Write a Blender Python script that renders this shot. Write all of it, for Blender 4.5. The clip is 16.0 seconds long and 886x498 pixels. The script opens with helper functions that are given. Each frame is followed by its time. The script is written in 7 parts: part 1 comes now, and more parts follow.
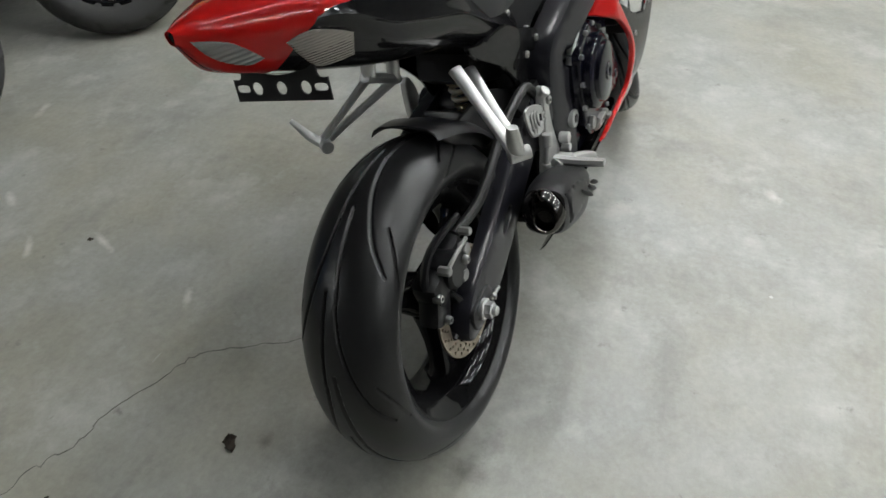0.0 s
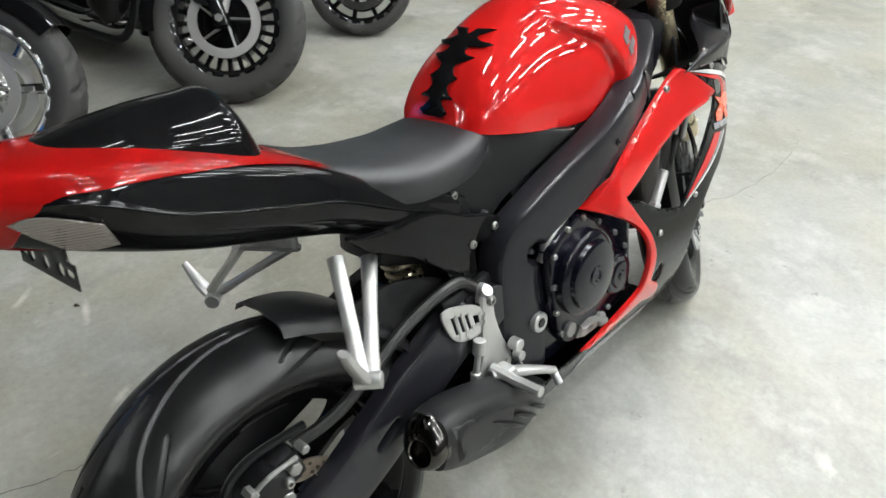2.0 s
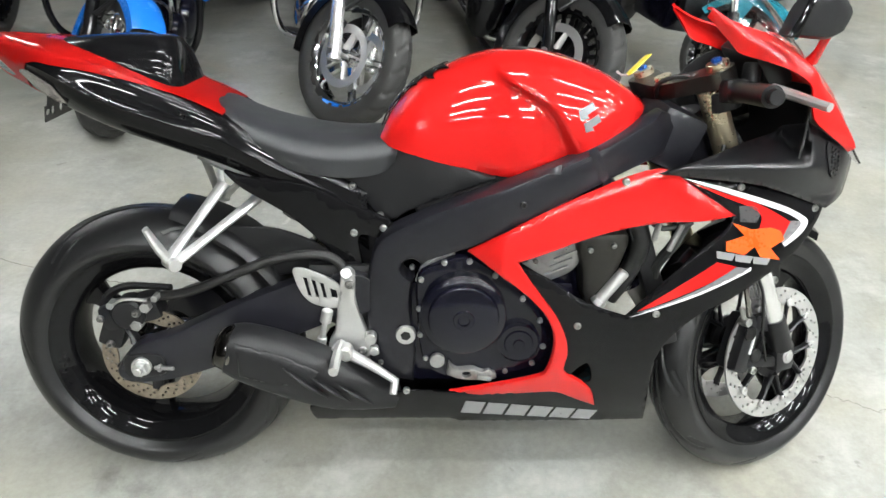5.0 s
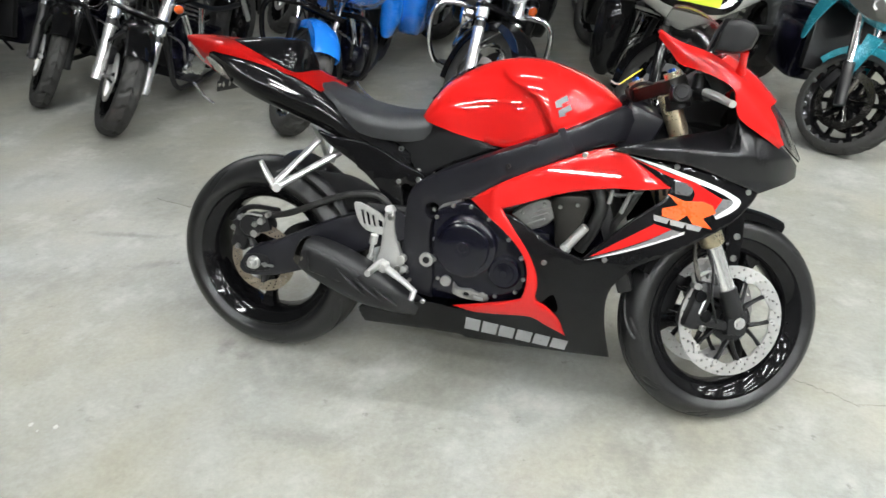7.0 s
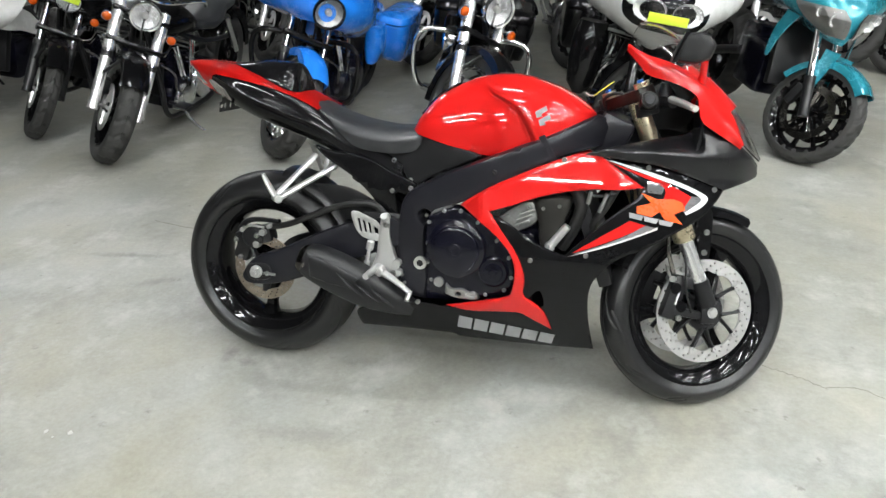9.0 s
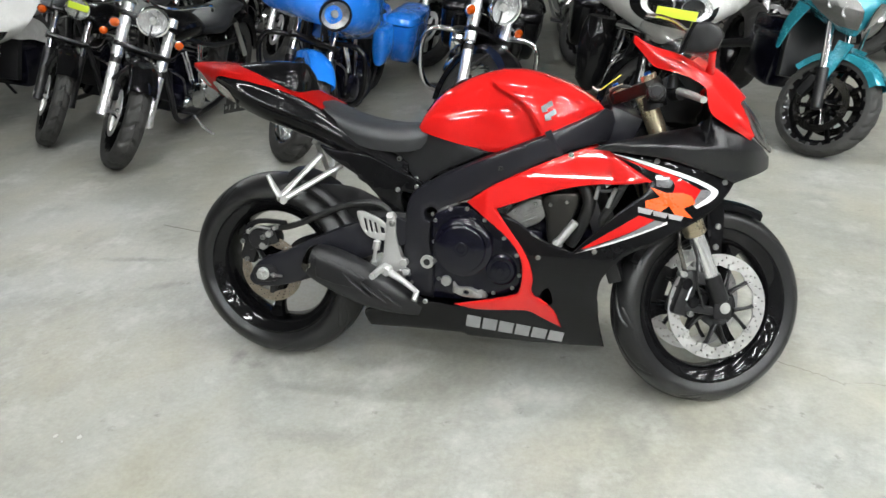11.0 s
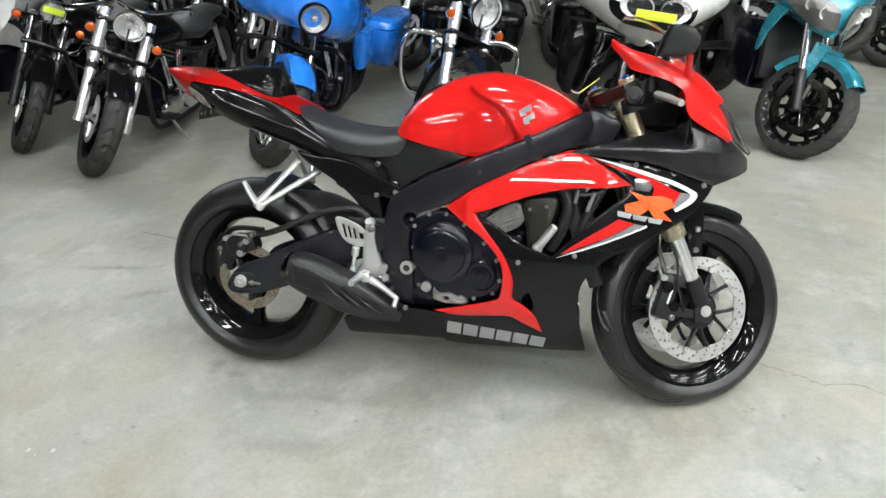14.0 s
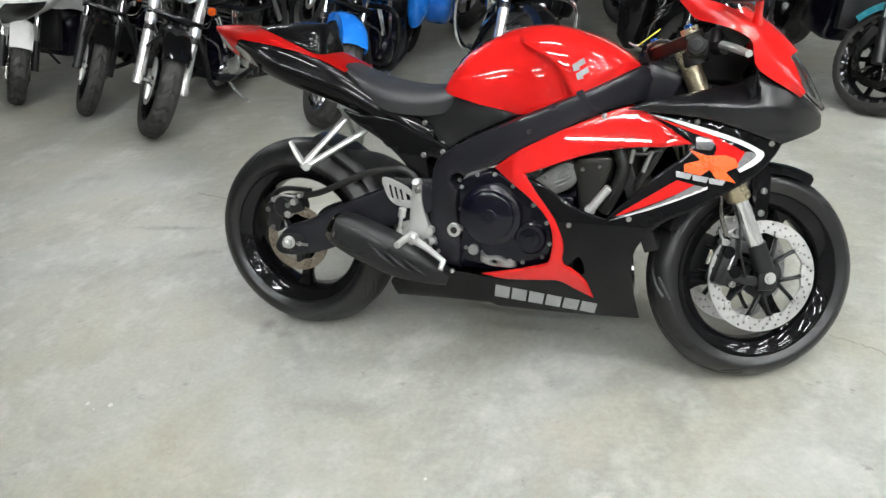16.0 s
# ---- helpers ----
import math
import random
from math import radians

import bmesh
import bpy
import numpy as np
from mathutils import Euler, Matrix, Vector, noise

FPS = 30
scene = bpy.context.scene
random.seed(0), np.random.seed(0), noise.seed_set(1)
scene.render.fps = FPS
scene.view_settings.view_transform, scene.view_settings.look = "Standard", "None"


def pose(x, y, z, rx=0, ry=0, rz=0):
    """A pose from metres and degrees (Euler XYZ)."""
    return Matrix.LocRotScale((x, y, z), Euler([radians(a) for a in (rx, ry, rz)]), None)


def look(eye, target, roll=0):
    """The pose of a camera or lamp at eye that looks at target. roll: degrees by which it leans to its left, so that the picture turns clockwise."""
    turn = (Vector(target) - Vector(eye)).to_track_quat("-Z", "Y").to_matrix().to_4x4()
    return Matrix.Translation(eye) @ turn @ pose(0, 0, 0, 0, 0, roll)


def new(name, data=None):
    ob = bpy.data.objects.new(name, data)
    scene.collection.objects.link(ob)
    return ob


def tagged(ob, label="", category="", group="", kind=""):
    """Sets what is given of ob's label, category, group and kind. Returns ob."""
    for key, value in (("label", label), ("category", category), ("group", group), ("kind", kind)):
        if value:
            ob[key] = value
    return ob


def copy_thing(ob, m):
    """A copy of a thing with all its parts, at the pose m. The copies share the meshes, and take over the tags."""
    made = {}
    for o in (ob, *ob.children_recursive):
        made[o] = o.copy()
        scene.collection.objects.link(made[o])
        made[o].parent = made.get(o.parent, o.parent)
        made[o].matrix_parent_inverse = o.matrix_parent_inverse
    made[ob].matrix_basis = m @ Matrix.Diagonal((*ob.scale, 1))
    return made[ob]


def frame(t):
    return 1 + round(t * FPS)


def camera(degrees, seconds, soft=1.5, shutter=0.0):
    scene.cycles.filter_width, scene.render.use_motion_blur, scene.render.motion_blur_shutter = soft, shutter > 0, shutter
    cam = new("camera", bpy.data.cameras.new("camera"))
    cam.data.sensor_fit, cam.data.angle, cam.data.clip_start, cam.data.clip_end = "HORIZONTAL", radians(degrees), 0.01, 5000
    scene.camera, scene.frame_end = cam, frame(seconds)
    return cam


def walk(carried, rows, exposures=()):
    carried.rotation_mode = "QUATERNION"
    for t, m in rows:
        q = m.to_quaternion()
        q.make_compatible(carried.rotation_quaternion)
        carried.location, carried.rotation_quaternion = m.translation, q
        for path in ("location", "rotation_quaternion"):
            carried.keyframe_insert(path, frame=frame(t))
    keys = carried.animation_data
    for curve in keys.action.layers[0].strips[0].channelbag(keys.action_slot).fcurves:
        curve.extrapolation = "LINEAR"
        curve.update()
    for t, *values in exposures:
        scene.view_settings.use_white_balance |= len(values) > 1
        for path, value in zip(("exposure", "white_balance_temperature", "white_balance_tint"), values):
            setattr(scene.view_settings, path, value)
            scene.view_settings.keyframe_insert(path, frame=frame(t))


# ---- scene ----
cam = camera(64.4, 16.0, soft=1.5, shutter=0.25)
PATH = [
    (0, (-0.851, -0.376, 1.313), (0.486, 0.24, -0.041), -0.5),
    (0.5, (-0.829, -0.447, 1.316), (0.43, 0.337, -0.027), -0.5),
    (1, (-0.766, -0.48, 1.332), (0.474, 0.398, 0.032), 1.5),
    (1.5, (-0.558, -0.476, 1.365), (0.702, 0.484, 0.144), 5.2),
    (2, (-0.321, -0.602, 1.353), (0.865, 0.471, 0.154), 2.4),
    (2.5, (-0.121, -0.697, 1.354), (0.785, 0.639, 0.175), -0.8),
    (3, (0.098, -0.644, 1.356), (0.974, 0.685, 0.145), 1.7),
    (3.5, (0.327, -0.695, 1.332), (1.001, 0.746, 0.119), 0.5),
    (4, (0.454, -0.829, 1.335), (0.869, 0.692, 0.104), 1.5),
    (4.5, (0.485, -1.053, 1.372), (0.699, 0.522, 0.158), 0.8),
    (4.7, (0.527, -1.109, 1.383), (0.669, 0.509, 0.215), 1.0),
    (6.8, (1.095, -1.685, 1.452), (0.645, -0.016, 0.446), -1.1),
    (7, (1.109, -1.72, 1.452), (0.61, -0.056, 0.461), -1.2),
    (7.5, (1.132, -1.81, 1.484), (0.514, -0.167, 0.526), -3.2),
    (8, (1.125, -1.864, 1.474), (0.599, -0.176, 0.538), -1.9),
    (8.5, (1.126, -1.88, 1.463), (0.654, -0.172, 0.536), -1.5),
    (10.8, (1.144, -1.863, 1.443), (0.655, -0.154, 0.528), -3.9),
    (11, (1.144, -1.859, 1.437), (0.641, -0.154, 0.52), -3.5),
    (11.5, (1.13, -1.829, 1.432), (0.569, -0.16, 0.484), -3.1),
    (12, (1.099, -1.835, 1.431), (0.474, -0.198, 0.467), -3.0),
    (12.4, (1.12, -1.839, 1.439), (0.472, -0.191, 0.509), -3.0),
    (12.5, (1.104, -1.854, 1.44), (0.472, -0.194, 0.522), -2.9),
    (13, (1.12, -1.855, 1.435), (0.583, -0.157, 0.525), -2.5),
    (13.5, (1.137, -1.842, 1.433), (0.669, -0.126, 0.517), -2.8),
    (14, (1.157, -1.833, 1.434), (0.692, -0.115, 0.522), -3.5),
    (14.5, (1.18, -1.809, 1.425), (0.724, -0.087, 0.516), -3.9),
    (15, (1.187, -1.783, 1.422), (0.732, -0.081, 0.476), -3.9),
    (15.5, (1.188, -1.755, 1.408), (0.613, -0.109, 0.429), -5.0),
    (16, (1.173, -1.778, 1.404), (0.556, -0.156, 0.411), -5.8),
]
EXPOSURES = [(0, -0.86), (0.5, -0.66), (1, -0.46), (2, -0.25), (3.5, 0.12), (4.5, 0.2), (6.8, 0.0), (10.8, -0.08), (16, -0.12)]
walk(cam, [(t, look(eye, target, roll)) for t, eye, target, roll in PATH], EXPOSURES)

# ---- light ----
world = bpy.data.worlds.new("world")
scene.world = world
world.use_nodes = True
world.node_tree.nodes["Background"].inputs[0].default_value = (0.9, 0.95, 1.0, 1)
world.node_tree.nodes["Background"].inputs[1].default_value = 0.0
TUBE_STRENGTH = 120.0


# ---- materials ----
def node_mat(name):
    m = bpy.data.materials.new(name)
    m.use_nodes = True
    nt = m.node_tree
    return m, nt, nt.nodes["Principled BSDF"]


def link(nt, a, b):
    nt.links.new(a, b)


def noise_of(nt, coord, scale, detail=4.0, rough=0.6):
    n = nt.nodes.new("ShaderNodeTexNoise")
    n.inputs["Scale"].default_value, n.inputs["Detail"].default_value, n.inputs["Roughness"].default_value = scale, detail, rough
    link(nt, coord, n.inputs["Vector"])
    return n.outputs["Fac"]


def ramp(nt, fac, stops):
    r = nt.nodes.new("ShaderNodeValToRGB")
    els = r.color_ramp.elements
    while len(els) < len(stops):
        els.new(0.5)
    for e, (p, c) in zip(els, stops):
        e.position, e.color = p, (*c, 1) if len(c) == 3 else c
    link(nt, fac, r.inputs[0])
    return r.outputs[0]


def mix(nt, fac, a, b, blend="MIX"):
    n = nt.nodes.new("ShaderNodeMix")
    n.data_type, n.blend_type = "RGBA", blend
    for sock, v in ((n.inputs["Factor"], fac), (n.inputs["A"], a), (n.inputs["B"], b)):
        if isinstance(v, (int, float)):
            sock.default_value = v
        elif isinstance(v, tuple):
            sock.default_value = (*v, 1)
        else:
            link(nt, v, sock)
    return n.outputs["Result"]


def maths(nt, op, a, b):
    n = nt.nodes.new("ShaderNodeMath")
    n.operation = op
    for sock, v in zip(n.inputs, (a, b)):
        if isinstance(v, (int, float)):
            sock.default_value = v
        else:
            link(nt, v, sock)
    return n.outputs[0]


def bump_to(nt, bsdf, height, strength, distance):
    b = nt.nodes.new("ShaderNodeBump")
    b.inputs["Strength"].default_value, b.inputs["Distance"].default_value = strength, distance
    link(nt, height, b.inputs["Height"])
    link(nt, b.outputs[0], bsdf.inputs["Normal"])
    return b


def surface(name, col, rough=0.5, metal=0.0, coat=0.0, var=0.2, coarse=9.0, fine=160.0, bump=0.05, dist=0.002, spec=0.5, rvar=0.12, coat_rough=0.03):
    """Base colour and roughness with variation at two scales, and fine relief."""
    m, nt, p = node_mat(name)
    co = nt.nodes.new("ShaderNodeTexCoord").outputs["Object"]
    big, small = noise_of(nt, co, coarse), noise_of(nt, co, fine, 2.0)
    lo, hi = tuple(c * (1 - var) for c in col), tuple(min(1, c * (1 + var)) for c in col)
    c1 = ramp(nt, big, [(0.3, lo), (0.7, hi)])
    c2 = mix(nt, 0.35, c1, ramp(nt, small, [(0.3, lo), (0.7, hi)]))
    link(nt, c2, p.inputs["Base Color"])
    r = ramp(nt, mix(nt, 0.4, big, small), [(0.3, (max(0, rough - rvar),) * 3), (0.7, (min(1, rough + rvar),) * 3)])
    link(nt, r, p.inputs["Roughness"])
    p.inputs["Metallic"].default_value = metal
    p.inputs["Specular IOR Level"].default_value = spec
    p.inputs["Coat Weight"].default_value, p.inputs["Coat Roughness"].default_value = coat, coat_rough
    if bump:
        bump_to(nt, p, small, bump, dist)
    return m


RED = surface("red_paint", (0.58, 0.010, 0.009), 0.5, coat=1.0, var=0.03, bump=0.0, rvar=0.0, spec=0.05)
BLACK_GLOSS = surface("black_gloss_paint", (0.005, 0.005, 0.0055), 0.25, coat=0.38, var=0.2, bump=0.0, rvar=0.0, spec=0.02)
BLACK_SATIN = surface("black_satin_paint", (0.009, 0.009, 0.010), 0.38, var=0.2, fine=300, bump=0.0, spec=0.35, rvar=0.04)
BLACK_PLASTIC = surface("black_plastic", (0.010, 0.010, 0.011), 0.43, var=0.2, fine=700, bump=0.1, dist=0.0005, spec=0.35, rvar=0.03)
SATIN_PLASTIC = surface("satin_black_plastic", (0.007, 0.007, 0.008), 0.5, coat=0.6, var=0.15, fine=700, bump=0.0, spec=0.1, rvar=0.02, coat_rough=0.16)
FRAME_BLACK = surface("black_frame_coating", (0.010, 0.010, 0.0135), 0.45, metal=0.0, coat=0.55, var=0.15, fine=500, bump=0.0, spec=0.15, rvar=0.03, coat_rough=0.17)
ENGINE_BLACK = surface("black_engine_paint", (0.004, 0.004, 0.009), 0.16, var=0.2, fine=250, bump=0.0, spec=0.4, rvar=0.04)
VINYL = surface("seat_vinyl", (0.022, 0.023, 0.0255), 0.44, var=0.12, fine=900, bump=0.25, dist=0.0008)
RUBBER = surface("tyre_rubber", (0.011, 0.011, 0.0115), 0.33, var=0.3, coarse=14, fine=400, bump=0.0, spec=0.4, rvar=0.05)
RUBBER_OLD = surface("worn_tyre_rubber", (0.024, 0.0235, 0.0225), 0.7, var=0.35, coarse=12, fine=300, bump=0.15, dist=0.001)
HOSE = surface("black_hose_rubber", (0.007, 0.007, 0.007), 0.45, var=0.2, bump=0.0)
ALU = surface("cast_aluminium", (0.62, 0.62, 0.61), 0.42, metal=0.85, var=0.1, fine=300, bump=0.05, dist=0.0006)
ALU_DULL = surface("dull_engine_aluminium", (0.33, 0.33, 0.32), 0.5, metal=0.8, var=0.25, coarse=30, bump=0.08)
STEEL = surface("brushed_steel", (0.60, 0.595, 0.585), 0.42, metal=0.85, var=0.04, fine=500, bump=0.0, rvar=0.05)
BOLT = surface("zinc_bolt", (0.38, 0.38, 0.37), 0.35, metal=1.0, var=0.15, bump=0.0)
CHROME = surface("chrome", (0.82, 0.83, 0.84), 0.07, metal=1.0, var=0.04, bump=0.0, rvar=0.04)
POLISHED = surface("polished_aluminium", (0.86, 0.86, 0.86), 0.24, metal=0.8, var=0.04, bump=0.0, rvar=0.04)
GOLD = surface("gold_anodised", (0.62, 0.54, 0.38), 0.28, metal=0.9, var=0.05, bump=0.0, rvar=0.02)
POLISHED_DARK = surface("dark_polished_steel", (0.22, 0.21, 0.20), 0.22, metal=1.0, var=0.15, bump=0.0)
DARK_CHROME = surface("dark_chrome", (0.10, 0.095, 0.09), 0.13, metal=1.0, var=0.1, bump=0.0, rvar=0.03)
RUSTY_DISC = surface("rust_tinted_steel", (0.34, 0.29, 0.23), 0.4, metal=0.9, var=0.3, coarse=40, bump=0.0)
FORK_DARK = surface("dark_fork_alloy", (0.045, 0.043, 0.04), 0.38, metal=0.9, var=0.15, bump=0.0)
WHITE_DECAL = surface("white_decal", (0.72, 0.72, 0.72), 0.3, coat=0.6, var=0.05, bump=0.0)
GREY_DECAL = surface("grey_decal", (0.16, 0.16, 0.165), 0.3, coat=0.6, var=0.1, bump=0.0)
DARK_DECAL = surface("dark_grey_decal", (0.045, 0.046, 0.047), 0.3, coat=0.5, var=0.1, bump=0.0)
BADGE = surface("chrome_badge", (0.20, 0.20, 0.205), 0.4, metal=0.4, var=0.05, bump=0.0)
SILVER_DECAL = surface("silver_decal", (0.34, 0.34, 0.35), 0.35, metal=0.4, var=0.1, bump=0.0)
ORANGE_DECAL = surface("orange_decal", (0.95, 0.10, 0.01), 0.3, coat=0.6, var=0.05, bump=0.0)
YELLOW_TAG = surface("yellow_tag", (0.80, 0.66, 0.06), 0.55, var=0.08, bump=0.0)
YELLOW_TAPE = surface("yellow_tape", (0.62, 0.78, 0.05), 0.45, var=0.08, bump=0.0)
BLUE_CAP = surface("blue_anodised", (0.02, 0.12, 0.5), 0.3, metal=0.7, var=0.1, bump=0.0)
WHITE_PAINT = surface("white_paint", (0.74, 0.74, 0.72), 0.25, coat=0.8, var=0.04, bump=0.0)
BLUE_PAINT = surface("blue_paint", (0.012, 0.19, 0.72), 0.25, coat=1.0, var=0.06, bump=0.0)
TEAL_PAINT = surface("teal_metallic_paint", (0.02, 0.24, 0.31), 0.25, metal=0.3, coat=1.0, var=0.08, bump=0.0)
NAVY_PAINT = surface("navy_paint", (0.012, 0.025, 0.14), 0.25, coat=1.0, var=0.06, bump=0.0)
GREY_PAINT = surface("grey_paint", (0.12, 0.12, 0.125), 0.3, coat=0.8, var=0.06, bump=0.0)
LAMP_BOWL = surface("bright_lamp_bowl", (0.85, 0.85, 0.86), 0.22, metal=0.7, var=0.05, bump=0.0)
AMBER = surface("amber_lens", (0.52, 0.075, 0.004), 0.12, coat=0.6, var=0.1, bump=0.0)


def lens_mat(name, col, rough, transmission, ribs=0.0, metal=0.0):
    m, nt, p = node_mat(name)
    p.inputs["Base Color"].default_value = (*col, 1)
    p.inputs["Roughness"].default_value = rough
    p.inputs["Transmission Weight"].default_value = transmission
    p.inputs["IOR"].default_value = 1.45
    p.inputs["Metallic"].default_value = metal
    if ribs:
        w = nt.nodes.new("ShaderNodeTexWave")
        w.inputs["Scale"].default_value = ribs
        w.bands_direction = "Z"
        link(nt, nt.nodes.new("ShaderNodeTexCoord").outputs["Object"], w.inputs["Vector"])
        bump_to(nt, p, w.outputs["Fac"], 0.5, 0.002)
    return m


CLEAR_LENS = lens_mat("clear_lens", (0.42, 0.38, 0.36), 0.10, 0.2, 70.0, 0.5)
TAIL_LENS = lens_mat("smoked_tail_lens", (0.30, 0.29, 0.285), 0.15, 0.2, 45.0, 0.3)
SCREEN = lens_mat("clear_windscreen", (0.93, 0.93, 0.93), 0.02, 1.0)
SCREEN.node_tree.nodes["Principled BSDF"].inputs["IOR"].default_value = 1.02
SCREEN.node_tree.nodes["Principled BSDF"].inputs["Coat Weight"].default_value = 0.8
HEADLIGHT_GLASS = lens_mat("headlight_glass", (0.95, 0.95, 0.95), 0.03, 1.0)


def spot(nt, co, x, y, rx, ry, turn, wobble, edge):
    """A ragged stain at one place: 1 inside, 0 outside."""
    mp = nt.nodes.new("ShaderNodeMapping")
    mp.vector_type = "TEXTURE"
    mp.inputs["Location"].default_value, mp.inputs["Rotation"].default_value, mp.inputs["Scale"].default_value = (x, y, 0), (0, 0, radians(turn)), (rx, ry, 1)
    link(nt, co, mp.inputs["Vector"])
    ln = nt.nodes.new("ShaderNodeVectorMath")
    ln.operation = "LENGTH"
    link(nt, mp.outputs[0], ln.inputs[0])
    d = maths(nt, "ADD", ln.outputs["Value"], maths(nt, "MULTIPLY", maths(nt, "SUBTRACT", wobble, 0.5), 2.4))
    return ramp(nt, d, [(0.0, (edge,) * 3), (0.95, (0, 0, 0))])


def concrete():
    m, nt, p = node_mat("polished_concrete")
    co = nt.nodes.new("ShaderNodeTexCoord").outputs["Object"]
    cloud, mid, fine = noise_of(nt, co, 0.9, 6.0, 0.6), noise_of(nt, co, 4.5, 6.0, 0.65), noise_of(nt, co, 60.0, 4.0, 0.7)
    base = ramp(nt, cloud, [(0.36, (0.27, 0.268, 0.225)), (0.5, (0.355, 0.355, 0.315)), (0.64, (0.45, 0.45, 0.41))])
    base = mix(nt, 0.5, base, ramp(nt, mid, [(0.36, (0.25, 0.247, 0.205)), (0.52, (0.365, 0.365, 0.325)), (0.66, (0.48, 0.48, 0.435))]))
    base = mix(nt, 0.22, base, ramp(nt, fine, [(0.3, (0.22, 0.22, 0.19)), (0.7, (0.52, 0.52, 0.47))]))
    # warm and cool patches worn into the surface
    hue = noise_of(nt, co, 1.7, 5.0, 0.6)
    base = mix(nt, 1.0, base, ramp(nt, hue, [(0.36, (0.95, 0.92, 0.85)), (0.5, (0.93, 0.925, 0.915)), (0.64, (0.88, 0.90, 0.935))]), "MULTIPLY")
    # dark worn smudges
    sm = noise_of(nt, co, 2.3, 8.0, 0.72)
    base = mix(nt, ramp(nt, sm, [(0.50, (0, 0, 0)), (0.70, (0.75, 0.75, 0.75))]), base, (0.18, 0.178, 0.155))
    # pale blotches
    pale = noise_of(nt, co, 3.4, 7.0, 0.7)
    base = mix(nt, ramp(nt, pale, [(0.53, (0, 0, 0)), (0.72, (0.65, 0.65, 0.65))]), base, (0.56, 0.555, 0.51))
    # pale scuffs, drawn out along one way
    mp = nt.nodes.new("ShaderNodeMapping")
    mp.inputs["Scale"].default_value, mp.inputs["Rotation"].default_value = (9.0, 34.0, 1.0), (0, 0, 0.5)
    link(nt, co, mp.inputs["Vector"])
    scuff = noise_of(nt, mp.outputs[0], 1.0, 3.0, 0.5)
    base = mix(nt, ramp(nt, scuff, [(0.74, (0, 0, 0)), (0.80, (0.5, 0.5, 0.5))]), base, (0.62, 0.615, 0.58))
    # small dark flecks and grease marks
    fleck = noise_of(nt, co, 13.0, 4.0, 0.6)
    base = mix(nt, ramp(nt, fleck, [(0.665, (0, 0, 0)), (0.73, (0.6, 0.6, 0.6))]), base, (0.15, 0.145, 0.125))
    # single stains and scratches
    rag = noise_of(nt, co, 22.0, 6.0, 0.75)
    for x, y, rx, ry, turn, edge, dark in (
        (-0.98, 0.50, 0.26, 0.030, 8, 0.6, True), (-0.55, 0.515, 0.20, 0.016, 0, 0.5, True), (-0.15, -0.10, 0.045, 0.06, 30, 0.75, True), (-0.07, -0.13, 0.05, 0.03, 0, 0.5, True),
        (-0.41, 0.216, 0.10, 0.05, 20, 0.4, True), (-0.73, 0.304, 0.16, 0.04, 30, 0.4, True), (-0.257, 0.317, 0.030, 0.02, 0, 0.7, True), (0.30, -0.42, 0.22, 0.07, 10, 0.35, True),
        (-1.3, 0.05, 0.3, 0.10, 20, 0.3, True), (0.12, 1.50, 0.05, 0.018, 60, 0.7, False), (-0.02, 1.276, 0.06, 0.016, 40, 0.7, False), (0.084, 1.096, 0.07, 0.014, 70, 0.8, False),
        (0.018, 0.749, 0.05, 0.014, 30, 0.6, False), (-0.438, 1.003, 0.05, 0.02, 10, 0.5, False), (0.54, 1.82, 0.06, 0.02, 20, 0.6, False), (1.055, -0.586, 0.05, 0.03, 50, 0.6, False), (1.62, 0.62, 0.06, 0.02, 120, 0.6, False),
    ):
        base = mix(nt, spot(nt, co, x, y, rx, ry, turn, rag, edge), base, (0.115, 0.113, 0.10) if dark else (0.66, 0.655, 0.61))
    link(nt, base, p.inputs["Base Color"])
    rough = ramp(nt, mid, [(0.3, (0.30,) * 3), (0.7, (0.42,) * 3)])
    link(nt, rough, p.inputs["Roughness"])
    p.inputs["Specular IOR Level"].default_value = 0.78
    bump_to(nt, p, fine, 0.10, 0.002)
    return m


CONCRETE = concrete()
CRACK = surface("dark_crack", (0.14, 0.137, 0.12), 0.9, var=0.4, bump=0.0)
CHIP = surface("white_paint_chip", (0.58, 0.58, 0.55), 0.7, var=0.1, bump=0.0)
LEAF = surface("dry_leaf", (0.055, 0.042, 0.03), 0.8, var=0.4, bump=0.1)
# walls and ceiling stay out of view; their dark tone sets the paint's reflections
WALL = surface("unseen_dark_wall", (0.10, 0.10, 0.095), 0.8, var=0.2, coarse=1.2, fine=40, bump=0.2)
CEILING = surface("unseen_dark_ceiling", (0.08, 0.08, 0.08), 0.7, var=0.15, coarse=1.0, fine=30, bump=0.1)
FIXTURE = surface("white_enamel", (0.78, 0.78, 0.76), 0.4, var=0.05, bump=0.0)
TUBE, _, tube_p = node_mat("fluorescent_tube")
tube_p.inputs["Emission Color"].default_value = (0.972, 1.0, 1.0, 1)
tube_p.inputs["Emission Strength"].default_value = TUBE_STRENGTH


# ---- mesh helpers ----
def part(name, bm, material, parent=None, label="", sharp=35, kind=""):
    """Links a bmesh as one mesh object under a thing or a part."""
    bmesh.ops.recalc_face_normals(bm, faces=bm.faces)
    me = bpy.data.meshes.new(name)
    bm.to_mesh(me)
    bm.free()
    me.polygons.foreach_set("use_smooth", [True] * len(me.polygons))
    me.set_sharp_from_angle(angle=radians(sharp))
    me.materials.append(material)
    ob = new(name, me)
    ob.parent = parent
    return tagged(ob, label, kind=kind)


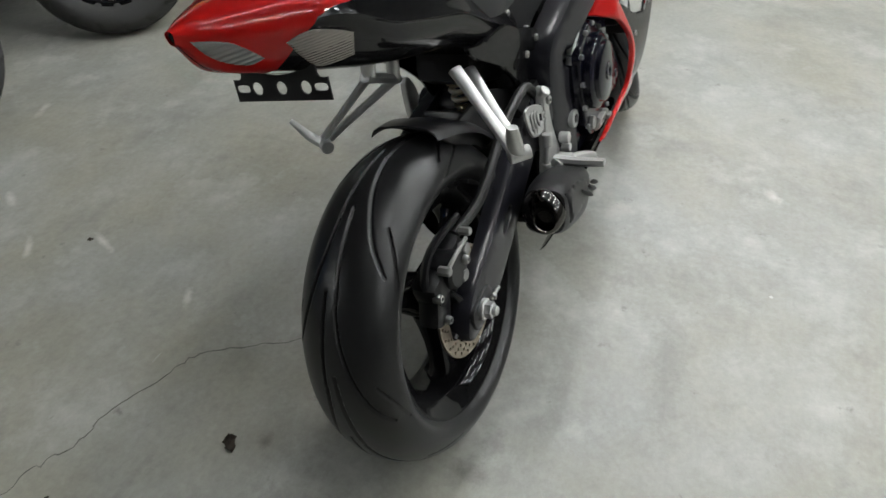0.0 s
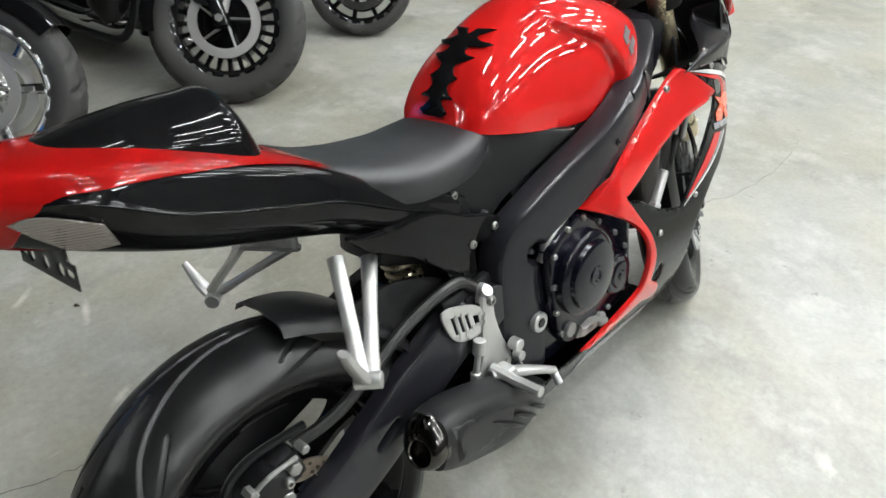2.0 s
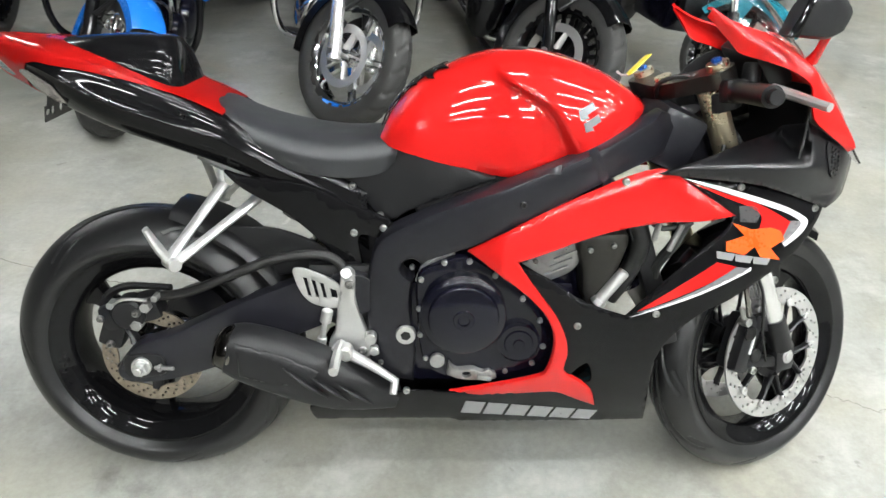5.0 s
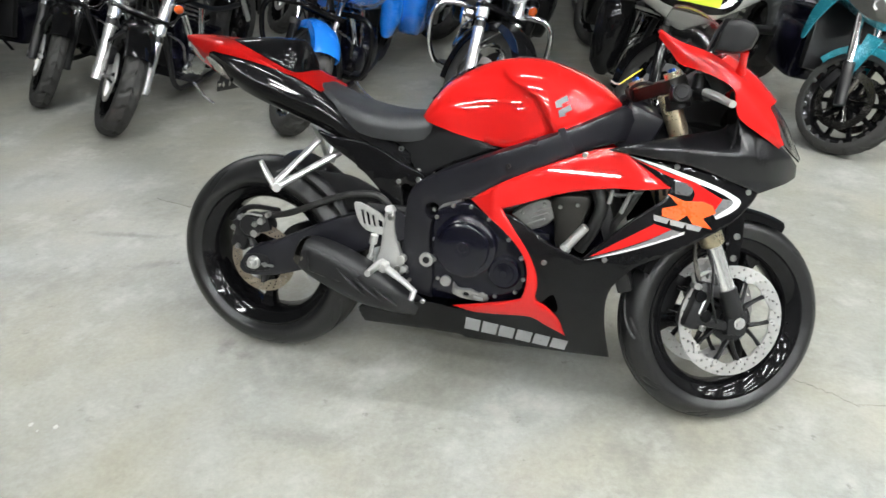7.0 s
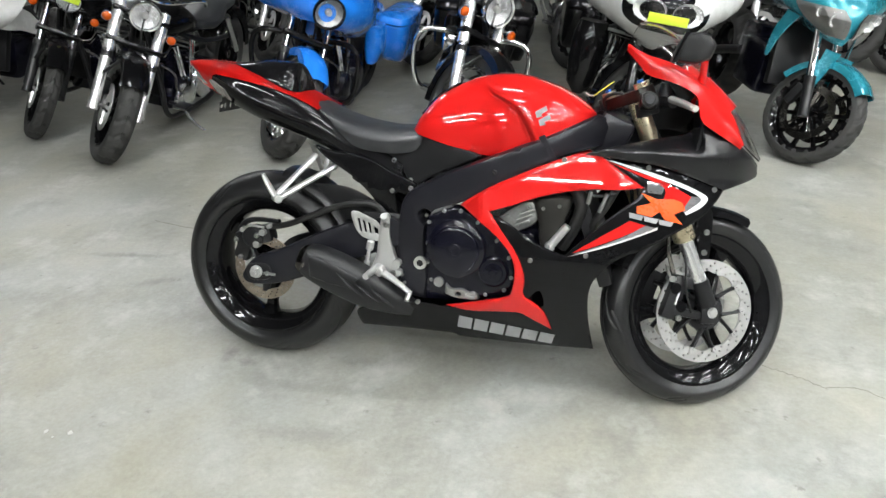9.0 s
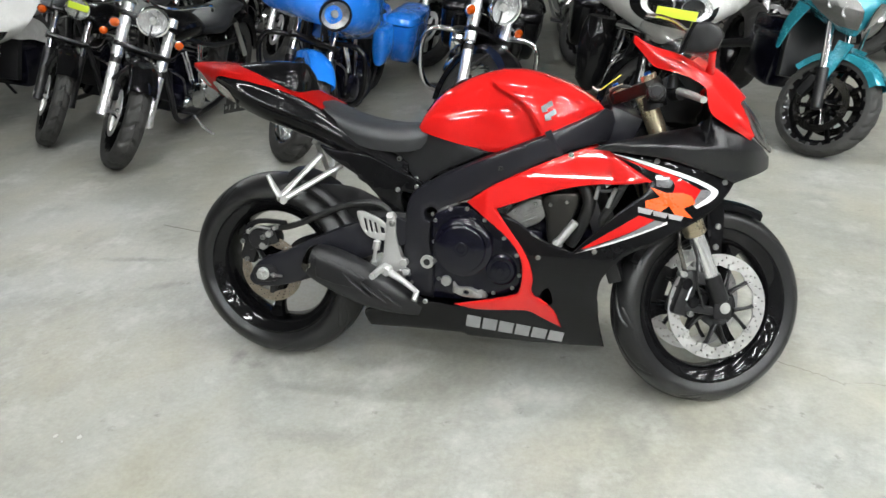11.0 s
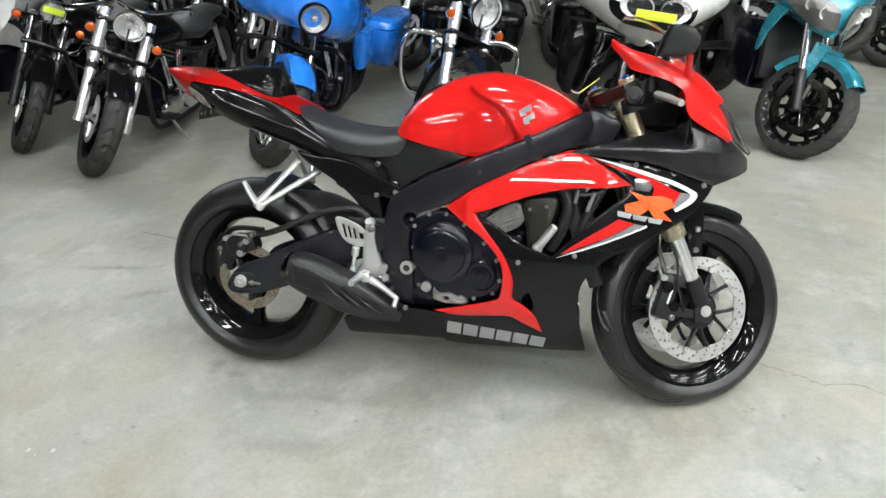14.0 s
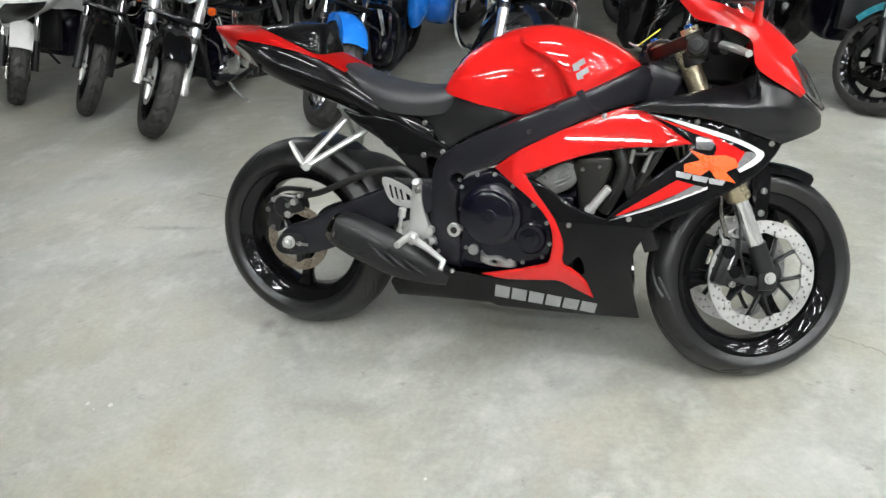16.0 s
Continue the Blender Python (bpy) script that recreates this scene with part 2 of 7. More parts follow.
def raw_part(name, verts, faces, material, parent=None, label="", sharp=60):
    me = bpy.data.meshes.new(name)
    me.from_pydata(verts, [], faces)
    me.polygons.foreach_set("use_smooth", [True] * len(me.polygons))
    me.set_sharp_from_angle(angle=radians(sharp))
    me.materials.append(material)
    ob = new(name, me)
    ob.parent = parent
    return tagged(ob, label)


def thing(name, label, category, group=""):
    return tagged(new(name), label, category, group)


def move(bm, verts, m):
    if m is not None:
        bmesh.ops.transform(bm, matrix=m, verts=verts)
    return verts


def rings(bm, loops, closed=True, cap=True, m=None):
    vs = [[bm.verts.new(p) for p in loop] for loop in loops]
    n = len(loops[0])
    for a, b in zip(vs, vs[1:]):
        for i in range(n if closed else n - 1):
            bm.faces.new((a[i], a[(i + 1) % n], b[(i + 1) % n], b[i]))
    if cap and closed:
        bm.faces.new(vs[0][::-1])
        bm.faces.new(vs[-1])
    return move(bm, [v for loop in vs for v in loop], m)


def spline(pts, per=6, closed=False):
    """Catmull-Rom through the points."""
    p = [Vector(q) for q in pts]
    n, out = len(p), []
    for i in range(n if closed else n - 1):
        a, b, c, d = (p[(i + k) % n] if closed else p[min(max(i + k, 0), n - 1)] for k in (-1, 0, 1, 2))
        for s in range(per):
            t = s / per
            out.append(0.5 * (2 * b + (c - a) * t + (2 * a - 5 * b + 4 * c - d) * t * t + (3 * b - a - 3 * c + d) * t**3))
    if not closed:
        out.append(p[-1])
    return out


def tube(bm, pts, r, seg=10, per=6, cap=True, flat=1.0, m=None):
    """A round bar along a smooth line; r: one radius or one for each point."""
    radii = r if isinstance(r, (list, tuple)) else [r] * len(pts)
    line = spline([(*p, q) for p, q in zip(pts, radii)], per) if per > 1 else [Vector((*p, q)) for p, q in zip(pts, radii)]
    places, radii = [Vector(q[:3]) for q in line], [q[3] for q in line]
    way = (places[1] - places[0]).normalized()
    side = way.orthogonal().normalized() if abs(way.z) > 0.95 else way.cross(Vector((0, 0, 1))).normalized()
    loops = []
    for i, c in enumerate(places):
        way = (places[min(i + 1, len(places) - 1)] - places[max(i - 1, 0)]).normalized()
        side = (side - way * side.dot(way)).normalized()
        up = side.cross(way)
        loops.append([c + radii[i] * (math.cos(a) * side + flat * math.sin(a) * up) for a in (2 * math.pi * k / seg for k in range(seg))])
    return rings(bm, loops, True, cap, m)


def cyl(bm, a, b, r, r2=None, seg=18, bev=0.0015, m=None):
    """A cylinder or cone from a to b with softened rims."""
    a, b, r2 = Vector(a), Vector(b), r if r2 is None else r2
    way = (b - a).normalized()
    side = way.orthogonal().normalized()
    up = way.cross(side)
    bev = min(bev, (b - a).length * 0.3, r * 0.4, r2 * 0.4)
    loops = []
    for c, q in ((a, r - bev), (a + way * bev, r), (b - way * bev, r2), (b, r2 - bev)):
        loops.append([c + q * (math.cos(t) * side + math.sin(t) * up) for t in (2 * math.pi * k / seg for k in range(seg))])
    return rings(bm, loops, True, True, m)


def bolt(bm, p, way=(0, -1, 0), r=0.008, h=0.005, m=None):
    """A button-head bolt with a recess."""
    p, way = Vector(p), Vector(way).normalized()
    side = way.orthogonal().normalized()
    up = way.cross(side)
    loops = []
    for off, q in ((-0.004, r), (h * 0.6, r), (h, r * 0.75), (h, r * 0.45), (h * 0.3, r * 0.4)):
        loops.append([p + way * off + q * (math.cos(t) * side + math.sin(t) * up) for t in (2 * math.pi * k / 10 for k in range(10))])
    return rings(bm, loops, True, True, m)


def lathe(bm, profile, seg=64, c=(0, 0, 0), start=0.0, turn=360.0, closed=False, m=None):
    """Turns a profile of (radius, y) about the y axis; angles from the top, backwards."""
    full = abs(turn - 360) < 1e-6
    n = seg if full else seg + 1
    loops = []
    for k in range(n):
        a = radians(start + turn * k / seg)
        loops.append([(c[0] - r * math.sin(a), c[1] + y, c[2] + r * math.cos(a)) for r, y in profile])
    vs = [[bm.verts.new(p) for p in loop] for loop in loops]
    k = len(profile)
    for i in range(n if full else n - 1):
        a, b = vs[i], vs[(i + 1) % n]
        for j in range(k if closed else k - 1):
            bm.faces.new((a[j], a[(j + 1) % k], b[(j + 1) % k], b[j]))
    if closed and not full:
        bm.faces.new(vs[0])
        bm.faces.new(vs[-1][::-1])
    return move(bm, [v for loop in vs for v in loop], m)


def box(bm, size, m, bev=0.004):
    made = bmesh.ops.create_cube(bm, size=1.0, matrix=m @ Matrix.Diagonal((*size, 1)))["verts"]
    if bev:
        edges = list({e for v in made for e in v.link_edges})
        bmesh.ops.bevel(bm, geom=edges, offset=bev, segments=2, affect="EDGES", profile=0.6)


def rounded(outline, per=5):
    """An outline of (x, z) or (x, z, 1); the points marked 1 stay sharp and the line is smooth between them."""
    n = len(outline)
    sharp = [i for i, p in enumerate(outline) if len(p) > 2]
    if not sharp:
        return [(v.x, v.y) for v in spline([p[:2] for p in outline], per, True)]
    out = []
    for a, b in zip(sharp, sharp[1:] + [sharp[0] + n]):
        run = [outline[i % n][:2] for i in range(a, b + 1)]
        out += [(v.x, v.y) for v in (spline(run, per) if len(run) > 2 else [Vector(q) for q in run])][:-1]
    return out


def inside(pts, poly):
    x, y = pts[:, 0], pts[:, 1]
    hit = np.zeros(len(pts), bool)
    for (x1, y1), (x2, y2) in zip(poly, poly[1:] + poly[:1]):
        cross = (y1 > y) != (y2 > y)
        with np.errstate(divide="ignore", invalid="ignore"):
            hit ^= cross & (x < (x2 - x1) * (y - y1) / (y2 - y1 + 1e-15) + x1)
    return hit


def edge_distance(pts, polys):
    best = np.full(len(pts), 1e9)
    for poly in polys:
        for p, q in zip(poly, poly[1:] + poly[:1]):
            p, d = np.array(p), np.array(q) - np.array(p)
            t = np.clip(((pts - p) @ d) / max(d @ d, 1e-12), 0, 1)
            best = np.minimum(best, np.linalg.norm(pts - p - t[:, None] * d, axis=1))
    return best


def panel(bm, outline, y, thick=0.004, bev=0.003, step=0.02, holes=(), per=5, mirror=False, m=None):
    """A curved plate: an outline in x and z, laid on the surface y(x, z), outer side towards -y, with rounded rims and a real thickness."""
    from mathutils.geometry import delaunay_2d_cdt
    fy = y if callable(y) else (lambda x, z: y)
    polys = [rounded(outline, per)] + [rounded(h, per) for h in holes]
    lo, hi = np.min(polys[0], axis=0), np.max(polys[0], axis=0)
    grid = np.stack(np.meshgrid(np.arange(lo[0], hi[0], step), np.arange(lo[1], hi[1], step)), -1).reshape(-1, 2)
    grid = grid + np.where((np.arange(len(grid)) % 2)[:, None] == 0, step * 0.13, -step * 0.11)
    keep = inside(grid, polys[0])
    for h in polys[1:]:
        keep &= ~inside(grid, h)
    grid = grid[keep]
    if len(grid):
        grid = grid[edge_distance(grid, polys) > max(0.35 * step, 1.2 * bev)]
    rim = []
    if bev:
        for h in polys:
            a = np.array(h)
            t = np.roll(a, -1, 0) - np.roll(a, 1, 0)
            nrm = np.stack([-t[:, 1], t[:, 0]], -1) / np.maximum(np.linalg.norm(t, axis=1), 1e-9)[:, None]
            for f in (0.4, 1.0):
                for sgn in (1, -1):
                    cand = a + sgn * nrm * bev * f
                    ok = inside(cand, polys[0])
                    for o in polys[1:]:
                        ok &= ~inside(cand, o)
                    if ok.any():
                        cand = cand[ok]
                        rim.append(cand[edge_distance(cand, polys) > bev * f * 0.9])
    pts, edges = [], []
    for h in polys:
        base = len(pts)
        pts += h
        edges += [(base + i, base + (i + 1) % len(h)) for i in range(len(h))]
    allp = pts + [tuple(q) for r in rim for q in r] + [tuple(q) for q in grid]
    vs, _, tris, *_ = delaunay_2d_cdt([Vector(q) for q in allp], edges, [], 0, 1e-6)
    vs = np.array([(v.x, v.y) for v in vs])
    tri = np.array([t for t in tris if len(t) == 3])
    mid = vs[tri].mean(1)
    keep = inside(mid, polys[0])
    for h in polys[1:]:
        keep &= ~inside(mid, h)
    tri = tri[keep]
    d = edge_distance(vs, polys)
    drop = np.zeros(len(vs))
    if bev:
        s = np.clip(1 - d / bev, 0, 1)
        drop = bev * (1 - np.sqrt(np.clip(1 - s * s, 0, 1)))
    made = []
    for sgn in ((1, -1) if mirror else (1,)):
        outer = [bm.verts.new((x, sgn * (fy(x, z) + o), z)) for (x, z), o in zip(vs, drop)]
        inner = [bm.verts.new((x, sgn * (fy(x, z) + max(thick, bev * 1.05)), z)) for x, z in vs]
        count = {}
        for a, b, c in tri:
            bm.faces.new((outer[a], outer[b], outer[c]))
            bm.faces.new((inner[c], inner[b], inner[a]))
            for e in ((a, b), (b, c), (c, a)):
                count[tuple(sorted(e))] = count.get(tuple(sorted(e)), 0) + 1
        for (a, b), n in count.items():
            if n == 1:
                bm.faces.new((outer[a], outer[b], inner[b], inner[a]))
        loose = [v for v in outer + inner if not v.link_faces]
        for v in loose:
            bm.verts.remove(v)
        made += [v for v in outer + inner if v.is_valid]
    return move(bm, made, m)


def shell(bm, curves, n=24, thick=0.003, m=None, across=6):
    """A smooth skin through several curves, with thickness towards the inside."""
    lines = []
    for c in curves:
        s = spline(c, 12)
        lens = [0.0]
        for a, b in zip(s, s[1:]):
            lens.append(lens[-1] + (b - a).length)
        even, j = [], 0
        for k in range(n):
            want = lens[-1] * k / (n - 1)
            while j < len(lens) - 2 and lens[j + 1] < want:
                j += 1
            f = (want - lens[j]) / max(lens[j + 1] - lens[j], 1e-9)
            even.append(s[j].lerp(s[j + 1], min(max(f, 0), 1)))
        lines.append(even)
    cols = [spline([line[k] for line in lines], across) for k in range(n)]
    grid = [list(r) for r in zip(*cols)]
    norm = []
    for i, r in enumerate(grid):
        row = []
        for k in range(n):
            u = grid[min(i + 1, len(grid) - 1)][k] - grid[max(i - 1, 0)][k]
            v = r[min(k + 1, n - 1)] - r[max(k - 1, 0)]
            row.append(u.cross(v).normalized())
        norm.append(row)
    inner = [[q - thick * w for q, w in zip(r, nr)] for r, nr in zip(grid, norm)]
    a = [[bm.verts.new(q) for q in r] for r in grid]
    b = [[bm.verts.new(q) for q in r] for r in inner]
    rows = len(grid)
    for i in range(rows - 1):
        for k in range(n - 1):
            bm.faces.new((a[i][k], a[i][k + 1], a[i + 1][k + 1], a[i + 1][k]))
            bm.faces.new((b[i][k], b[i + 1][k], b[i + 1][k + 1], b[i][k + 1]))
    rim = [(i, 0) for i in range(rows)] + [(rows - 1, k) for k in range(1, n)] + [(i, n - 1) for i in range(rows - 2, -1, -1)] + [(0, k) for k in range(n - 2, 0, -1)]
    for (i, k), (i2, k2) in zip(rim, rim[1:] + rim[:1]):
        bm.faces.new((a[i][k], a[i2][k2], b[i2][k2], b[i][k]))
    return move(bm, [v for r in a + b for v in r], m)


def smooth_step(t):
    t = min(1.0, max(0.0, t))
    return t * t * (3 - 2 * t)


def interp(x, table):
    """Smooth interpolation in a table of (x, value, ...); returns the values at x."""
    xs = [r[0] for r in table]
    if x <= xs[0]:
        return table[0][1:]
    if x >= xs[-1]:
        return table[-1][1:]
    i = max(k for k in range(len(xs) - 1) if xs[k] <= x)
    a, b, c, d = (table[min(max(i + k, 0), len(xs) - 1)] for k in (-1, 0, 1, 2))
    t, w, out = (x - xs[i]) / (xs[i + 1] - xs[i]), xs[i + 1] - xs[i], []
    for j in range(1, len(b)):
        s1 = (c[j] - a[j]) / max(c[0] - a[0], 1e-9) * w
        s2 = (d[j] - b[j]) / max(d[0] - b[0], 1e-9) * w
        out.append((2 * t**3 - 3 * t**2 + 1) * b[j] + (t**3 - 2 * t**2 + t) * s1 + (3 * t**2 - 2 * t**3) * c[j] + (t**3 - t**2) * s2)
    return tuple(out)


# ---- the hall ----
def hall():
    x0, x1, y0, y1, top = -11.0, 12.0, -10.0, 13.0, 5.2
    bm = bmesh.new()
    box(bm, (x1 - x0, y1 - y0, 0.2), pose((x0 + x1) / 2, (y0 + y1) / 2, -0.1), 0)
    floor = tagged(part("floor", bm, CONCRETE), "worn grey polished concrete floor with cracks and stains", "floor", kind="structure")
    # added enclosure, never in view: it bounds the light and darkens reflections
    for name, size, at in (
        ("wall_north", (x1 - x0 + 0.4, 0.2, top), ((x0 + x1) / 2, y1 + 0.1, top / 2)),
        ("wall_south", (x1 - x0 + 0.4, 0.2, top), ((x0 + x1) / 2, y0 - 0.1, top / 2)),
        ("wall_west", (0.2, y1 - y0, top), (x0 - 0.1, (y0 + y1) / 2, top / 2)),
        ("wall_east", (0.2, y1 - y0, top), (x1 + 0.1, (y0 + y1) / 2, top / 2)),
    ):
        bm = bmesh.new()
        box(bm, size, pose(*at), 0)
        tagged(part(name, bm, WALL), "plain dark wall closing the hall, out of view, tones the reflections", "wall", kind="structure")
    bm = bmesh.new()
    box(bm, (x1 - x0 + 0.4, y1 - y0 + 0.4, 0.2), pose((x0 + x1) / 2, (y0 + y1) / 2, top + 0.1), 0)
    tagged(part("ceiling", bm, CEILING), "dark ceiling closing the hall, out of view, tones the reflections", "ceiling", kind="structure")

    first = thing("ceiling_light", "white fluorescent strip light with two bare tubes", "ceiling light", "strip lights under the ceiling")
    bm = bmesh.new()
    box(bm, (1.48, 0.16, 0.07), pose(0, 0, 0.035), 0.006)
    part("housing", bm, FIXTURE, first)
    for y in (-0.05, 0.05):
        bm = bmesh.new()
        cyl(bm, (-0.70, y, -0.036), (0.70, y, -0.036), 0.024, seg=10)
        part("tube", bm, TUBE, first)
        for x in (-0.715, 0.715):
            bm = bmesh.new()
            box(bm, (0.025, 0.03, 0.05), pose(x, y, -0.02), 0.003)
            part("holder", bm, FIXTURE, first)
    # the last two lists, east and north-west, are extra strips added to brighten the floor
    spots = [(x, y) for y in (-8.0, -5.8, -3.6, -1.4, 0.8, 3.0) for x in (-2.6, 0.2, 3.0, 5.8, 8.6) if (x > -1 or y < -5) and not (x < 4 and y > 2)] + [(x, y) for y in (-2.5, -0.3) for x in (4.4, 7.2, 10.0)] + [(x, y) for y in (5.2, 7.4) for x in (-8.2, -5.4) if y > 6 or x < -6]
    first.matrix_basis = pose(spots[0][0], spots[0][1], top - 0.07)
    for x, y in spots[1:]:
        copy_thing(first, pose(x, y, top - 0.07))

    # cracks, flakes of paint and a dead leaf on the floor
    rnd = random.Random(4)
    for fine, line in ((1.0, [(0.10, 0.30), (-0.025, 0.453), (-0.127, 0.603), (-0.21, 0.629), (-0.333, 0.679), (-0.435, 0.682), (-0.52, 0.721), (-0.636, 0.74), (-0.85, 0.80), (-1.15, 0.86)]),
                 (0.45, [(1.50, 0.25), (1.675, 0.198), (1.76, 0.161), (1.818, 0.126), (1.917, 0.147), (1.998, 0.099), (2.3, 0.06), (2.7, 0.10)])):
        pts = []
        for (ax, ay), (bx, by) in zip(line, line[1:]):
            for k in range(7):
                pts.append((ax + (bx - ax) * k / 7 + rnd.uniform(-0.006, 0.006), ay + (by - ay) * k / 7 + rnd.uniform(-0.006, 0.006)))
        bm = bmesh.new()
        loops = []
        for k, (x, y) in enumerate(pts):
            x2, y2 = pts[min(k + 1, len(pts) - 1)]
            x1, y1 = pts[max(k - 1, 0)]
            n = Vector((y1 - y2, x2 - x1, 0)).normalized() * rnd.uniform(0.0005, 0.0016) * fine
            loops.append([Vector((x, y, 0.0007)) + n, Vector((x, y, 0.0007)) - n, Vector((x, y, -0.002)) - n, Vector((x, y, -0.002)) + n])
        rings(bm, loops)
        part("crack", bm, CRACK, floor, "fine dark crack")
    for x, y, r, h in ((-0.508, -0.583, 0.009, 0.002), (-0.429, -0.570, 0.010, 0.002), (-0.47, -0.60, 0.004, 0.002), (1.40, 0.62, 0.006, 0.001), (0.62, -0.62, 0.005, 0.001)):
        bm = bmesh.new()
        edge = [(x + r * rnd.uniform(0.5, 1.1) * math.cos(a), y + r * rnd.uniform(0.5, 1.1) * math.sin(a)) for a in (0, 0.8, 1.6, 2.4, 3.1, 3.9, 4.7, 5.5)]
        rings(bm, [[(px, py, z) for px, py in edge] for z in (-0.001, h)])
        part("paint_flake", bm, CHIP, floor, "white flake of paint")
    for x, y, size, turn in ((-0.295, 0.381, 0.045, 40), (-0.551, 0.638, 0.018, 10), (0.077, 1.14, 0.02, 120)):
        leaf = thing("dry_leaf", "small curled dry brown leaf on the concrete", "leaf", "dry leaves on the floor")
        bm = bmesh.new()
        rows = []
        for k in range(9):
            u = k / 8
            w = 0.34 * math.sin(math.pi * u) ** 0.7 * rnd.uniform(0.6, 1.15) + 0.01
            rows.append([(u - 0.5, w * q, 0.10 + 0.30 * (abs(q) ** 1.5) * w + 0.10 * math.sin(5 * u + 2 * q) + rnd.uniform(0, 0.05)) for q in (-1, -0.5, 0, 0.5, 1)])
        rings(bm, rows, closed=False, cap=False)
        bmesh.ops.solidify(bm, geom=bm.faces[:], thickness=0.02)
        low = min(v.co.z for v in bm.verts)
        for v in bm.verts:
            v.co.z -= low
        part("blade", bm, LEAF, leaf)
        leaf.matrix_basis = pose(x, y, 0.0005, 0, 0, turn) @ Matrix.Diagonal((size, size, size, 1))


hall()


# ---- the sport motorcycle ----
def tyre_mesh(name, R, half, bead, c, parent, m, grooves, around=420, across=110, label=""):
    """A tyre with a round crown and cut grooves. grooves: lines of (turn 0..1, across -1..1), with their half width in metres."""
    cut = radians(75)
    prof = []
    for k in range(across + 1):
        v = -1 + 2 * k / across
        prof.append((R - 0.86 * half * (1 - math.cos(v * cut)), half * math.sin(v * cut) / math.sin(cut), v))
    side = [(R - half * 0.71, half * 1.008), (R - half * 0.80, half * 0.975), (bead + 0.008, half * 0.89), (bead + 0.002, half * 0.81), (bead - 0.004, half * 0.76)]
    rad = np.array([r for r, _ in side[::-1]] + [p[0] for p in prof] + [r for r, _ in side])
    ys = np.array([-y for _, y in side[::-1]] + [p[1] for p in prof] + [y for _, y in side])
    vv = np.array([-9.0] * len(side) + [p[2] for p in prof] + [9.0] * len(side))
    th = np.linspace(0, 2 * np.pi, around, endpoint=False)
    arc = half * cut
    depth = np.zeros((around, len(rad)))
    U, V = np.meshgrid(th * R, vv * arc, indexing="ij")
    full = 2 * np.pi * R
    for line, hw in grooves:
        pts = np.array([(u * full, v * arc) for u, v in line])
        pts = np.array([(p.x, p.y) for p in spline([tuple(p) for p in pts], 6)])
        best = np.full(U.shape, 1e9)
        for p, q in zip(pts, pts[1:]):
            du, dv = q - p
            uu = (U - p[0] + full / 2) % full - full / 2
            t = np.clip((uu * du + (V - p[1]) * dv) / (du * du + dv * dv), 0, 1)
            best = np.minimum(best, np.hypot(uu - t * du, V - p[1] - t * dv))
        depth = np.maximum(depth, 0.006 * np.clip((hw * 1.5 - best) / (hw * 0.8), 0, 1))
    rr = rad[None] - depth
    verts = np.stack([c[0] - rr * np.sin(th)[:, None], c[1] + np.broadcast_to(ys, rr.shape), c[2] + rr * np.cos(th)[:, None]], -1).reshape(-1, 3)
    if m is not None:
        mm = np.array(m)
        verts = verts @ mm[:3, :3].T + mm[:3, 3]
    n = len(rad)
    i, j = np.meshgrid(np.arange(around), np.arange(n - 1), indexing="ij")
    i2 = (i + 1) % around
    faces = np.stack([i * n + j, i * n + j + 1, i2 * n + j + 1, i2 * n + j], -1).reshape(-1, 4)
    return raw_part(name, verts.tolist(), faces.tolist(), RUBBER, parent, label, 70)


def ring_holes(rows, hole=0.0035, count=28):
    out = []
    for k in range(count):
        for n, r in enumerate(rows):
            a = 2 * math.pi * (k + n / len(rows)) / count
            cx, cz = r * math.sin(a), r * math.cos(a)
            out.append([(cx + hole * math.cos(t), cz + hole * math.sin(t), 1) for t in (2 * math.pi * q / 8 for q in range(8))])
    return out


def brake_disc(bm, r_in, r_out, y, c, rows, count, thick=0.005, m=None, waves=0):
    outer = [(r_out * math.sin(t), r_out * math.cos(t), 1) for t in (2 * math.pi * q / 72 for q in range(72))]
    inner = [(r_in * (1 + 0.03 * math.cos(waves * t)) * math.sin(t), r_in * (1 + 0.03 * math.cos(waves * t)) * math.cos(t), 1) for t in (2 * math.pi * q / 60 for q in range(60))]
    at = Matrix.Translation((c[0], c[1] + y, c[2]))
    panel(bm, outer, 0.0, thick, 0.0, 0.03, [inner] + ring_holes(rows, count=count), m=at if m is None else m @ at)


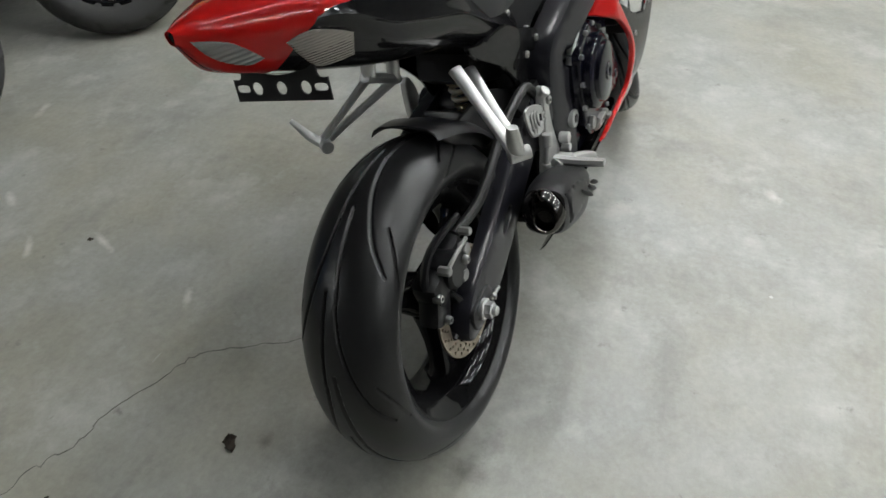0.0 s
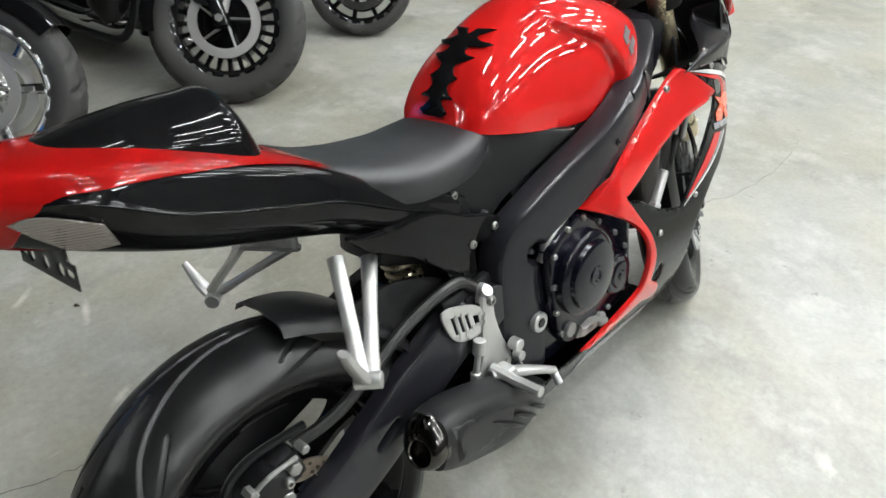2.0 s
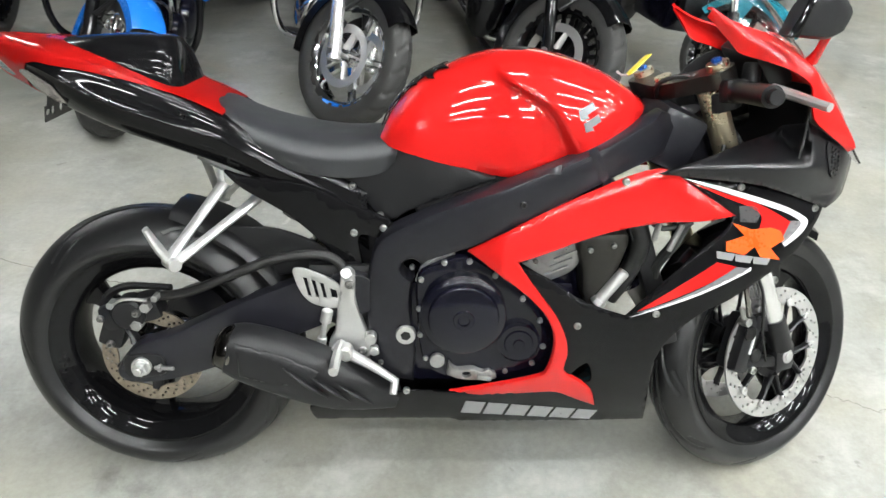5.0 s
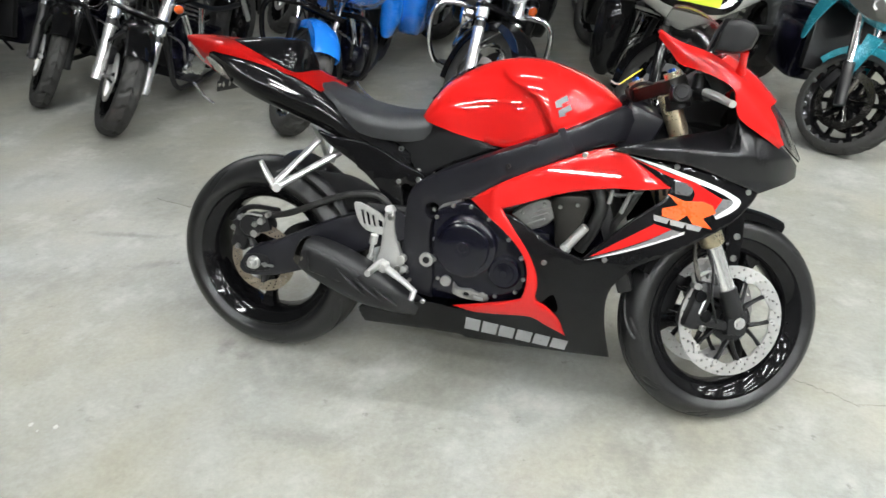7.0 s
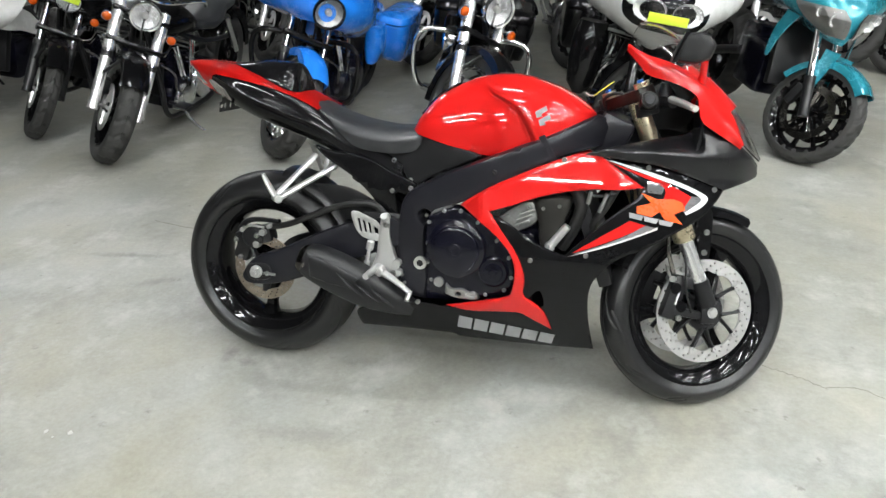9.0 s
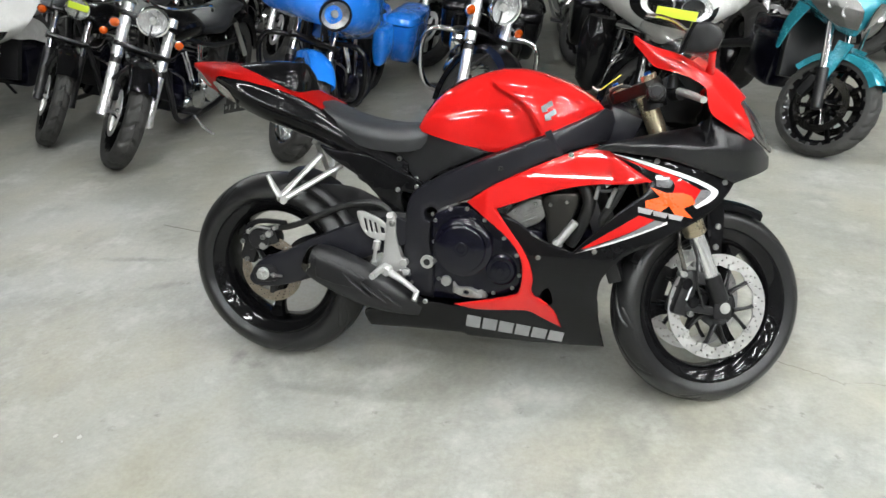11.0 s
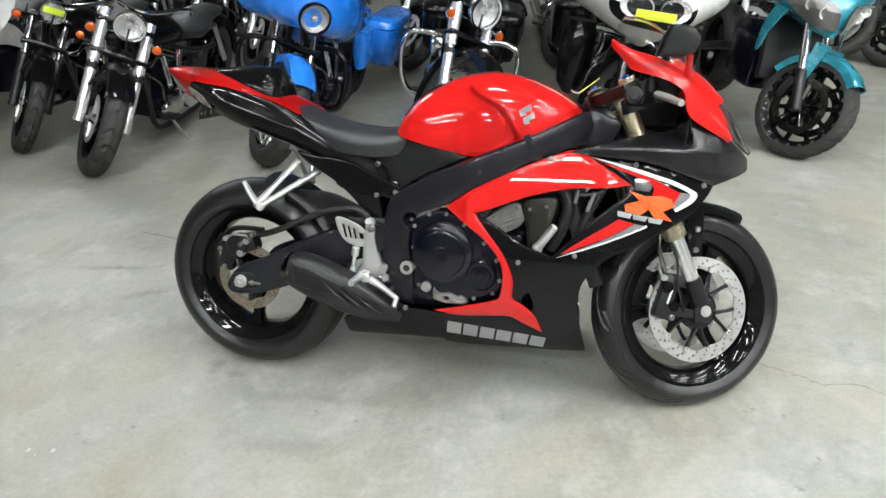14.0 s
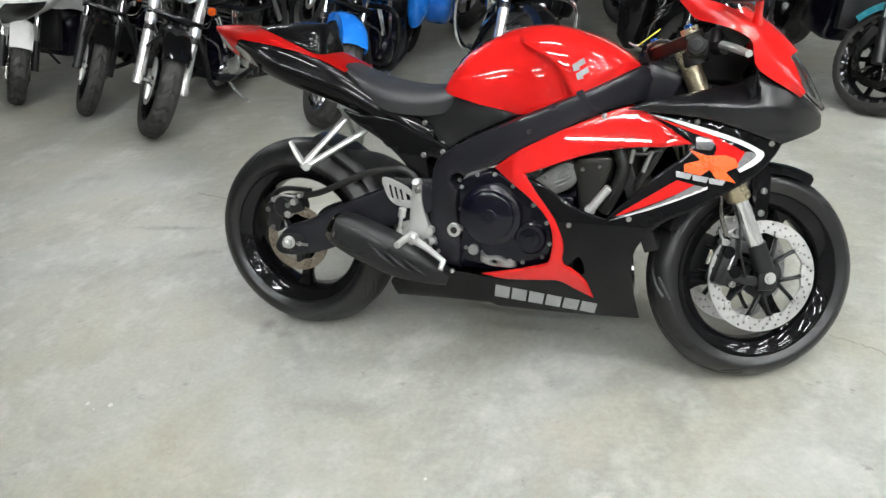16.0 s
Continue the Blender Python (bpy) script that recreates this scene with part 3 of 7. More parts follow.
def sport_wheel(parent, c, R, half, rim_half, name, m, grooves, disc, spoke_turn, across):
    wheel = part(name, hub_mesh(c, m), BLACK_GLOSS, parent, "gloss black alloy wheel")
    tyre_mesh("tyre", R, half, 0.229, c, wheel, m, grooves, 800, across, "worn sport tyre with curved grooves")
    a = rim_half
    prof = [(0.233, -a - 0.003), (0.229, -a), (0.220, -a * 0.95), (0.206, -a * 0.82), (0.198, -a * 0.6), (0.194, 0), (0.198, a * 0.6), (0.206, a * 0.82), (0.220, a * 0.95), (0.229, a), (0.233, a + 0.003),
            (0.233, a + 0.006), (0.225, a + 0.006), (0.213, a * 0.96), (0.196, a * 0.8), (0.189, a * 0.6), (0.185, 0), (0.189, -a * 0.6), (0.196, -a * 0.8), (0.213, -a * 0.96), (0.225, -a - 0.006), (0.233, -a - 0.006)]
    bm = bmesh.new()
    lathe(bm, prof, 96, c, closed=True, m=m)
    part("rim", bm, BLACK_GLOSS, wheel)
    for k in range(3):
        bm = bmesh.new()
        t = radians(spoke_turn + 120 * k)
        rot = Matrix.Translation(c) @ Matrix.Rotation(-t, 4, "Y")
        loops = []
        for r, w, d in ((0.035, 0.034, 0.030), (0.07, 0.024, 0.026), (0.11, 0.018, 0.022), (0.15, 0.018, 0.020), (0.172, 0.024, 0.022), (0.188, 0.034, 0.026)):
            loops.append([(w * sx, d * sy, r) for sx, sy in ((-1, -0.4), (-0.75, -0.9), (0, -1), (0.75, -0.9), (1, -0.4), (1, 0.4), (0.75, 0.9), (0, 1), (-0.75, 0.9), (-1, 0.4))])
        rings(bm, loops, m=rot if m is None else m @ rot)
        part("spoke", bm, BLACK_GLOSS, wheel)
    for y, r_in, r_out, rows, count in disc:
        bm = bmesh.new()
        brake_disc(bm, r_in, r_out, y, c, rows, count, m=m, waves=10)
        part("brake_disc", bm, STEEL if r_out > 0.13 else RUSTY_DISC, wheel, "drilled steel brake disc")
        arms = 5 if r_out < 0.13 else 10
        bm = bmesh.new()
        cr = r_in * (0.50 if r_out > 0.13 else 0.62)
        lathe(bm, [(0.03, y * 0.80 - 0.004), (cr * 0.6, y * 0.90 - 0.004), (cr, y * 0.93 - 0.004), (cr, y * 0.93 + 0.006), (0.03, y * 0.80 + 0.006)], 40, c, closed=True, m=m)
        part("disc_carrier", bm, BLACK_SATIN, wheel)
        for k in range(arms):
            bm = bmesh.new()
            t = 2 * math.pi * (k + 0.5) / arms
            lean, wide = (0.22 * (1 if k % 2 else -1), (0.013, 0.009, 0.012)) if arms == 10 else (-0.14, (0.020, 0.014, 0.012))
            ring = [Vector((c[0] + r * math.sin(t + dt), c[1] + y * 0.96, c[2] + r * math.cos(t + dt))) for r, dt in ((r_in * (0.44 if arms == 10 else 0.62), -lean if arms == 10 else lean), (r_in * 0.80, -lean * 0.3 if arms == 10 else lean * 0.36), (r_in + 0.004, 0.0))]
            tube(bm, ring, wide, 8, 3, flat=0.5, m=m)
            part("carrier_arm", bm, BLACK_SATIN, wheel)
        if r_out > 0.13:
            for k in range(10):
                t = 2 * math.pi * (k + 0.5) / 10
                q = (c[0] + (r_in + 0.004) * math.sin(t), c[1] + y - 0.002 * (1 if y < 0 else -1), c[2] + (r_in + 0.004) * math.cos(t))
                bm = bmesh.new()
                cyl(bm, q, (q[0], q[1] + (-0.006 if y < 0 else 0.006), q[2]), 0.0095, seg=12, m=m)
                part("disc_button", bm, ALU, wheel)
    return wheel


def hub_mesh(c, m):
    bm = bmesh.new()
    lathe(bm, [(0.014, -0.07), (0.03, -0.07), (0.042, -0.055), (0.046, -0.02), (0.046, 0.02), (0.042, 0.055), (0.03, 0.07), (0.014, 0.07)], 32, c, closed=True, m=m)
    return bm


def sport_grooves(reps, wide):
    """Long slits near the middle and S-shaped cuts that run out to the shoulders."""
    out = []
    for k in range(reps):
        for sgn, shift in ((-1, 0.0), (1, 0.5)):
            u = (k + shift) / reps
            P = 1 / reps
            out.append(([(u, sgn * 0.10), (u + 0.22 * P, sgn * 0.17), (u + 0.48 * P, sgn * 0.33), (u + 0.66 * P, sgn * 0.50), (u + 0.80 * P, sgn * 0.72)], wide))
            out.append(([(u + 0.42 * P, sgn * 0.05), (u + 0.66 * P, sgn * 0.075), (u + 0.98 * P, sgn * 0.11)], wide * 0.9))
            out.append(([(u + 0.50 * P, sgn * 0.60), (u + 0.66 * P, sgn * 0.80), (u + 0.84 * P, sgn * 0.96)], wide * 0.9))
    return out


def side_y(x, z):
    """The right flank of the fairing."""
    k = 0.5 if z > 0.45 else 1.2
    return -(0.235 - k * (z - 0.45) ** 2 - 0.9 * max(0.0, x - 1.1) ** 2 - 6.0 * max(0.0, x - 1.42) ** 2)


def duct_y(x, z):
    """The nose flank: a ridge over a recessed duct, and a smooth cheek in front of it."""
    d = z - (0.777 - 0.07 * max(0.0, x - 1.20))
    flank = max(0.15, 1 + min(d, 0.0) / 0.070)
    hollow = smooth_step(d / 0.045) * smooth_step((1.338 + 0.28 * (0.845 - z) - x) / 0.030)
    return min(-0.004, side_y(x, z) - 0.008 - 0.026 * (flank - 2.9 * hollow * smooth_step((x - 1.04) / 0.14)))


def frame_y(x, _=0.0):
    return -(0.205 - 0.2 * max(0.0, 0.75 - x) - 1.2 * max(0.0, x - 0.8) ** 2)


TAIL = [  # x, half width, top, shoulder z, widest z, bottom
    (-0.292, 0.003, 0.976, 0.975, 0.974, 0.966),
    (-0.26, 0.029, 0.980, 0.968, 0.959, 0.920),
    (-0.20, 0.070, 0.980, 0.960, 0.941, 0.886),
    (-0.12, 0.120, 0.973, 0.951, 0.926, 0.849),
    (-0.02, 0.130, 0.958, 0.923, 0.874, 0.808),
    (0.10, 0.130, 0.905, 0.880, 0.832, 0.766),
    (0.20, 0.126, 0.850, 0.838, 0.798, 0.730),
    (0.30, 0.118, 0.785, 0.775, 0.742, 0.680),
    (0.40, 0.106, 0.735, 0.725, 0.690, 0.612),
    (0.48, 0.100, 0.690, 0.680, 0.640, 0.540),
]


def tail_ring(x):
    w, top, sh, mid, bot = interp(x, TAIL)
    v = smooth_step((x + 0.22) / 0.24)  # the rear end is cut in under its widest line
    d = top - sh
    return [(0, top), (0.45 * w, top - 0.14 * d), (0.74 * w, top - 0.46 * d), (0.90 * w, sh + 0.08 * d), (0.985 * w, mid + 0.12 * (sh - mid)), (w, mid), (0.97 * w, mid - 0.08 * (mid - bot)), ((0.80 + 0.13 * v) * w, mid - 0.45 * (mid - bot)), ((0.52 + 0.20 * v) * w, bot + 0.12 * (mid - bot)), ((0.34 + 0.11 * v) * w, bot), (0, bot)]


def tail_y(x, z):
    r = [(v.x, v.y) for v in spline(tail_ring(x), 6)]
    for (y1, z1), (y2, z2) in zip(r, r[1:]):
        if z2 <= z <= z1:
            return -(y1 + (y2 - y1) * (z1 - z) / max(z1 - z2, 1e-6))
    return -max(y for y, _ in r)


TANK = [  # x, top, lower edge, half width at the lower edge
    (0.508, 0.800, 0.788, 0.075),
    (0.53, 0.842, 0.783, 0.100),
    (0.575, 0.893, 0.772, 0.122),
    (0.64, 0.931, 0.756, 0.140),
    (0.71, 0.957, 0.744, 0.155),
    (0.79, 0.967, 0.742, 0.171),
    (0.85, 0.960, 0.768, 0.170),
    (0.94, 0.932, 0.806, 0.154),
    (1.00, 0.901, 0.832, 0.116),
    (1.035, 0.876, 0.848, 0.066),
    (1.052, 0.860, 0.852, 0.025),
]


def bolts(parent, places, way=(0, -1, 0), r=0.0062, h=0.005, m=None):
    for q in places:
        bm = bmesh.new()
        bolt(bm, q, way, r, h, m)
        part("bolt", bm, BOLT, parent)


def flanks(name, material, parent, outline, y, thick, bev, step, holes=(), label="", left=True):
    """The same plate on both sides; returns the right one."""
    first = None
    for m in (None, Matrix.Diagonal((1, -1, 1, 1)))[: 2 if left else 1]:
        bm = bmesh.new()
        panel(bm, outline, y, thick, bev, step, holes, m=m)
        ob = part(name, bm, material, parent, label)
        first = first or ob
    return first


def resample(curve, n):
    s = spline(curve, 12)
    lens = [0.0]
    for a, b in zip(s, s[1:]):
        lens.append(lens[-1] + (b - a).length)
    return [s[min(range(len(s)), key=lambda i: abs(lens[i] - lens[-1] * k / (n - 1)))] for k in range(n)]


def motorcycle():
    bike = thing("motorcycle", "red and black sport motorcycle leaning on its side stand", "motorcycle")
    M = lambda: bmesh.new()

    def flank(x, z):
        return side_y(x, z)

    # wheels; the fork with all on it is turned to the left
    foot, axis = Vector((1.497, 0, 0)), Vector((-0.403, 0, 0.915))
    steer = Matrix.Translation(foot) @ Matrix.Rotation(radians(28), 4, axis) @ Matrix.Translation(-foot)
    turned = Matrix.Translation((-0.015, 0.004, -0.019)) @ steer
    rear = Vector((0.005, -0.030, 0.311))
    lean2 = Matrix.Translation(rear) @ Matrix.Rotation(radians(-2.2), 4, "X") @ Matrix.Translation(-rear)
    sport_wheel(bike, rear, 0.318, 0.093, 0.070, "rear_wheel", lean2, sport_grooves(7, 0.0024), [(-0.088, 0.078, 0.11, (0.086, 0.094, 0.102), 24)], 172, 150)
    sport_wheel(bike, (1.395, -0.016, 0.30), 0.298, 0.057, 0.044, "front_wheel", turned, sport_grooves(10, 0.0028), [(-0.068, 0.118, 0.155, (0.126, 0.136, 0.146), 24), (0.068, 0.118, 0.155, (0.126, 0.136, 0.146), 24)], 95, 90)

    # swingarm, caliper, axle
    arm = [(-0.062, 0.300), (-0.02, 0.352), (0.069, 0.388), (0.15, 0.427), (0.24, 0.468), (0.36, 0.512), (0.47, 0.53, 1), (0.50, 0.44, 1), (0.40, 0.405), (0.28, 0.355), (0.19, 0.315), (0.06, 0.272), (-0.03, 0.262), (-0.06, 0.275)]
    bm = M()
    panel(bm, arm, lambda x, z: -0.150 + 0.05 * max(0, x - 0.1), 0.036, 0.009, 0.025, [[(0.16, 0.375), (0.205, 0.395), (0.21, 0.382), (0.165, 0.362)]], mirror=True)
    cyl(bm, (0.46, -0.15, 0.48), (0.46, 0.15, 0.48), 0.045)
    box(bm, (0.06, 0.22, 0.10), pose(0.37, 0, 0.46, 0, 25, 0), 0.01)
    swing = part("swingarm", bm, FRAME_BLACK, bike, "satin black swingarm")
    bm = M()
    panel(bm, [(0.36, 0.535, 1), (0.485, 0.535, 1), (0.49, 0.42), (0.47, 0.375), (0.39, 0.41), (0.355, 0.45)], -0.128, 0.02, 0.005, 0.03)
    part("arm_cover", bm, BLACK_PLASTIC, swing)
    bm = M()
    panel(bm, [(-0.040, 0.330), (0.034, 0.336), (0.040, 0.290), (-0.034, 0.282)], -0.156, 0.012, 0.004, 0.02)
    plate = part("adjuster_plate", bm, BLACK_SATIN, swing)
    bm = M()
    cyl(bm, (-0.005, -0.15, 0.311), (-0.005, -0.164, 0.311), 0.021, seg=28)
    cyl(bm, (-0.005, -0.16, 0.311), (-0.005, -0.178, 0.311), 0.0165, seg=6)
    cyl(bm, (-0.005, -0.17, 0.311), (-0.005, -0.186, 0.311), 0.0095)
    part("axle_nut", bm, ALU, plate, "bare metal axle nut")
    bm = M()
    cyl(bm, (0.022, -0.160, 0.309), (0.064, -0.160, 0.307), 0.0045)
    cyl(bm, (0.030, -0.160, 0.3085), (0.038, -0.160, 0.308), 0.009, seg=6)
    part("chain_adjuster", bm, BOLT, plate)
    bm = M()
    box(bm, (0.135, 0.055, 0.062), pose(-0.030, -0.100, 0.418, 0, -16, 0), 0.018)
    box(bm, (0.055, 0.045, 0.085), pose(-0.072, -0.100, 0.375, 0, 22, 0), 0.014)
    cyl(bm, (-0.028, -0.09, 0.422), (-0.028, -0.140, 0.422), 0.036, seg=28, bev=0.006)
    tube(bm, [(-0.09, -0.10, 0.42), (-0.075, -0.10, 0.455), (-0.03, -0.10, 0.474), (0.06, -0.105, 0.474)], [0.012, 0.011, 0.011, 0.010], 8, 4, flat=0.7)
    cal = part("rear_caliper", bm, BLACK_SATIN, bike)
    bm = M()
    for q, r in (((0.012, 0.440), 0.012), ((-0.012, 0.398), 0.013), ((-0.060, 0.445), 0.009), ((0.035, 0.462), 0.008)):
        cyl(bm, (q[0], -0.118, q[1]), (q[0], -0.142, q[1]), r, seg=6)
    tube(bm, [(-0.062, -0.132, 0.440), (-0.030, -0.142, 0.462), (0.020, -0.138, 0.458)], 0.004, 8, 3)
    part("pad_pin", bm, ALU_DULL, cal, "dull metal pins and bleed nipple")
    bolts(cal, ((-0.006, -0.138, 0.430), (-0.091, -0.120, 0.407), (-0.080, -0.120, 0.346)), r=0.009, h=0.012)
    bm = M()
    tube(bm, [(0.03, -0.11, 0.455), (0.107, -0.13, 0.476), (0.191, -0.13, 0.511), (0.278, -0.13, 0.547), (0.363, -0.13, 0.563), (0.408, -0.13, 0.556), (0.434, -0.13, 0.527), (0.44, -0.13, 0.48)], 0.0105)
    part("brake_hose", bm, HOSE, bike)

    # rear mudguard close over the tyre
    bm = M()
    prof = [(0.318, -0.088), (0.330, -0.080), (0.338, -0.062), (0.343, 0), (0.338, 0.062), (0.330, 0.080), (0.318, 0.088), (0.318, 0.085), (0.327, 0.077), (0.334, 0.060), (0.339, 0), (0.334, -0.060), (0.327, -0.077), (0.318, -0.085)]
    vs = lathe(bm, prof, 40, (0.005, -0.028, 0.314), -74, 62, closed=True)
    for v in vs:
        a = math.degrees(math.atan2(-(v.co.x - 0.005), v.co.z - 0.314))
        back = min(max((a + 32) / 20, 0), 1)
        v.co.y = -0.028 + (v.co.y + 0.028) * (1 - 0.22 * back ** 1.5)
    hug = part("rear_mudguard", bm, BLACK_SATIN, bike, "black rear tyre hugger")
    flanks("side_wing", BLACK_SATIN, hug, [(0.10, 0.618), (0.176, 0.608), (0.291, 0.602), (0.382, 0.565), (0.444, 0.518), (0.36, 0.508), (0.261, 0.496), (0.21, 0.534), (0.14, 0.575)], -0.088, 0.006, 0.003, 0.03, left=False)

    # main frame
    spar = [(1.06, 0.862, 1), (0.914, 0.797), (0.782, 0.744), (0.685, 0.703), (0.585, 0.655), (0.510, 0.605), (0.486, 0.535), (0.478, 0.40), (0.482, 0.285, 1), (0.578, 0.280, 1), (0.584, 0.37), (0.572, 0.457), (0.578, 0.517), (0.606, 0.559), (0.667, 0.591), (0.70, 0.606), (0.829, 0.677), (0.937, 0.73), (1.012, 0.758), (1.075, 0.775, 1), (1.115, 0.845, 1)]
    bm = M()
    panel(bm, spar, frame_y, 0.055, 0.012, 0.02, [[(0.575 + 0.021 * math.cos(t), 0.545 + 0.021 * math.sin(t)) for t in (0, 0.8, 1.6, 2.4, 3.1, 3.9, 4.7, 5.5)]], mirror=True)
    cyl(bm, (1.135, 0, 0.84), (1.185, 0, 0.71), 0.045)
    box(bm, (0.10, 0.20, 0.12), pose(1.10, 0, 0.80, 0, 23, 0), 0.02)
    fr = part("frame", bm, FRAME_BLACK, bike, "satin black aluminium beam frame")
    bm = M()
    cyl(bm, (0.562, -0.160, 0.399), (0.562, -0.176, 0.399), 0.021, seg=24)
    part("pivot_ring", bm, ALU, fr, "bare aluminium pivot ring")
    bm = M()
    cyl(bm, (0.562, -0.17, 0.399), (0.562, -0.1785, 0.399), 0.011, seg=6)
    part("pivot_plug", bm, BLACK_SATIN, fr)
    bolts(fr, ((0.575, -0.150, 0.545), (0.508, -0.158, 0.325), (0.50, -0.158, 0.35)))
    bm = M()
    bolt(bm, (0.788, -0.205, 0.699), r=0.007)
    part("bolt", bm, HOSE, fr)
    bm = M()
    panel(bm, [(0.905, 0.802, 1), (0.922, 0.809, 1), (0.962, 0.733, 1), (0.945, 0.726, 1)], lambda x, z: frame_y(x, z) - 0.003, 0.006, 0.0015, 0.012)
    part("seam_band", bm, FRAME_BLACK, fr)

    # cover between tank, seat and frame
    bm = M()
    cover = [(0.555, 0.790), (0.66, 0.756), (0.740, 0.733, 1), (0.672, 0.702), (0.57, 0.652), (0.534, 0.628), (0.500, 0.640), (0.466, 0.676), (0.42, 0.712), (0.45, 0.735), (0.53, 0.745)]
    panel(bm, cover, lambda x, z: -(0.080 + 0.24 * max(0, x - 0.45)) + 0.12 * max(0, z - 0.72), 0.02, 0.006, 0.02, mirror=True)
    mid = part("side_cover", bm, BLACK_PLASTIC, bike, "matt black plastic side cover under the tank")
    bolts(mid, ((0.451, -0.090, 0.697), (0.508, -0.104, 0.640)), r=0.008)

    under = [(0.20, 0.735), (0.25, 0.722), (0.365, 0.708), (0.45, 0.668), (0.533, 0.630), (0.518, 0.592), (0.465, 0.598), (0.471, 0.515), (0.442, 0.496), (0.392, 0.575), (0.335, 0.632), (0.288, 0.664), (0.23, 0.70)]
    sub = flanks("subframe_cover", BLACK_GLOSS, bike, under, lambda x, z: -0.119 + 0.10 * max(0, 0.60 - z), 0.01, 0.005, 0.02, label="glossy black plastic subframe cover")
    bolts(sub, ((0.455, -0.119, 0.607), (0.515, -0.119, 0.618)), r=0.008)

    # tank
    bm = M()
    loops, n, k = [], 220, 44
    for i in range(n + 1):
        x = TANK[0][0] + (TANK[-1][0] - TANK[0][0]) * i / n
        top, low, w = interp(x, TANK)
        half = []
        for j in range(k + 1):
            a = radians(90 * j / k)
            y, z = w * math.sin(a) ** 0.85, low + (top - low) * math.cos(a) ** 0.72
            crease = interp(-z, [(-0.98, 0.690), (-0.955, 0.725), (-0.915, 0.756), (-0.894, 0.797), (-0.869, 0.838), (-0.80, 0.880), (-0.74, 0.906)])[0]
            knee = 1 / (1 + math.exp(min(60, (x - crease) / 0.0045))) * min(1, max(0, (0.965 - z) / 0.05)) * smooth_step((x - 0.53) / 0.22)
            half.append((x, -(y - 0.026 * knee * math.sin(a) ** 0.7), z))
        half.append((x, -max(w - 0.03, 0.02), low - 0.006))
        loops.append([(px, -py, pz) for px, py, pz in half[:0:-1]] + half)
    rings(bm, loops, closed=False, cap=False)
    m0 = len(loops[0])
    bm.verts.ensure_lookup_table()
    bm.faces.new([bm.verts[i] for i in range(m0)])
    bm.faces.new([bm.verts[n * m0 + i] for i in range(m0)][::-1])
    tank = part("fuel_tank", bm, RED, bike, "glossy red fuel tank", sharp=50)

    def tank_side(x, z):
        top, low, w = interp(x, TANK)
        c = min(max((z - low) / max(top - low, 1e-4), 0.0), 1.0) ** (1 / 0.72)
        return -w * math.sin(math.acos(min(c, 1.0))) ** 0.85

    bm = M()
    for dx, dz in ((0, 0), (0.011, -0.022)):
        panel(bm, [(0.888 + dx, 0.868 + dz, 1), (0.916 + dx, 0.885 + dz, 1), (0.922 + dx, 0.872 + dz, 1), (0.905 + dx, 0.862 + dz, 1), (0.909 + dx, 0.856 + dz, 1), (0.893 + dx, 0.852 + dz, 1)], lambda x, z: tank_side(x, z) - 0.0025, 0.003, 0.0, 0.02)
    part("badge", bm, BADGE, tank, "silver badge as a plain shape")
    # tank pad with ragged fingers
    bm = M()
    edge = [(0.022, 0.0, 1), (0.034, 0.010, 1), (0.020, 0.022), (0.016, 0.034), (0.040, 0.040, 1), (0.026, 0.050), (0.018, 0.060), (0.034, 0.072, 1), (0.020, 0.078), (0.016, 0.090), (0.030, 0.098), (0.048, 0.112, 1),
            (0.030, 0.112), (0.020, 0.120), (0.026, 0.130), (0.048, 0.136), (0.064, 0.152, 1), (0.040, 0.148), (0.024, 0.156), (0.034, 0.170), (0.050, 0.186, 1), (0.026, 0.178), (0.012, 0.176, 1)]
    pad = edge + [(0.0, 0.160)] + [(-q[0], *q[1:]) for q in edge[::-1]]
    vs = panel(bm, pad, 0.0, 0.004, 0.0015, 0.012)
    for v in vs:
        y, s, off = v.co.x, v.co.z, v.co.y
        x = 0.512 + 0.02 * (s / 0.05) if s < 0.05 else 0.532 + (s - 0.05) * 0.86
        top, low, w = interp(x, TANK)
        c = min(1, (abs(y) / w)) ** (1 / 0.85)
        z = low + (top - low) * math.cos(math.asin(min(c, 0.999))) ** 0.72
        v.co = (x - 0.004 + off * 0.4, y, z + 0.004 - off * 0.7)
    part("tank_pad", bm, BLACK_GLOSS, tank, "gloss black ragged tank protector")
    bm = M()
    lathe(bm, [(0.0, 0.006), (0.024, 0.006), (0.030, 0.004), (0.032, -0.004)], 28, m=pose(0.785, 0, 0.9615, 90, 0, 0))
    part("filler_cap", bm, FORK_DARK, tank, "dark round filler cap")

    # seat
    bm = M()
    SEAT = [(0.152, 0.868, 0.846, 0.060), (0.175, 0.866, 0.830, 0.088), (0.21, 0.850, 0.806, 0.100), (0.26, 0.829, 0.776, 0.112), (0.34, 0.808, 0.742, 0.126), (0.43, 0.797, 0.729, 0.122), (0.50, 0.800, 0.733, 0.112), (0.540, 0.799, 0.750, 0.100), (0.562, 0.790, 0.766, 0.080)]
    loops = []
    for i in range(31):
        x = 0.152 + 0.410 * i / 30
        top, low, w = interp(x, SEAT)
        half = [(x, -w * math.sin(radians(a)) ** 0.7, low + (top - low) * max(0, math.cos(radians(a))) ** 0.45) for a in range(0, 91, 7)] + [(x, -w * 0.9, low - 0.008), (x, -w * 0.5, low - 0.012)]
        loops.append([(q[0], -q[1], q[2]) for q in half[:0:-1]] + half)
    rings(bm, loops)
    part("seat", bm, VINYL, bike, "grey-black vinyl rider seat")

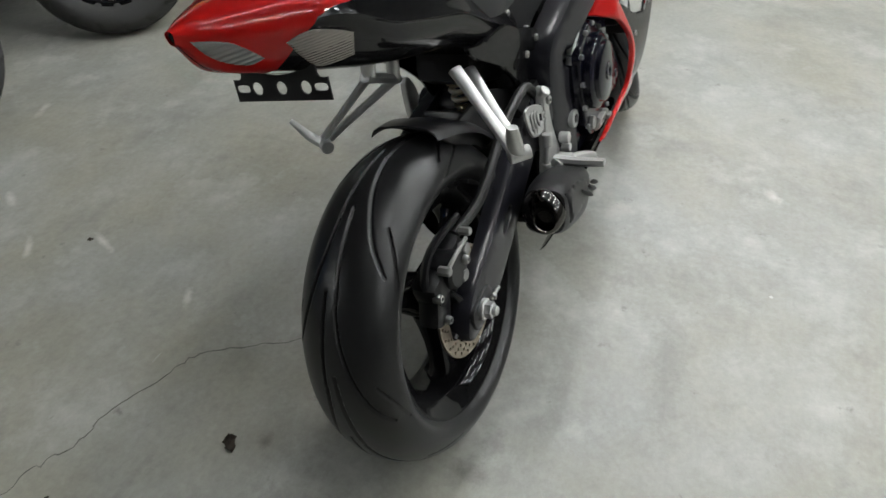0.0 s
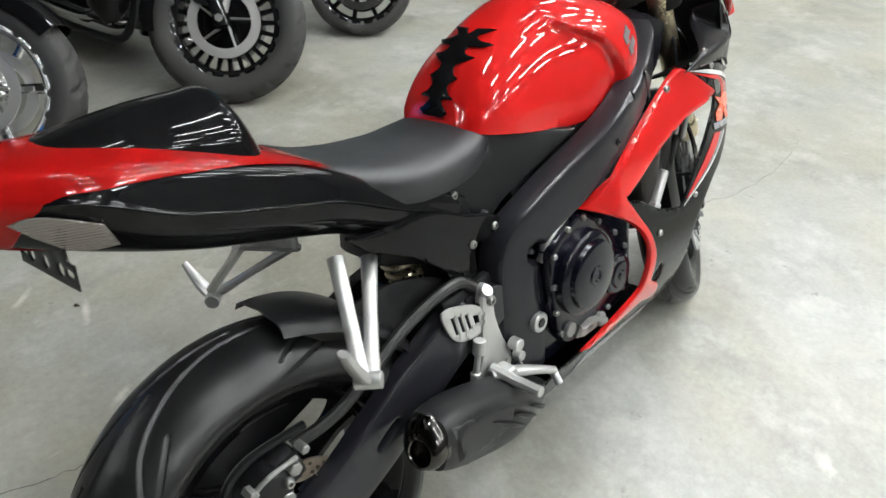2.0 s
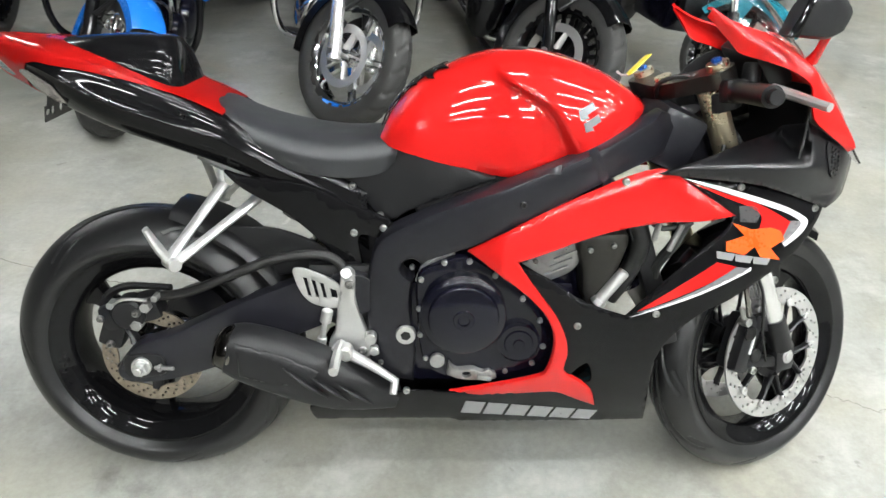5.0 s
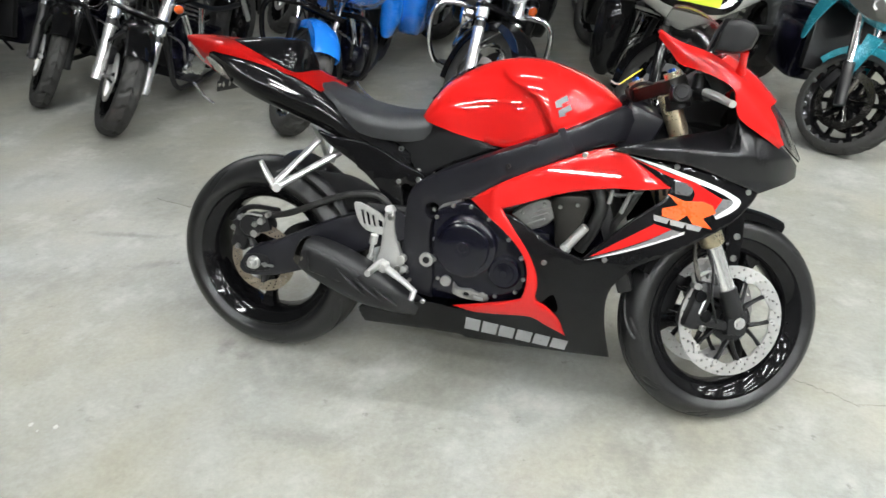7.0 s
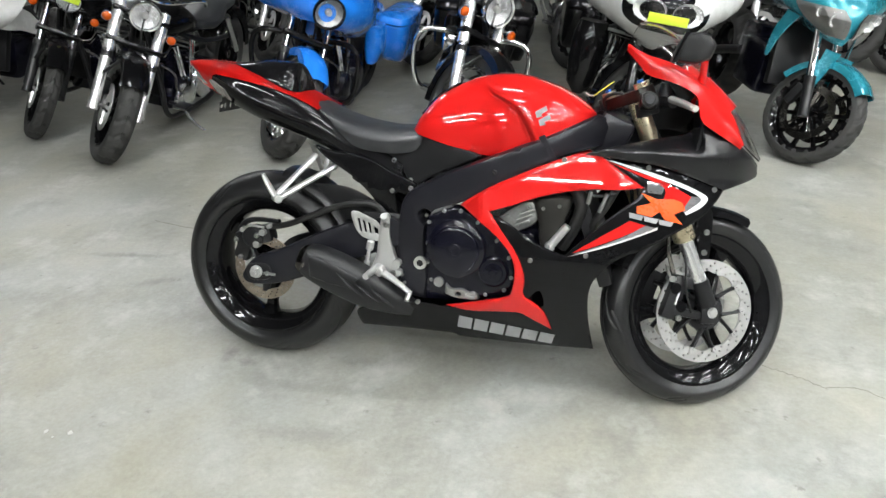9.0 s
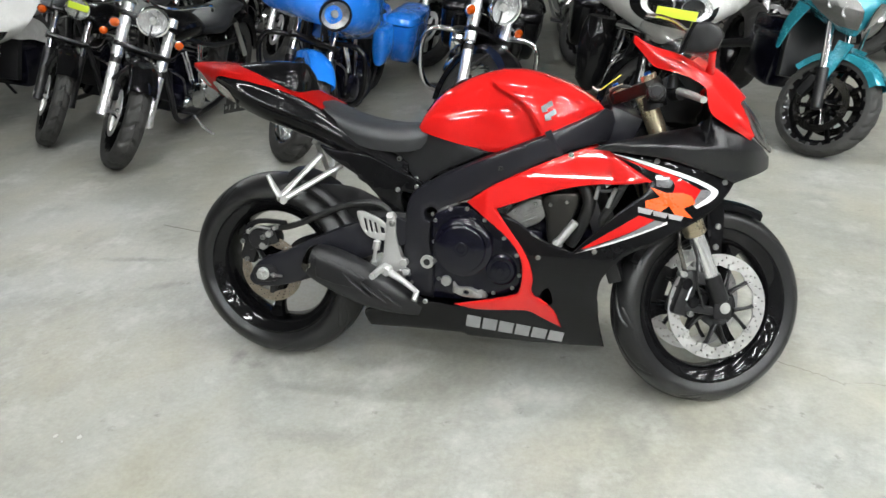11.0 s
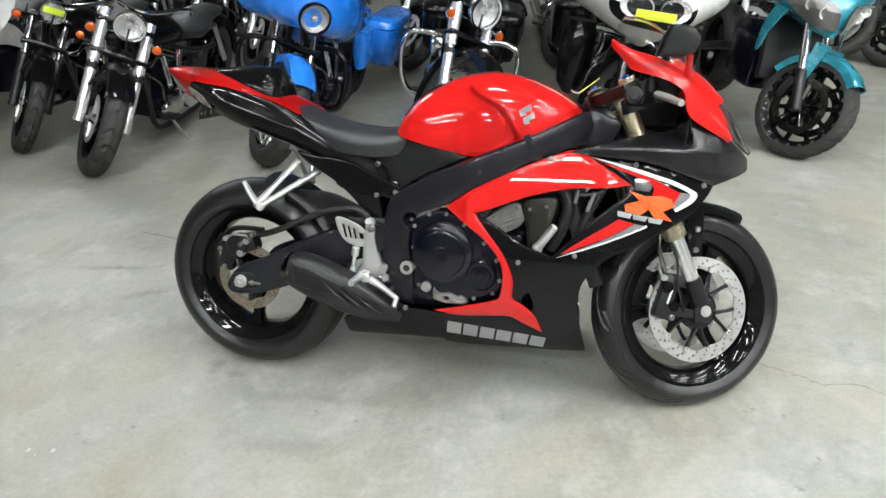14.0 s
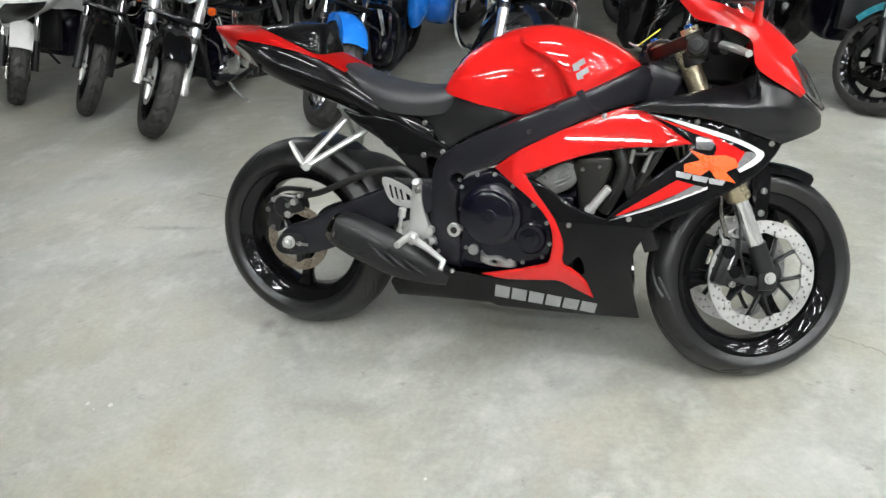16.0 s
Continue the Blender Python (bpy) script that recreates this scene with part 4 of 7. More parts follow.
    # tail
    bm = M()
    loops = []
    for i in range(90):
        x = -0.292 + 0.772 * i / 89
        half = [(x, -v.x, v.y) for v in spline(tail_ring(x), 6)]
        loops.append([(q[0], -q[1], q[2]) for q in half[-2:0:-1]] + half)
    rings(bm, loops)
    tail = part("tail_fairing", bm, BLACK_GLOSS, bike, "glossy black tail fairing with red top")
    def tail_skin(x0, x1, n, low, high, off):
        """Rows of points on the tail's skin; low and high give the shares of the way round from top to bottom."""
        rows = []
        for i in range(n):
            x = x0 + (x1 - x0) * i / (n - 1)
            ring = [Vector(q) for q in spline(tail_ring(max(x, -0.2915)), 6)]
            run = [0.0]
            for a, b in zip(ring, ring[1:]):
                run.append(run[-1] + (b - a).length)
            row = []
            for k in range(31):
                w = run[-1] * (low(x) + (high(x) - low(x)) * k / 30)
                j = min(max(j for j in range(len(run)) if run[j] <= w + 1e-9), len(run) - 2)
                q = ring[j].lerp(ring[j + 1], (w - run[j]) / max(run[j + 1] - run[j], 1e-9))
                t = (ring[j + 1] - ring[j]).normalized()
                row.append((x, -(q.x + off * abs(t.y)), q.y + off * t.x))
            rows.append(row)
        return rows

    def red_edge(x):
        return interp(x, [(-0.30, 0.985), (-0.215, 0.985), (-0.195, 0.92), (-0.175, 0.60), (-0.150, 0.46), (-0.10, 0.42), (0.0, 0.37), (0.12, 0.33), (0.22, 0.33)])[0]

    bm = M()
    rows = [[(px, -py, pz) for px, py, pz in r[:0:-1]] + r for r in tail_skin(-0.294, 0.206, 90, lambda x: 0.0, red_edge, 0.003)]
    rings(bm, rows, closed=False, cap=False)
    bmesh.ops.solidify(bm, geom=bm.faces[:], thickness=0.002)
    part("red_tail_cover", bm, RED, tail, "glossy red tail top")
    bm = M()
    HUMP = [(-0.145, 0.970, 0.045), (-0.10, 0.978, 0.072), (0.0, 0.985, 0.092), (0.07, 0.983, 0.096), (0.100, 0.980, 0.094), (0.112, 0.962, 0.088), (0.122, 0.925, 0.078), (0.130, 0.884, 0.060)]
    loops = []
    for i in range(30):
        x = -0.145 + 0.275 * i / 29
        top, w = interp(x, HUMP)
        base = interp(x, TAIL)[1] - 0.022
        half = [(x, -w * math.sin(radians(a)) ** 1.1, base + (top - base) * max(0, math.cos(radians(a))) ** 0.8) for a in range(0, 91, 6)]
        loops.append([(q[0], -q[1], q[2]) for q in half[:0:-1]] + half)
    rings(bm, loops)
    part("seat_cowl", bm, BLACK_GLOSS, bike, "glossy black single seat cowl")
    flanks("indicator_lens", CLEAR_LENS, tail, [(-0.188, 0.918, 1), (-0.166, 0.924), (-0.135, 0.912), (-0.108, 0.897, 1), (-0.094, 0.860, 1), (-0.132, 0.860), (-0.164, 0.889)], lambda x, z: tail_y(x, z) - 0.007, 0.005, 0.002, 0.008, label="clear ribbed rear indicator lens")
    flanks("tail_light", TAIL_LENS, tail, [(-0.281, 0.961, 1), (-0.262, 0.953), (-0.245, 0.943), (-0.225, 0.924), (-0.208, 0.907, 1), (-0.224, 0.905), (-0.250, 0.920), (-0.268, 0.938)], lambda x, z: tail_y(x, z) - 0.006, 0.004, 0.002, 0.008, label="pale tail light lens under the tip")
    for side in (-1, 1):
        bm = M()
        rings(bm, [[(x, side * -y, z) for x, y, z in r] for r in tail_skin(-0.200, -0.112, 24, lambda x: 0.86 + 0.08 * smooth_step((x + 0.20) / 0.09), lambda x: 0.985, 0.004)], closed=False, cap=False)
        bmesh.ops.solidify(bm, geom=bm.faces[:], thickness=0.002)
        part("red_edge", bm, RED, tail)
    # plate bracket
    bm = M()
    hole = lambda cx, r: [(cx + r * math.cos(t), 0.0185 + r * 1.1 * math.sin(t)) for t in (0, 0.8, 1.6, 2.4, 3.1, 3.9, 4.7, 5.5)]
    slot = lambda cx: [(cx - 0.009, 0.014), (cx + 0.009, 0.014), (cx + 0.009, 0.023), (cx - 0.009, 0.023)]
    shape = [(-0.078, 0, 1), (0.078, 0, 1), (0.078, 0.032, 1), (0.064, 0.034), (0.062, 0.056, 1), (0.05, 0.056, 1), (0.03, 0.042), (0, 0.037), (-0.03, 0.042), (-0.05, 0.056, 1), (-0.062, 0.056, 1), (-0.064, 0.034), (-0.078, 0.032, 1)]
    panel(bm, shape, 0, 0.003, 0.0008, 0.02, [hole(-0.04, 0.0085), hole(0, 0.0085), hole(0.04, 0.0085), slot(-0.064), slot(0.064)], m=Matrix.Translation((-0.158, -0.006, 0.820)) @ Matrix.Rotation(radians(-85), 4, "Z") @ Matrix.Rotation(radians(-8), 4, "X"))
    part("plate_bracket", bm, BLACK_SATIN, bike, "empty black number plate bracket")

    # pillion footrests: one strut carrier on each side
    right = (((0.190, -0.090, 0.700), (0.110, -0.216, 0.588)), ((0.255, -0.084, 0.668), (0.124, -0.220, 0.582)))
    left = (((0.115, 0.042, 0.722), (0.096, 0.166, 0.606)), ((0.196, 0.046, 0.676), (0.114, 0.170, 0.592)))
    for s, foot_at, struts, thick in ((-1, Vector((0.114, -0.222, 0.580)), right, 0.0125), (1, Vector((0.098, 0.174, 0.586)), left, 0.0105)):
        bm = M()
        cyl(bm, foot_at + Vector((-0.012, -s * 0.014, 0)), foot_at + Vector((0.014, s * 0.016, 0)), 0.013)
        rest = part("pillion_footrest", bm, ALU, bike, "cast aluminium pillion footrest carrier")
        for a, b in struts:
            bm = M()
            tube(bm, [a, Vector(a).lerp(Vector(b), 0.5), b], [thick * 1.1, thick * 0.92, thick], 10, 2, flat=0.75)
            part("strut", bm, ALU, rest)
        if s > 0:
            tops = [Vector(a) for a, b in struts]
            bm = M()
            tube(bm, [tops[0] + Vector((-0.012, 0, 0.004)), tops[0].lerp(tops[1], 0.5), tops[1] + Vector((0.012, 0, -0.004))], thick * 1.15, 8, 2, flat=0.8)
            part("cross_bar", bm, ALU, rest)
            for q in tops:
                bm = M()
                cyl(bm, q, q + Vector((0.004, -0.006, 0.045)), thick * 1.2)
                part("mount", bm, ALU, rest)
        bm = M()
        tube(bm, [foot_at, foot_at + Vector((-0.018, s * 0.004, 0.030)), foot_at + Vector((-0.036, s * 0.012, 0.074))] if s < 0 else [foot_at, foot_at + Vector((-0.004, 0.026, 0.018)), foot_at + Vector((-0.010, 0.056, 0.056))], [0.013, 0.015, 0.010] if s < 0 else [0.012, 0.012, 0.006], 10, 3, flat=0.6)
        part("peg", bm, ALU, rest, "folded footpeg")

    # rider footrest carrier
    bm = M()
    panel(bm, [(0.432, 0.535), (0.456, 0.530), (0.458, 0.470), (0.474, 0.410), (0.492, 0.366), (0.484, 0.336), (0.440, 0.330), (0.398, 0.340), (0.398, 0.368), (0.412, 0.402), (0.420, 0.465)], -0.156, 0.018, 0.006, 0.012)
    cyl(bm, (0.440, -0.145, 0.522), (0.440, -0.158, 0.534), 0.012)
    cyl(bm, (0.488, -0.16, 0.392), (0.488, -0.182, 0.392), 0.013)
    cyl(bm, (0.495, -0.16, 0.362), (0.495, -0.180, 0.362), 0.010)
    rest = part("rider_footrest", bm, ALU, bike, "cast aluminium rider footrest carrier")
    bm = M()
    slits = [[(0.350 + 0.017 * k, 0.520 - 0.006 * k, 1), (0.358 + 0.017 * k, 0.518 - 0.006 * k, 1), (0.366 + 0.016 * k, 0.476 - 0.002 * k, 1), (0.359 + 0.016 * k, 0.478 - 0.002 * k, 1)] for k in range(3)]
    win = [(0.404, 0.496, 1), (0.418, 0.490, 1), (0.420, 0.474, 1), (0.408, 0.474, 1)]
    panel(bm, [(0.330, 0.536), (0.346, 0.541), (0.372, 0.533), (0.412, 0.514), (0.432, 0.490), (0.434, 0.462), (0.412, 0.450), (0.372, 0.458), (0.350, 0.476), (0.336, 0.505)], -0.152, 0.005, 0.002, 0.015, slits + [win])
    part("heel_guard", bm, ALU, rest, "slotted aluminium heel guard")
    bm = M()
    tube(bm, [(0.425, -0.165, 0.372), (0.422, -0.22, 0.372), (0.423, -0.278, 0.373)], [0.012, 0.011, 0.010], 8, 3)
    part("footpeg", bm, ALU, rest)
    bm = M()
    tube(bm, [(0.412, -0.172, 0.366), (0.440, -0.185, 0.362), (0.495, -0.208, 0.344), (0.540, -0.218, 0.318)], [0.016, 0.015, 0.011, 0.009], 10, 4, flat=0.8)
    cyl(bm, (0.541, -0.210, 0.318), (0.537, -0.232, 0.292), 0.009, 0.008)
    cyl(bm, (0.436, -0.17, 0.366), (0.436, -0.205, 0.366), 0.017, seg=20, bev=0.004)
    part("brake_pedal", bm, ALU, rest)
    bm = M()
    cyl(bm, (0.400, -0.164, 0.452), (0.394, -0.164, 0.424), 0.012)
    cyl(bm, (0.394, -0.164, 0.428), (0.384, -0.160, 0.380), 0.006)
    cyl(bm, (0.385, -0.160, 0.386), (0.382, -0.160, 0.366), 0.010)
    part("master_cylinder", bm, ALU, rest)
    bolts(rest, ((0.446, -0.156, 0.508), (0.470, -0.156, 0.352)), r=0.010, h=0.008)
    # left footrest
    bm = M()
    panel(bm, [(0.432, 0.540), (0.468, 0.536), (0.52, 0.378), (0.505, 0.356), (0.45, 0.362), (0.432, 0.385)], 0.178, 0.014, 0.004, 0.02)
    tube(bm, [(0.46, 0.19, 0.37), (0.46, 0.24, 0.365), (0.465, 0.285, 0.358)], 0.011, 8, 2)
    part("left_footrest", bm, ALU, bike)

    # silencer
    bm = M()
    path = [((0.204, -0.217, 0.392), 0.042, 0.046), ((0.235, -0.214, 0.382), 0.045, 0.056), ((0.30, -0.206, 0.353), 0.047, 0.062), ((0.40, -0.196, 0.308), 0.047, 0.058), ((0.48, -0.180, 0.272), 0.038, 0.040), ((0.54, -0.165, 0.248), 0.026, 0.024)]
    pts = spline([(*p, a, b) for p, a, b in path], 5)
    loops = []
    for i, q in enumerate(pts):
        c, a, b = Vector(q[:3]), q[3], q[4]
        way = Vector(pts[min(i + 1, len(pts) - 1)][:3]) - Vector(pts[max(i - 1, 0)][:3])
        way.normalize()
        side = Vector((0, 1, 0)) - way * way.y
        side.normalize()
        up = way.cross(side)
        loops.append([c + a * side * abs(math.cos(t)) ** 0.6 * math.copysign(1, math.cos(t)) + b * up * abs(math.sin(t)) ** 0.6 * math.copysign(1, math.sin(t)) for t in (2 * math.pi * k / 28 for k in range(28))])
    rings(bm, loops)
    sil = part("silencer", bm, BLACK_PLASTIC, bike, "short matt black exhaust silencer")

    def can_y(x, z):
        cy, zc, a, b = interp(x, [(p[0], p[1], p[2], q, r) for p, q, r in path])
        return cy - a * max(0.0, 1 - min(1.0, abs((z - zc) / b)) ** 3.33) ** 0.3 - 0.005

    bm = M()
    panel(bm, [(0.226, 0.424, 1), (0.300, 0.400), (0.392, 0.352, 1), (0.366, 0.322, 1), (0.300, 0.330), (0.232, 0.350, 1)], can_y, 0.006, 0.003, 0.010)
    part("side_plate", bm, BLACK_SATIN, sil, "satin black heat shield plate")
    for a, b in (((0.320, -0.258, 0.369), (0.405, -0.250, 0.295)), ((0.376, -0.256, 0.345), (0.450, -0.240, 0.280)), ((0.430, -0.248, 0.322), (0.495, -0.226, 0.265))):
        bm = M()
        tube(bm, [a, Vector(a).lerp(Vector(b), 0.5) + Vector((0, -0.002, 0)), b], [0.002, 0.009, 0.002], 8, 4, flat=0.6)
        part("shield_rib", bm, BLACK_PLASTIC, sil)
    out_way = Vector((-0.93, -0.25, 0.30)).normalized()
    tip = Matrix.Translation((0.204, -0.217, 0.392)) @ Vector((0, -1, 0)).rotation_difference(out_way).to_matrix().to_4x4() @ Matrix.Diagonal((0.98, 1, 1.08, 1))
    bm = M()
    lathe(bm, [(0.043, 0.008), (0.0445, 0.004), (0.0445, -0.002), (0.043, -0.004), (0.040, -0.002)], 36, m=tip)
    part("end_band", bm, POLISHED_DARK, sil, "thin dark exhaust end band")
    # a domed cap whose outlet sits low and towards the wheel
    bm = M()
    dome = [(0.043, -0.002, 0), (0.0415, -0.009, 0.05), (0.037, -0.017, 0.25), (0.031, -0.0235, 0.6), (0.0245, -0.027, 0.9), (0.0215, -0.0275, 1), (0.020, -0.026, 1), (0.0195, 0.05, 1), (0.001, 0.05, 1)]
    rings(bm, [[(r * math.cos(t), y, r * math.sin(t) - 0.009 * k) for t in (2 * math.pi * q / 36 for q in range(36))] for r, y, k in dome], m=tip)
    bmesh.ops.recalc_face_normals(bm, faces=bm.faces)
    part("end_cap", bm, DARK_CHROME, sil, "dark polished domed exhaust end cap")

    # engine
    bm = M()
    box(bm, (0.34, 0.33, 0.24), pose(0.74, 0, 0.40), 0.02)
    box(bm, (0.20, 0.26, 0.26), pose(0.92, 0, 0.57, 0, -25, 0), 0.02)
    panel(bm, [(0.588, 0.542), (0.633, 0.572), (0.683, 0.585), (0.732, 0.560), (0.797, 0.506), (0.846, 0.44), (0.856, 0.371), (0.825, 0.332), (0.747, 0.312), (0.644, 0.310), (0.598, 0.354), (0.586, 0.457)], -0.190, 0.04, 0.008, 0.03)
    engine = part("engine", bm, ENGINE_BLACK, bike, "black painted engine")
    bm = M()
    lathe(bm, [(0.088, 0.03), (0.088, 0.004), (0.084, 0.0), (0.072, -0.003), (0.069, -0.012), (0.062, -0.015), (0.022, -0.016), (0.02, -0.019), (0.012, -0.019), (0.010, -0.016), (0.0, -0.016)], 64, (0.680, -0.210, 0.462))
    part("clutch_cover", bm, ENGINE_BLACK, engine, "round black clutch cover")
    bm = M()
    lathe(bm, [(0.046, 0.02), (0.045, -0.004), (0.040, -0.008), (0.030, -0.008), (0.028, -0.012), (0.012, -0.013), (0.010, -0.016), (0.0, -0.016)], 48, (0.795, -0.198, 0.400))
    part("starter_cover", bm, ENGINE_BLACK, engine, "small round black cover")
    bolts(engine, [(x, -0.190, z) for x, z in ((0.594, 0.535), (0.64, 0.572), (0.69, 0.575), (0.742, 0.545), (0.80, 0.494), (0.838, 0.445), (0.848, 0.385), (0.828, 0.345), (0.772, 0.325), (0.715, 0.318), (0.655, 0.32), (0.604, 0.355), (0.592, 0.41), (0.590, 0.47))])
    bm = M()
    panel(bm, [(0.652, 0.352, 1), (0.668, 0.336), (0.700, 0.338), (0.722, 0.330), (0.750, 0.326, 1), (0.752, 0.308), (0.715, 0.303), (0.670, 0.308), (0.648, 0.322, 1)], lambda x, z: -0.196 - 0.25 * (z - 0.30), 0.02, 0.006, 0.008, [[(0.690 + 0.009 * math.cos(t), 0.320 + 0.007 * math.sin(t)) for t in (0, 1, 2, 3, 4, 5)]])
    box(bm, (0.030, 0.010, 0.012), pose(0.728, -0.206, 0.318, 0, 8, 0), 0.004)
    part("bare_casting", bm, ALU_DULL, engine, "dull bare aluminium casting")
    bm = M()
    cyl(bm, (0.628, -0.18, 0.352), (0.628, -0.20, 0.352), 0.016)
    part("drain_plug", bm, ALU_DULL, engine)
    bm = M()
    cyl(bm, (0.735, -0.18, 0.322), (0.735, -0.20, 0.322), 0.010)
    part("drain_plug", bm, ALU_DULL, engine)
    bm = M()
    tube(bm, [(0.588, -0.16, 0.52), (0.61, -0.165, 0.565), (0.66, -0.17, 0.588)], [0.012, 0.014, 0.010], 8, 3, flat=0.6)
    part("bare_casting", bm, ALU_DULL, engine, "dull bare aluminium casting")
    bm = M()
    panel(bm, [(0.798, 0.560, 1), (0.838, 0.592), (0.888, 0.614), (0.918, 0.585), (0.902, 0.545), (0.858, 0.522, 1)], -0.166, 0.05, 0.006, 0.02)
    for k in range(3):
        box(bm, (0.050, 0.008, 0.006), Matrix.Translation((0.868 + 0.008 * k, -0.170, 0.548 + 0.017 * k)) @ Matrix.Rotation(radians(-24), 4, "Y"), 0.002)
    part("cylinder_head", bm, ALU_DULL, engine, "dull aluminium cylinder head")
    bm = M()
    panel(bm, [(0.905, 0.622), (0.985, 0.636), (1.008, 0.618), (0.992, 0.560), (0.966, 0.480), (0.945, 0.462), (0.922, 0.498), (0.915, 0.560)], lambda x, z: -0.168 - 0.02 * math.cos(18 * (x - 0.955)), 0.05, 0.010, 0.015)
    part("cam_cover", bm, FORK_DARK, engine, "dark metal cam chain cover")
    bm = M()
    cyl(bm, (0.955, -0.192, 0.492), (1.002, -0.188, 0.556), 0.0125, seg=14, bev=0.003)
    cyl(bm, (0.950, -0.192, 0.485), (0.958, -0.192, 0.496), 0.016, seg=6)
    part("coolant_pipe", bm, ALU, engine, "bright alloy coolant pipe")
    bolts(engine, ((0.825, -0.166, 0.566), (0.885, -0.166, 0.596), (0.93, -0.186, 0.60), (0.975, -0.186, 0.61)), r=0.006)
    bm = M()
    tube(bm, [(1.00, -0.15, 0.675), (1.035, -0.165, 0.62), (1.02, -0.16, 0.55), (0.985, -0.15, 0.48)], 0.019, 12, 4)
    tube(bm, [(1.13, -0.16, 0.670), (1.10, -0.17, 0.610), (1.07, -0.165, 0.555), (1.09, -0.15, 0.50)], 0.011, 10, 4)
    tube(bm, [(1.04, -0.175, 0.665), (1.07, -0.18, 0.645), (1.13, -0.17, 0.655)], 0.006, 8, 4)
    part("coolant_hose", bm, HOSE, bike)
    for x0, z0, x1, z1 in ((1.060, 0.660, 1.052, 0.622), (1.105, 0.656, 1.085, 0.600)):
        bm = M()
        cyl(bm, (x0, -0.186, z0), (x1, -0.186, z1), 0.006, seg=10)
        part("hose_clip", bm, ALU_DULL, bike)
    bm = M()
    box(bm, (0.04, 0.34, 0.30), pose(1.07, 0, 0.52, 0, -20, 0), 0.006)
    part("radiator", bm, BLACK_SATIN, bike, "black radiator behind the front wheel")

    # dark innards under seat and tank
    bm = M()
    box(bm, (0.20, 0.13, 0.12), pose(0.40, 0, 0.635, 0, 24, 0), 0.03)
    box(bm, (0.40, 0.22, 0.12), pose(0.78, 0, 0.68, 0, -18, 0), 0.02)
    box(bm, (0.10, 0.12, 0.22), pose(0.47, 0, 0.50), 0.02)
    part("airbox", bm, BLACK_PLASTIC, bike)
    bm = M()
    coil = [(0.40 + 0.03 * math.cos(t) - 0.001 * t, 0.03 * math.sin(t), 0.50 + 0.0033 * t) for t in (0.5 * k for k in range(70))]
    tube(bm, coil, 0.0055, 6, 1)
    part("shock_spring", bm, GOLD, bike, "gold rear shock spring")

    # fairings
    black = [(0.760, 0.588, 1), (0.835, 0.560), (0.915, 0.509), (1.000, 0.479, 1), (1.066, 0.547), (1.123, 0.602), (1.183, 0.652), (1.196, 0.682, 1), (1.116, 0.733), (1.045, 0.764, 1), (1.203, 0.746), (1.320, 0.720), (1.414, 0.676, 1), (1.400, 0.648), (1.363, 0.604), (1.308, 0.566), (1.214, 0.512), (1.16, 0.488), (1.12, 0.455), (1.080, 0.396), (1.077, 0.306), (1.100, 0.166, 1), (0.973, 0.158), (0.819, 0.154), (0.69, 0.154), (0.640, 0.166), (0.358, 0.158, 1), (0.360, 0.229), (0.50, 0.262), (0.574, 0.282), (0.66, 0.275), (0.78, 0.285), (0.858, 0.312), (0.872, 0.36), (0.874, 0.42), (0.852, 0.475), (0.81, 0.53)]
    gap = [(0.903, 0.322), (0.935, 0.365), (0.948, 0.315)]
    bm = M()
    panel(bm, black, flank, 0.005, 0.004, 0.010, [gap])
    panel(bm, black, flank, 0.005, 0.004, 0.020, [gap], m=Matrix.Diagonal((0.972, -1, 1, 1)))
    box(bm, (0.62, 0.26, 0.03), pose(0.76, 0, 0.175), 0.01)
    fair = part("side_fairing", bm, BLACK_GLOSS, bike, "black lower side fairing with racing graphics")
    red = [(0.686, 0.594, 1), (0.753, 0.643), (0.831, 0.684), (0.907, 0.719), (0.982, 0.750), (1.040, 0.766), (1.075, 0.760), (1.131, 0.724), (1.200, 0.680, 1), (1.134, 0.671), (1.061, 0.668), (0.986, 0.656), (0.911, 0.635), (0.834, 0.606), (0.782, 0.588, 1), (0.820, 0.535), (0.860, 0.482), (0.884, 0.434), (0.893, 0.392), (0.891, 0.347), (0.922, 0.322), (0.954, 0.291), (0.975, 0.232, 1), (0.920, 0.261), (0.880, 0.282), (0.831, 0.280), (0.728, 0.271), (0.655, 0.283, 1), (0.749, 0.307), (0.834, 0.333), (0.854, 0.354), (0.862, 0.416), (0.849, 0.465), (0.812, 0.511), (0.755, 0.556)]
    flanks("red_fairing_panel", RED, bike, red, lambda x, z: flank(x, z) - 0.007 + 0.65 * max(0, 0.752 - x) * (1 if z > 0.5 else 0), 0.012, 0.006, 0.010, label="glossy red fairing panel")
    bolts(fair, [(x, flank(x, z) - o, z) for x, z, o in ((0.906, 0.457, 0.0), (0.564, 0.282, 0.0), (1.207, 0.733, 0.0), (1.387, 0.676, 0.0), (0.981, 0.745, 0.008), (1.06, 0.485, 0.0))], r=0.0075)
    # graphics
    decal = lambda name, shape, mat_, lift=0.0015, label="": (lambda b: (panel(b, shape, lambda x, z: flank(x, z) - lift, 0.0012, 0.0, 0.02), part(name, b, mat_, fair, label)))(bmesh.new())
    decal("white_stripe", [(1.087, 0.752, 1), (1.183, 0.731), (1.295, 0.695), (1.353, 0.668), (1.372, 0.651), (1.356, 0.629), (1.318, 0.609, 1), (1.312, 0.616, 1), (1.342, 0.637), (1.353, 0.651), (1.336, 0.665), (1.29, 0.686), (1.183, 0.722)], WHITE_DECAL)
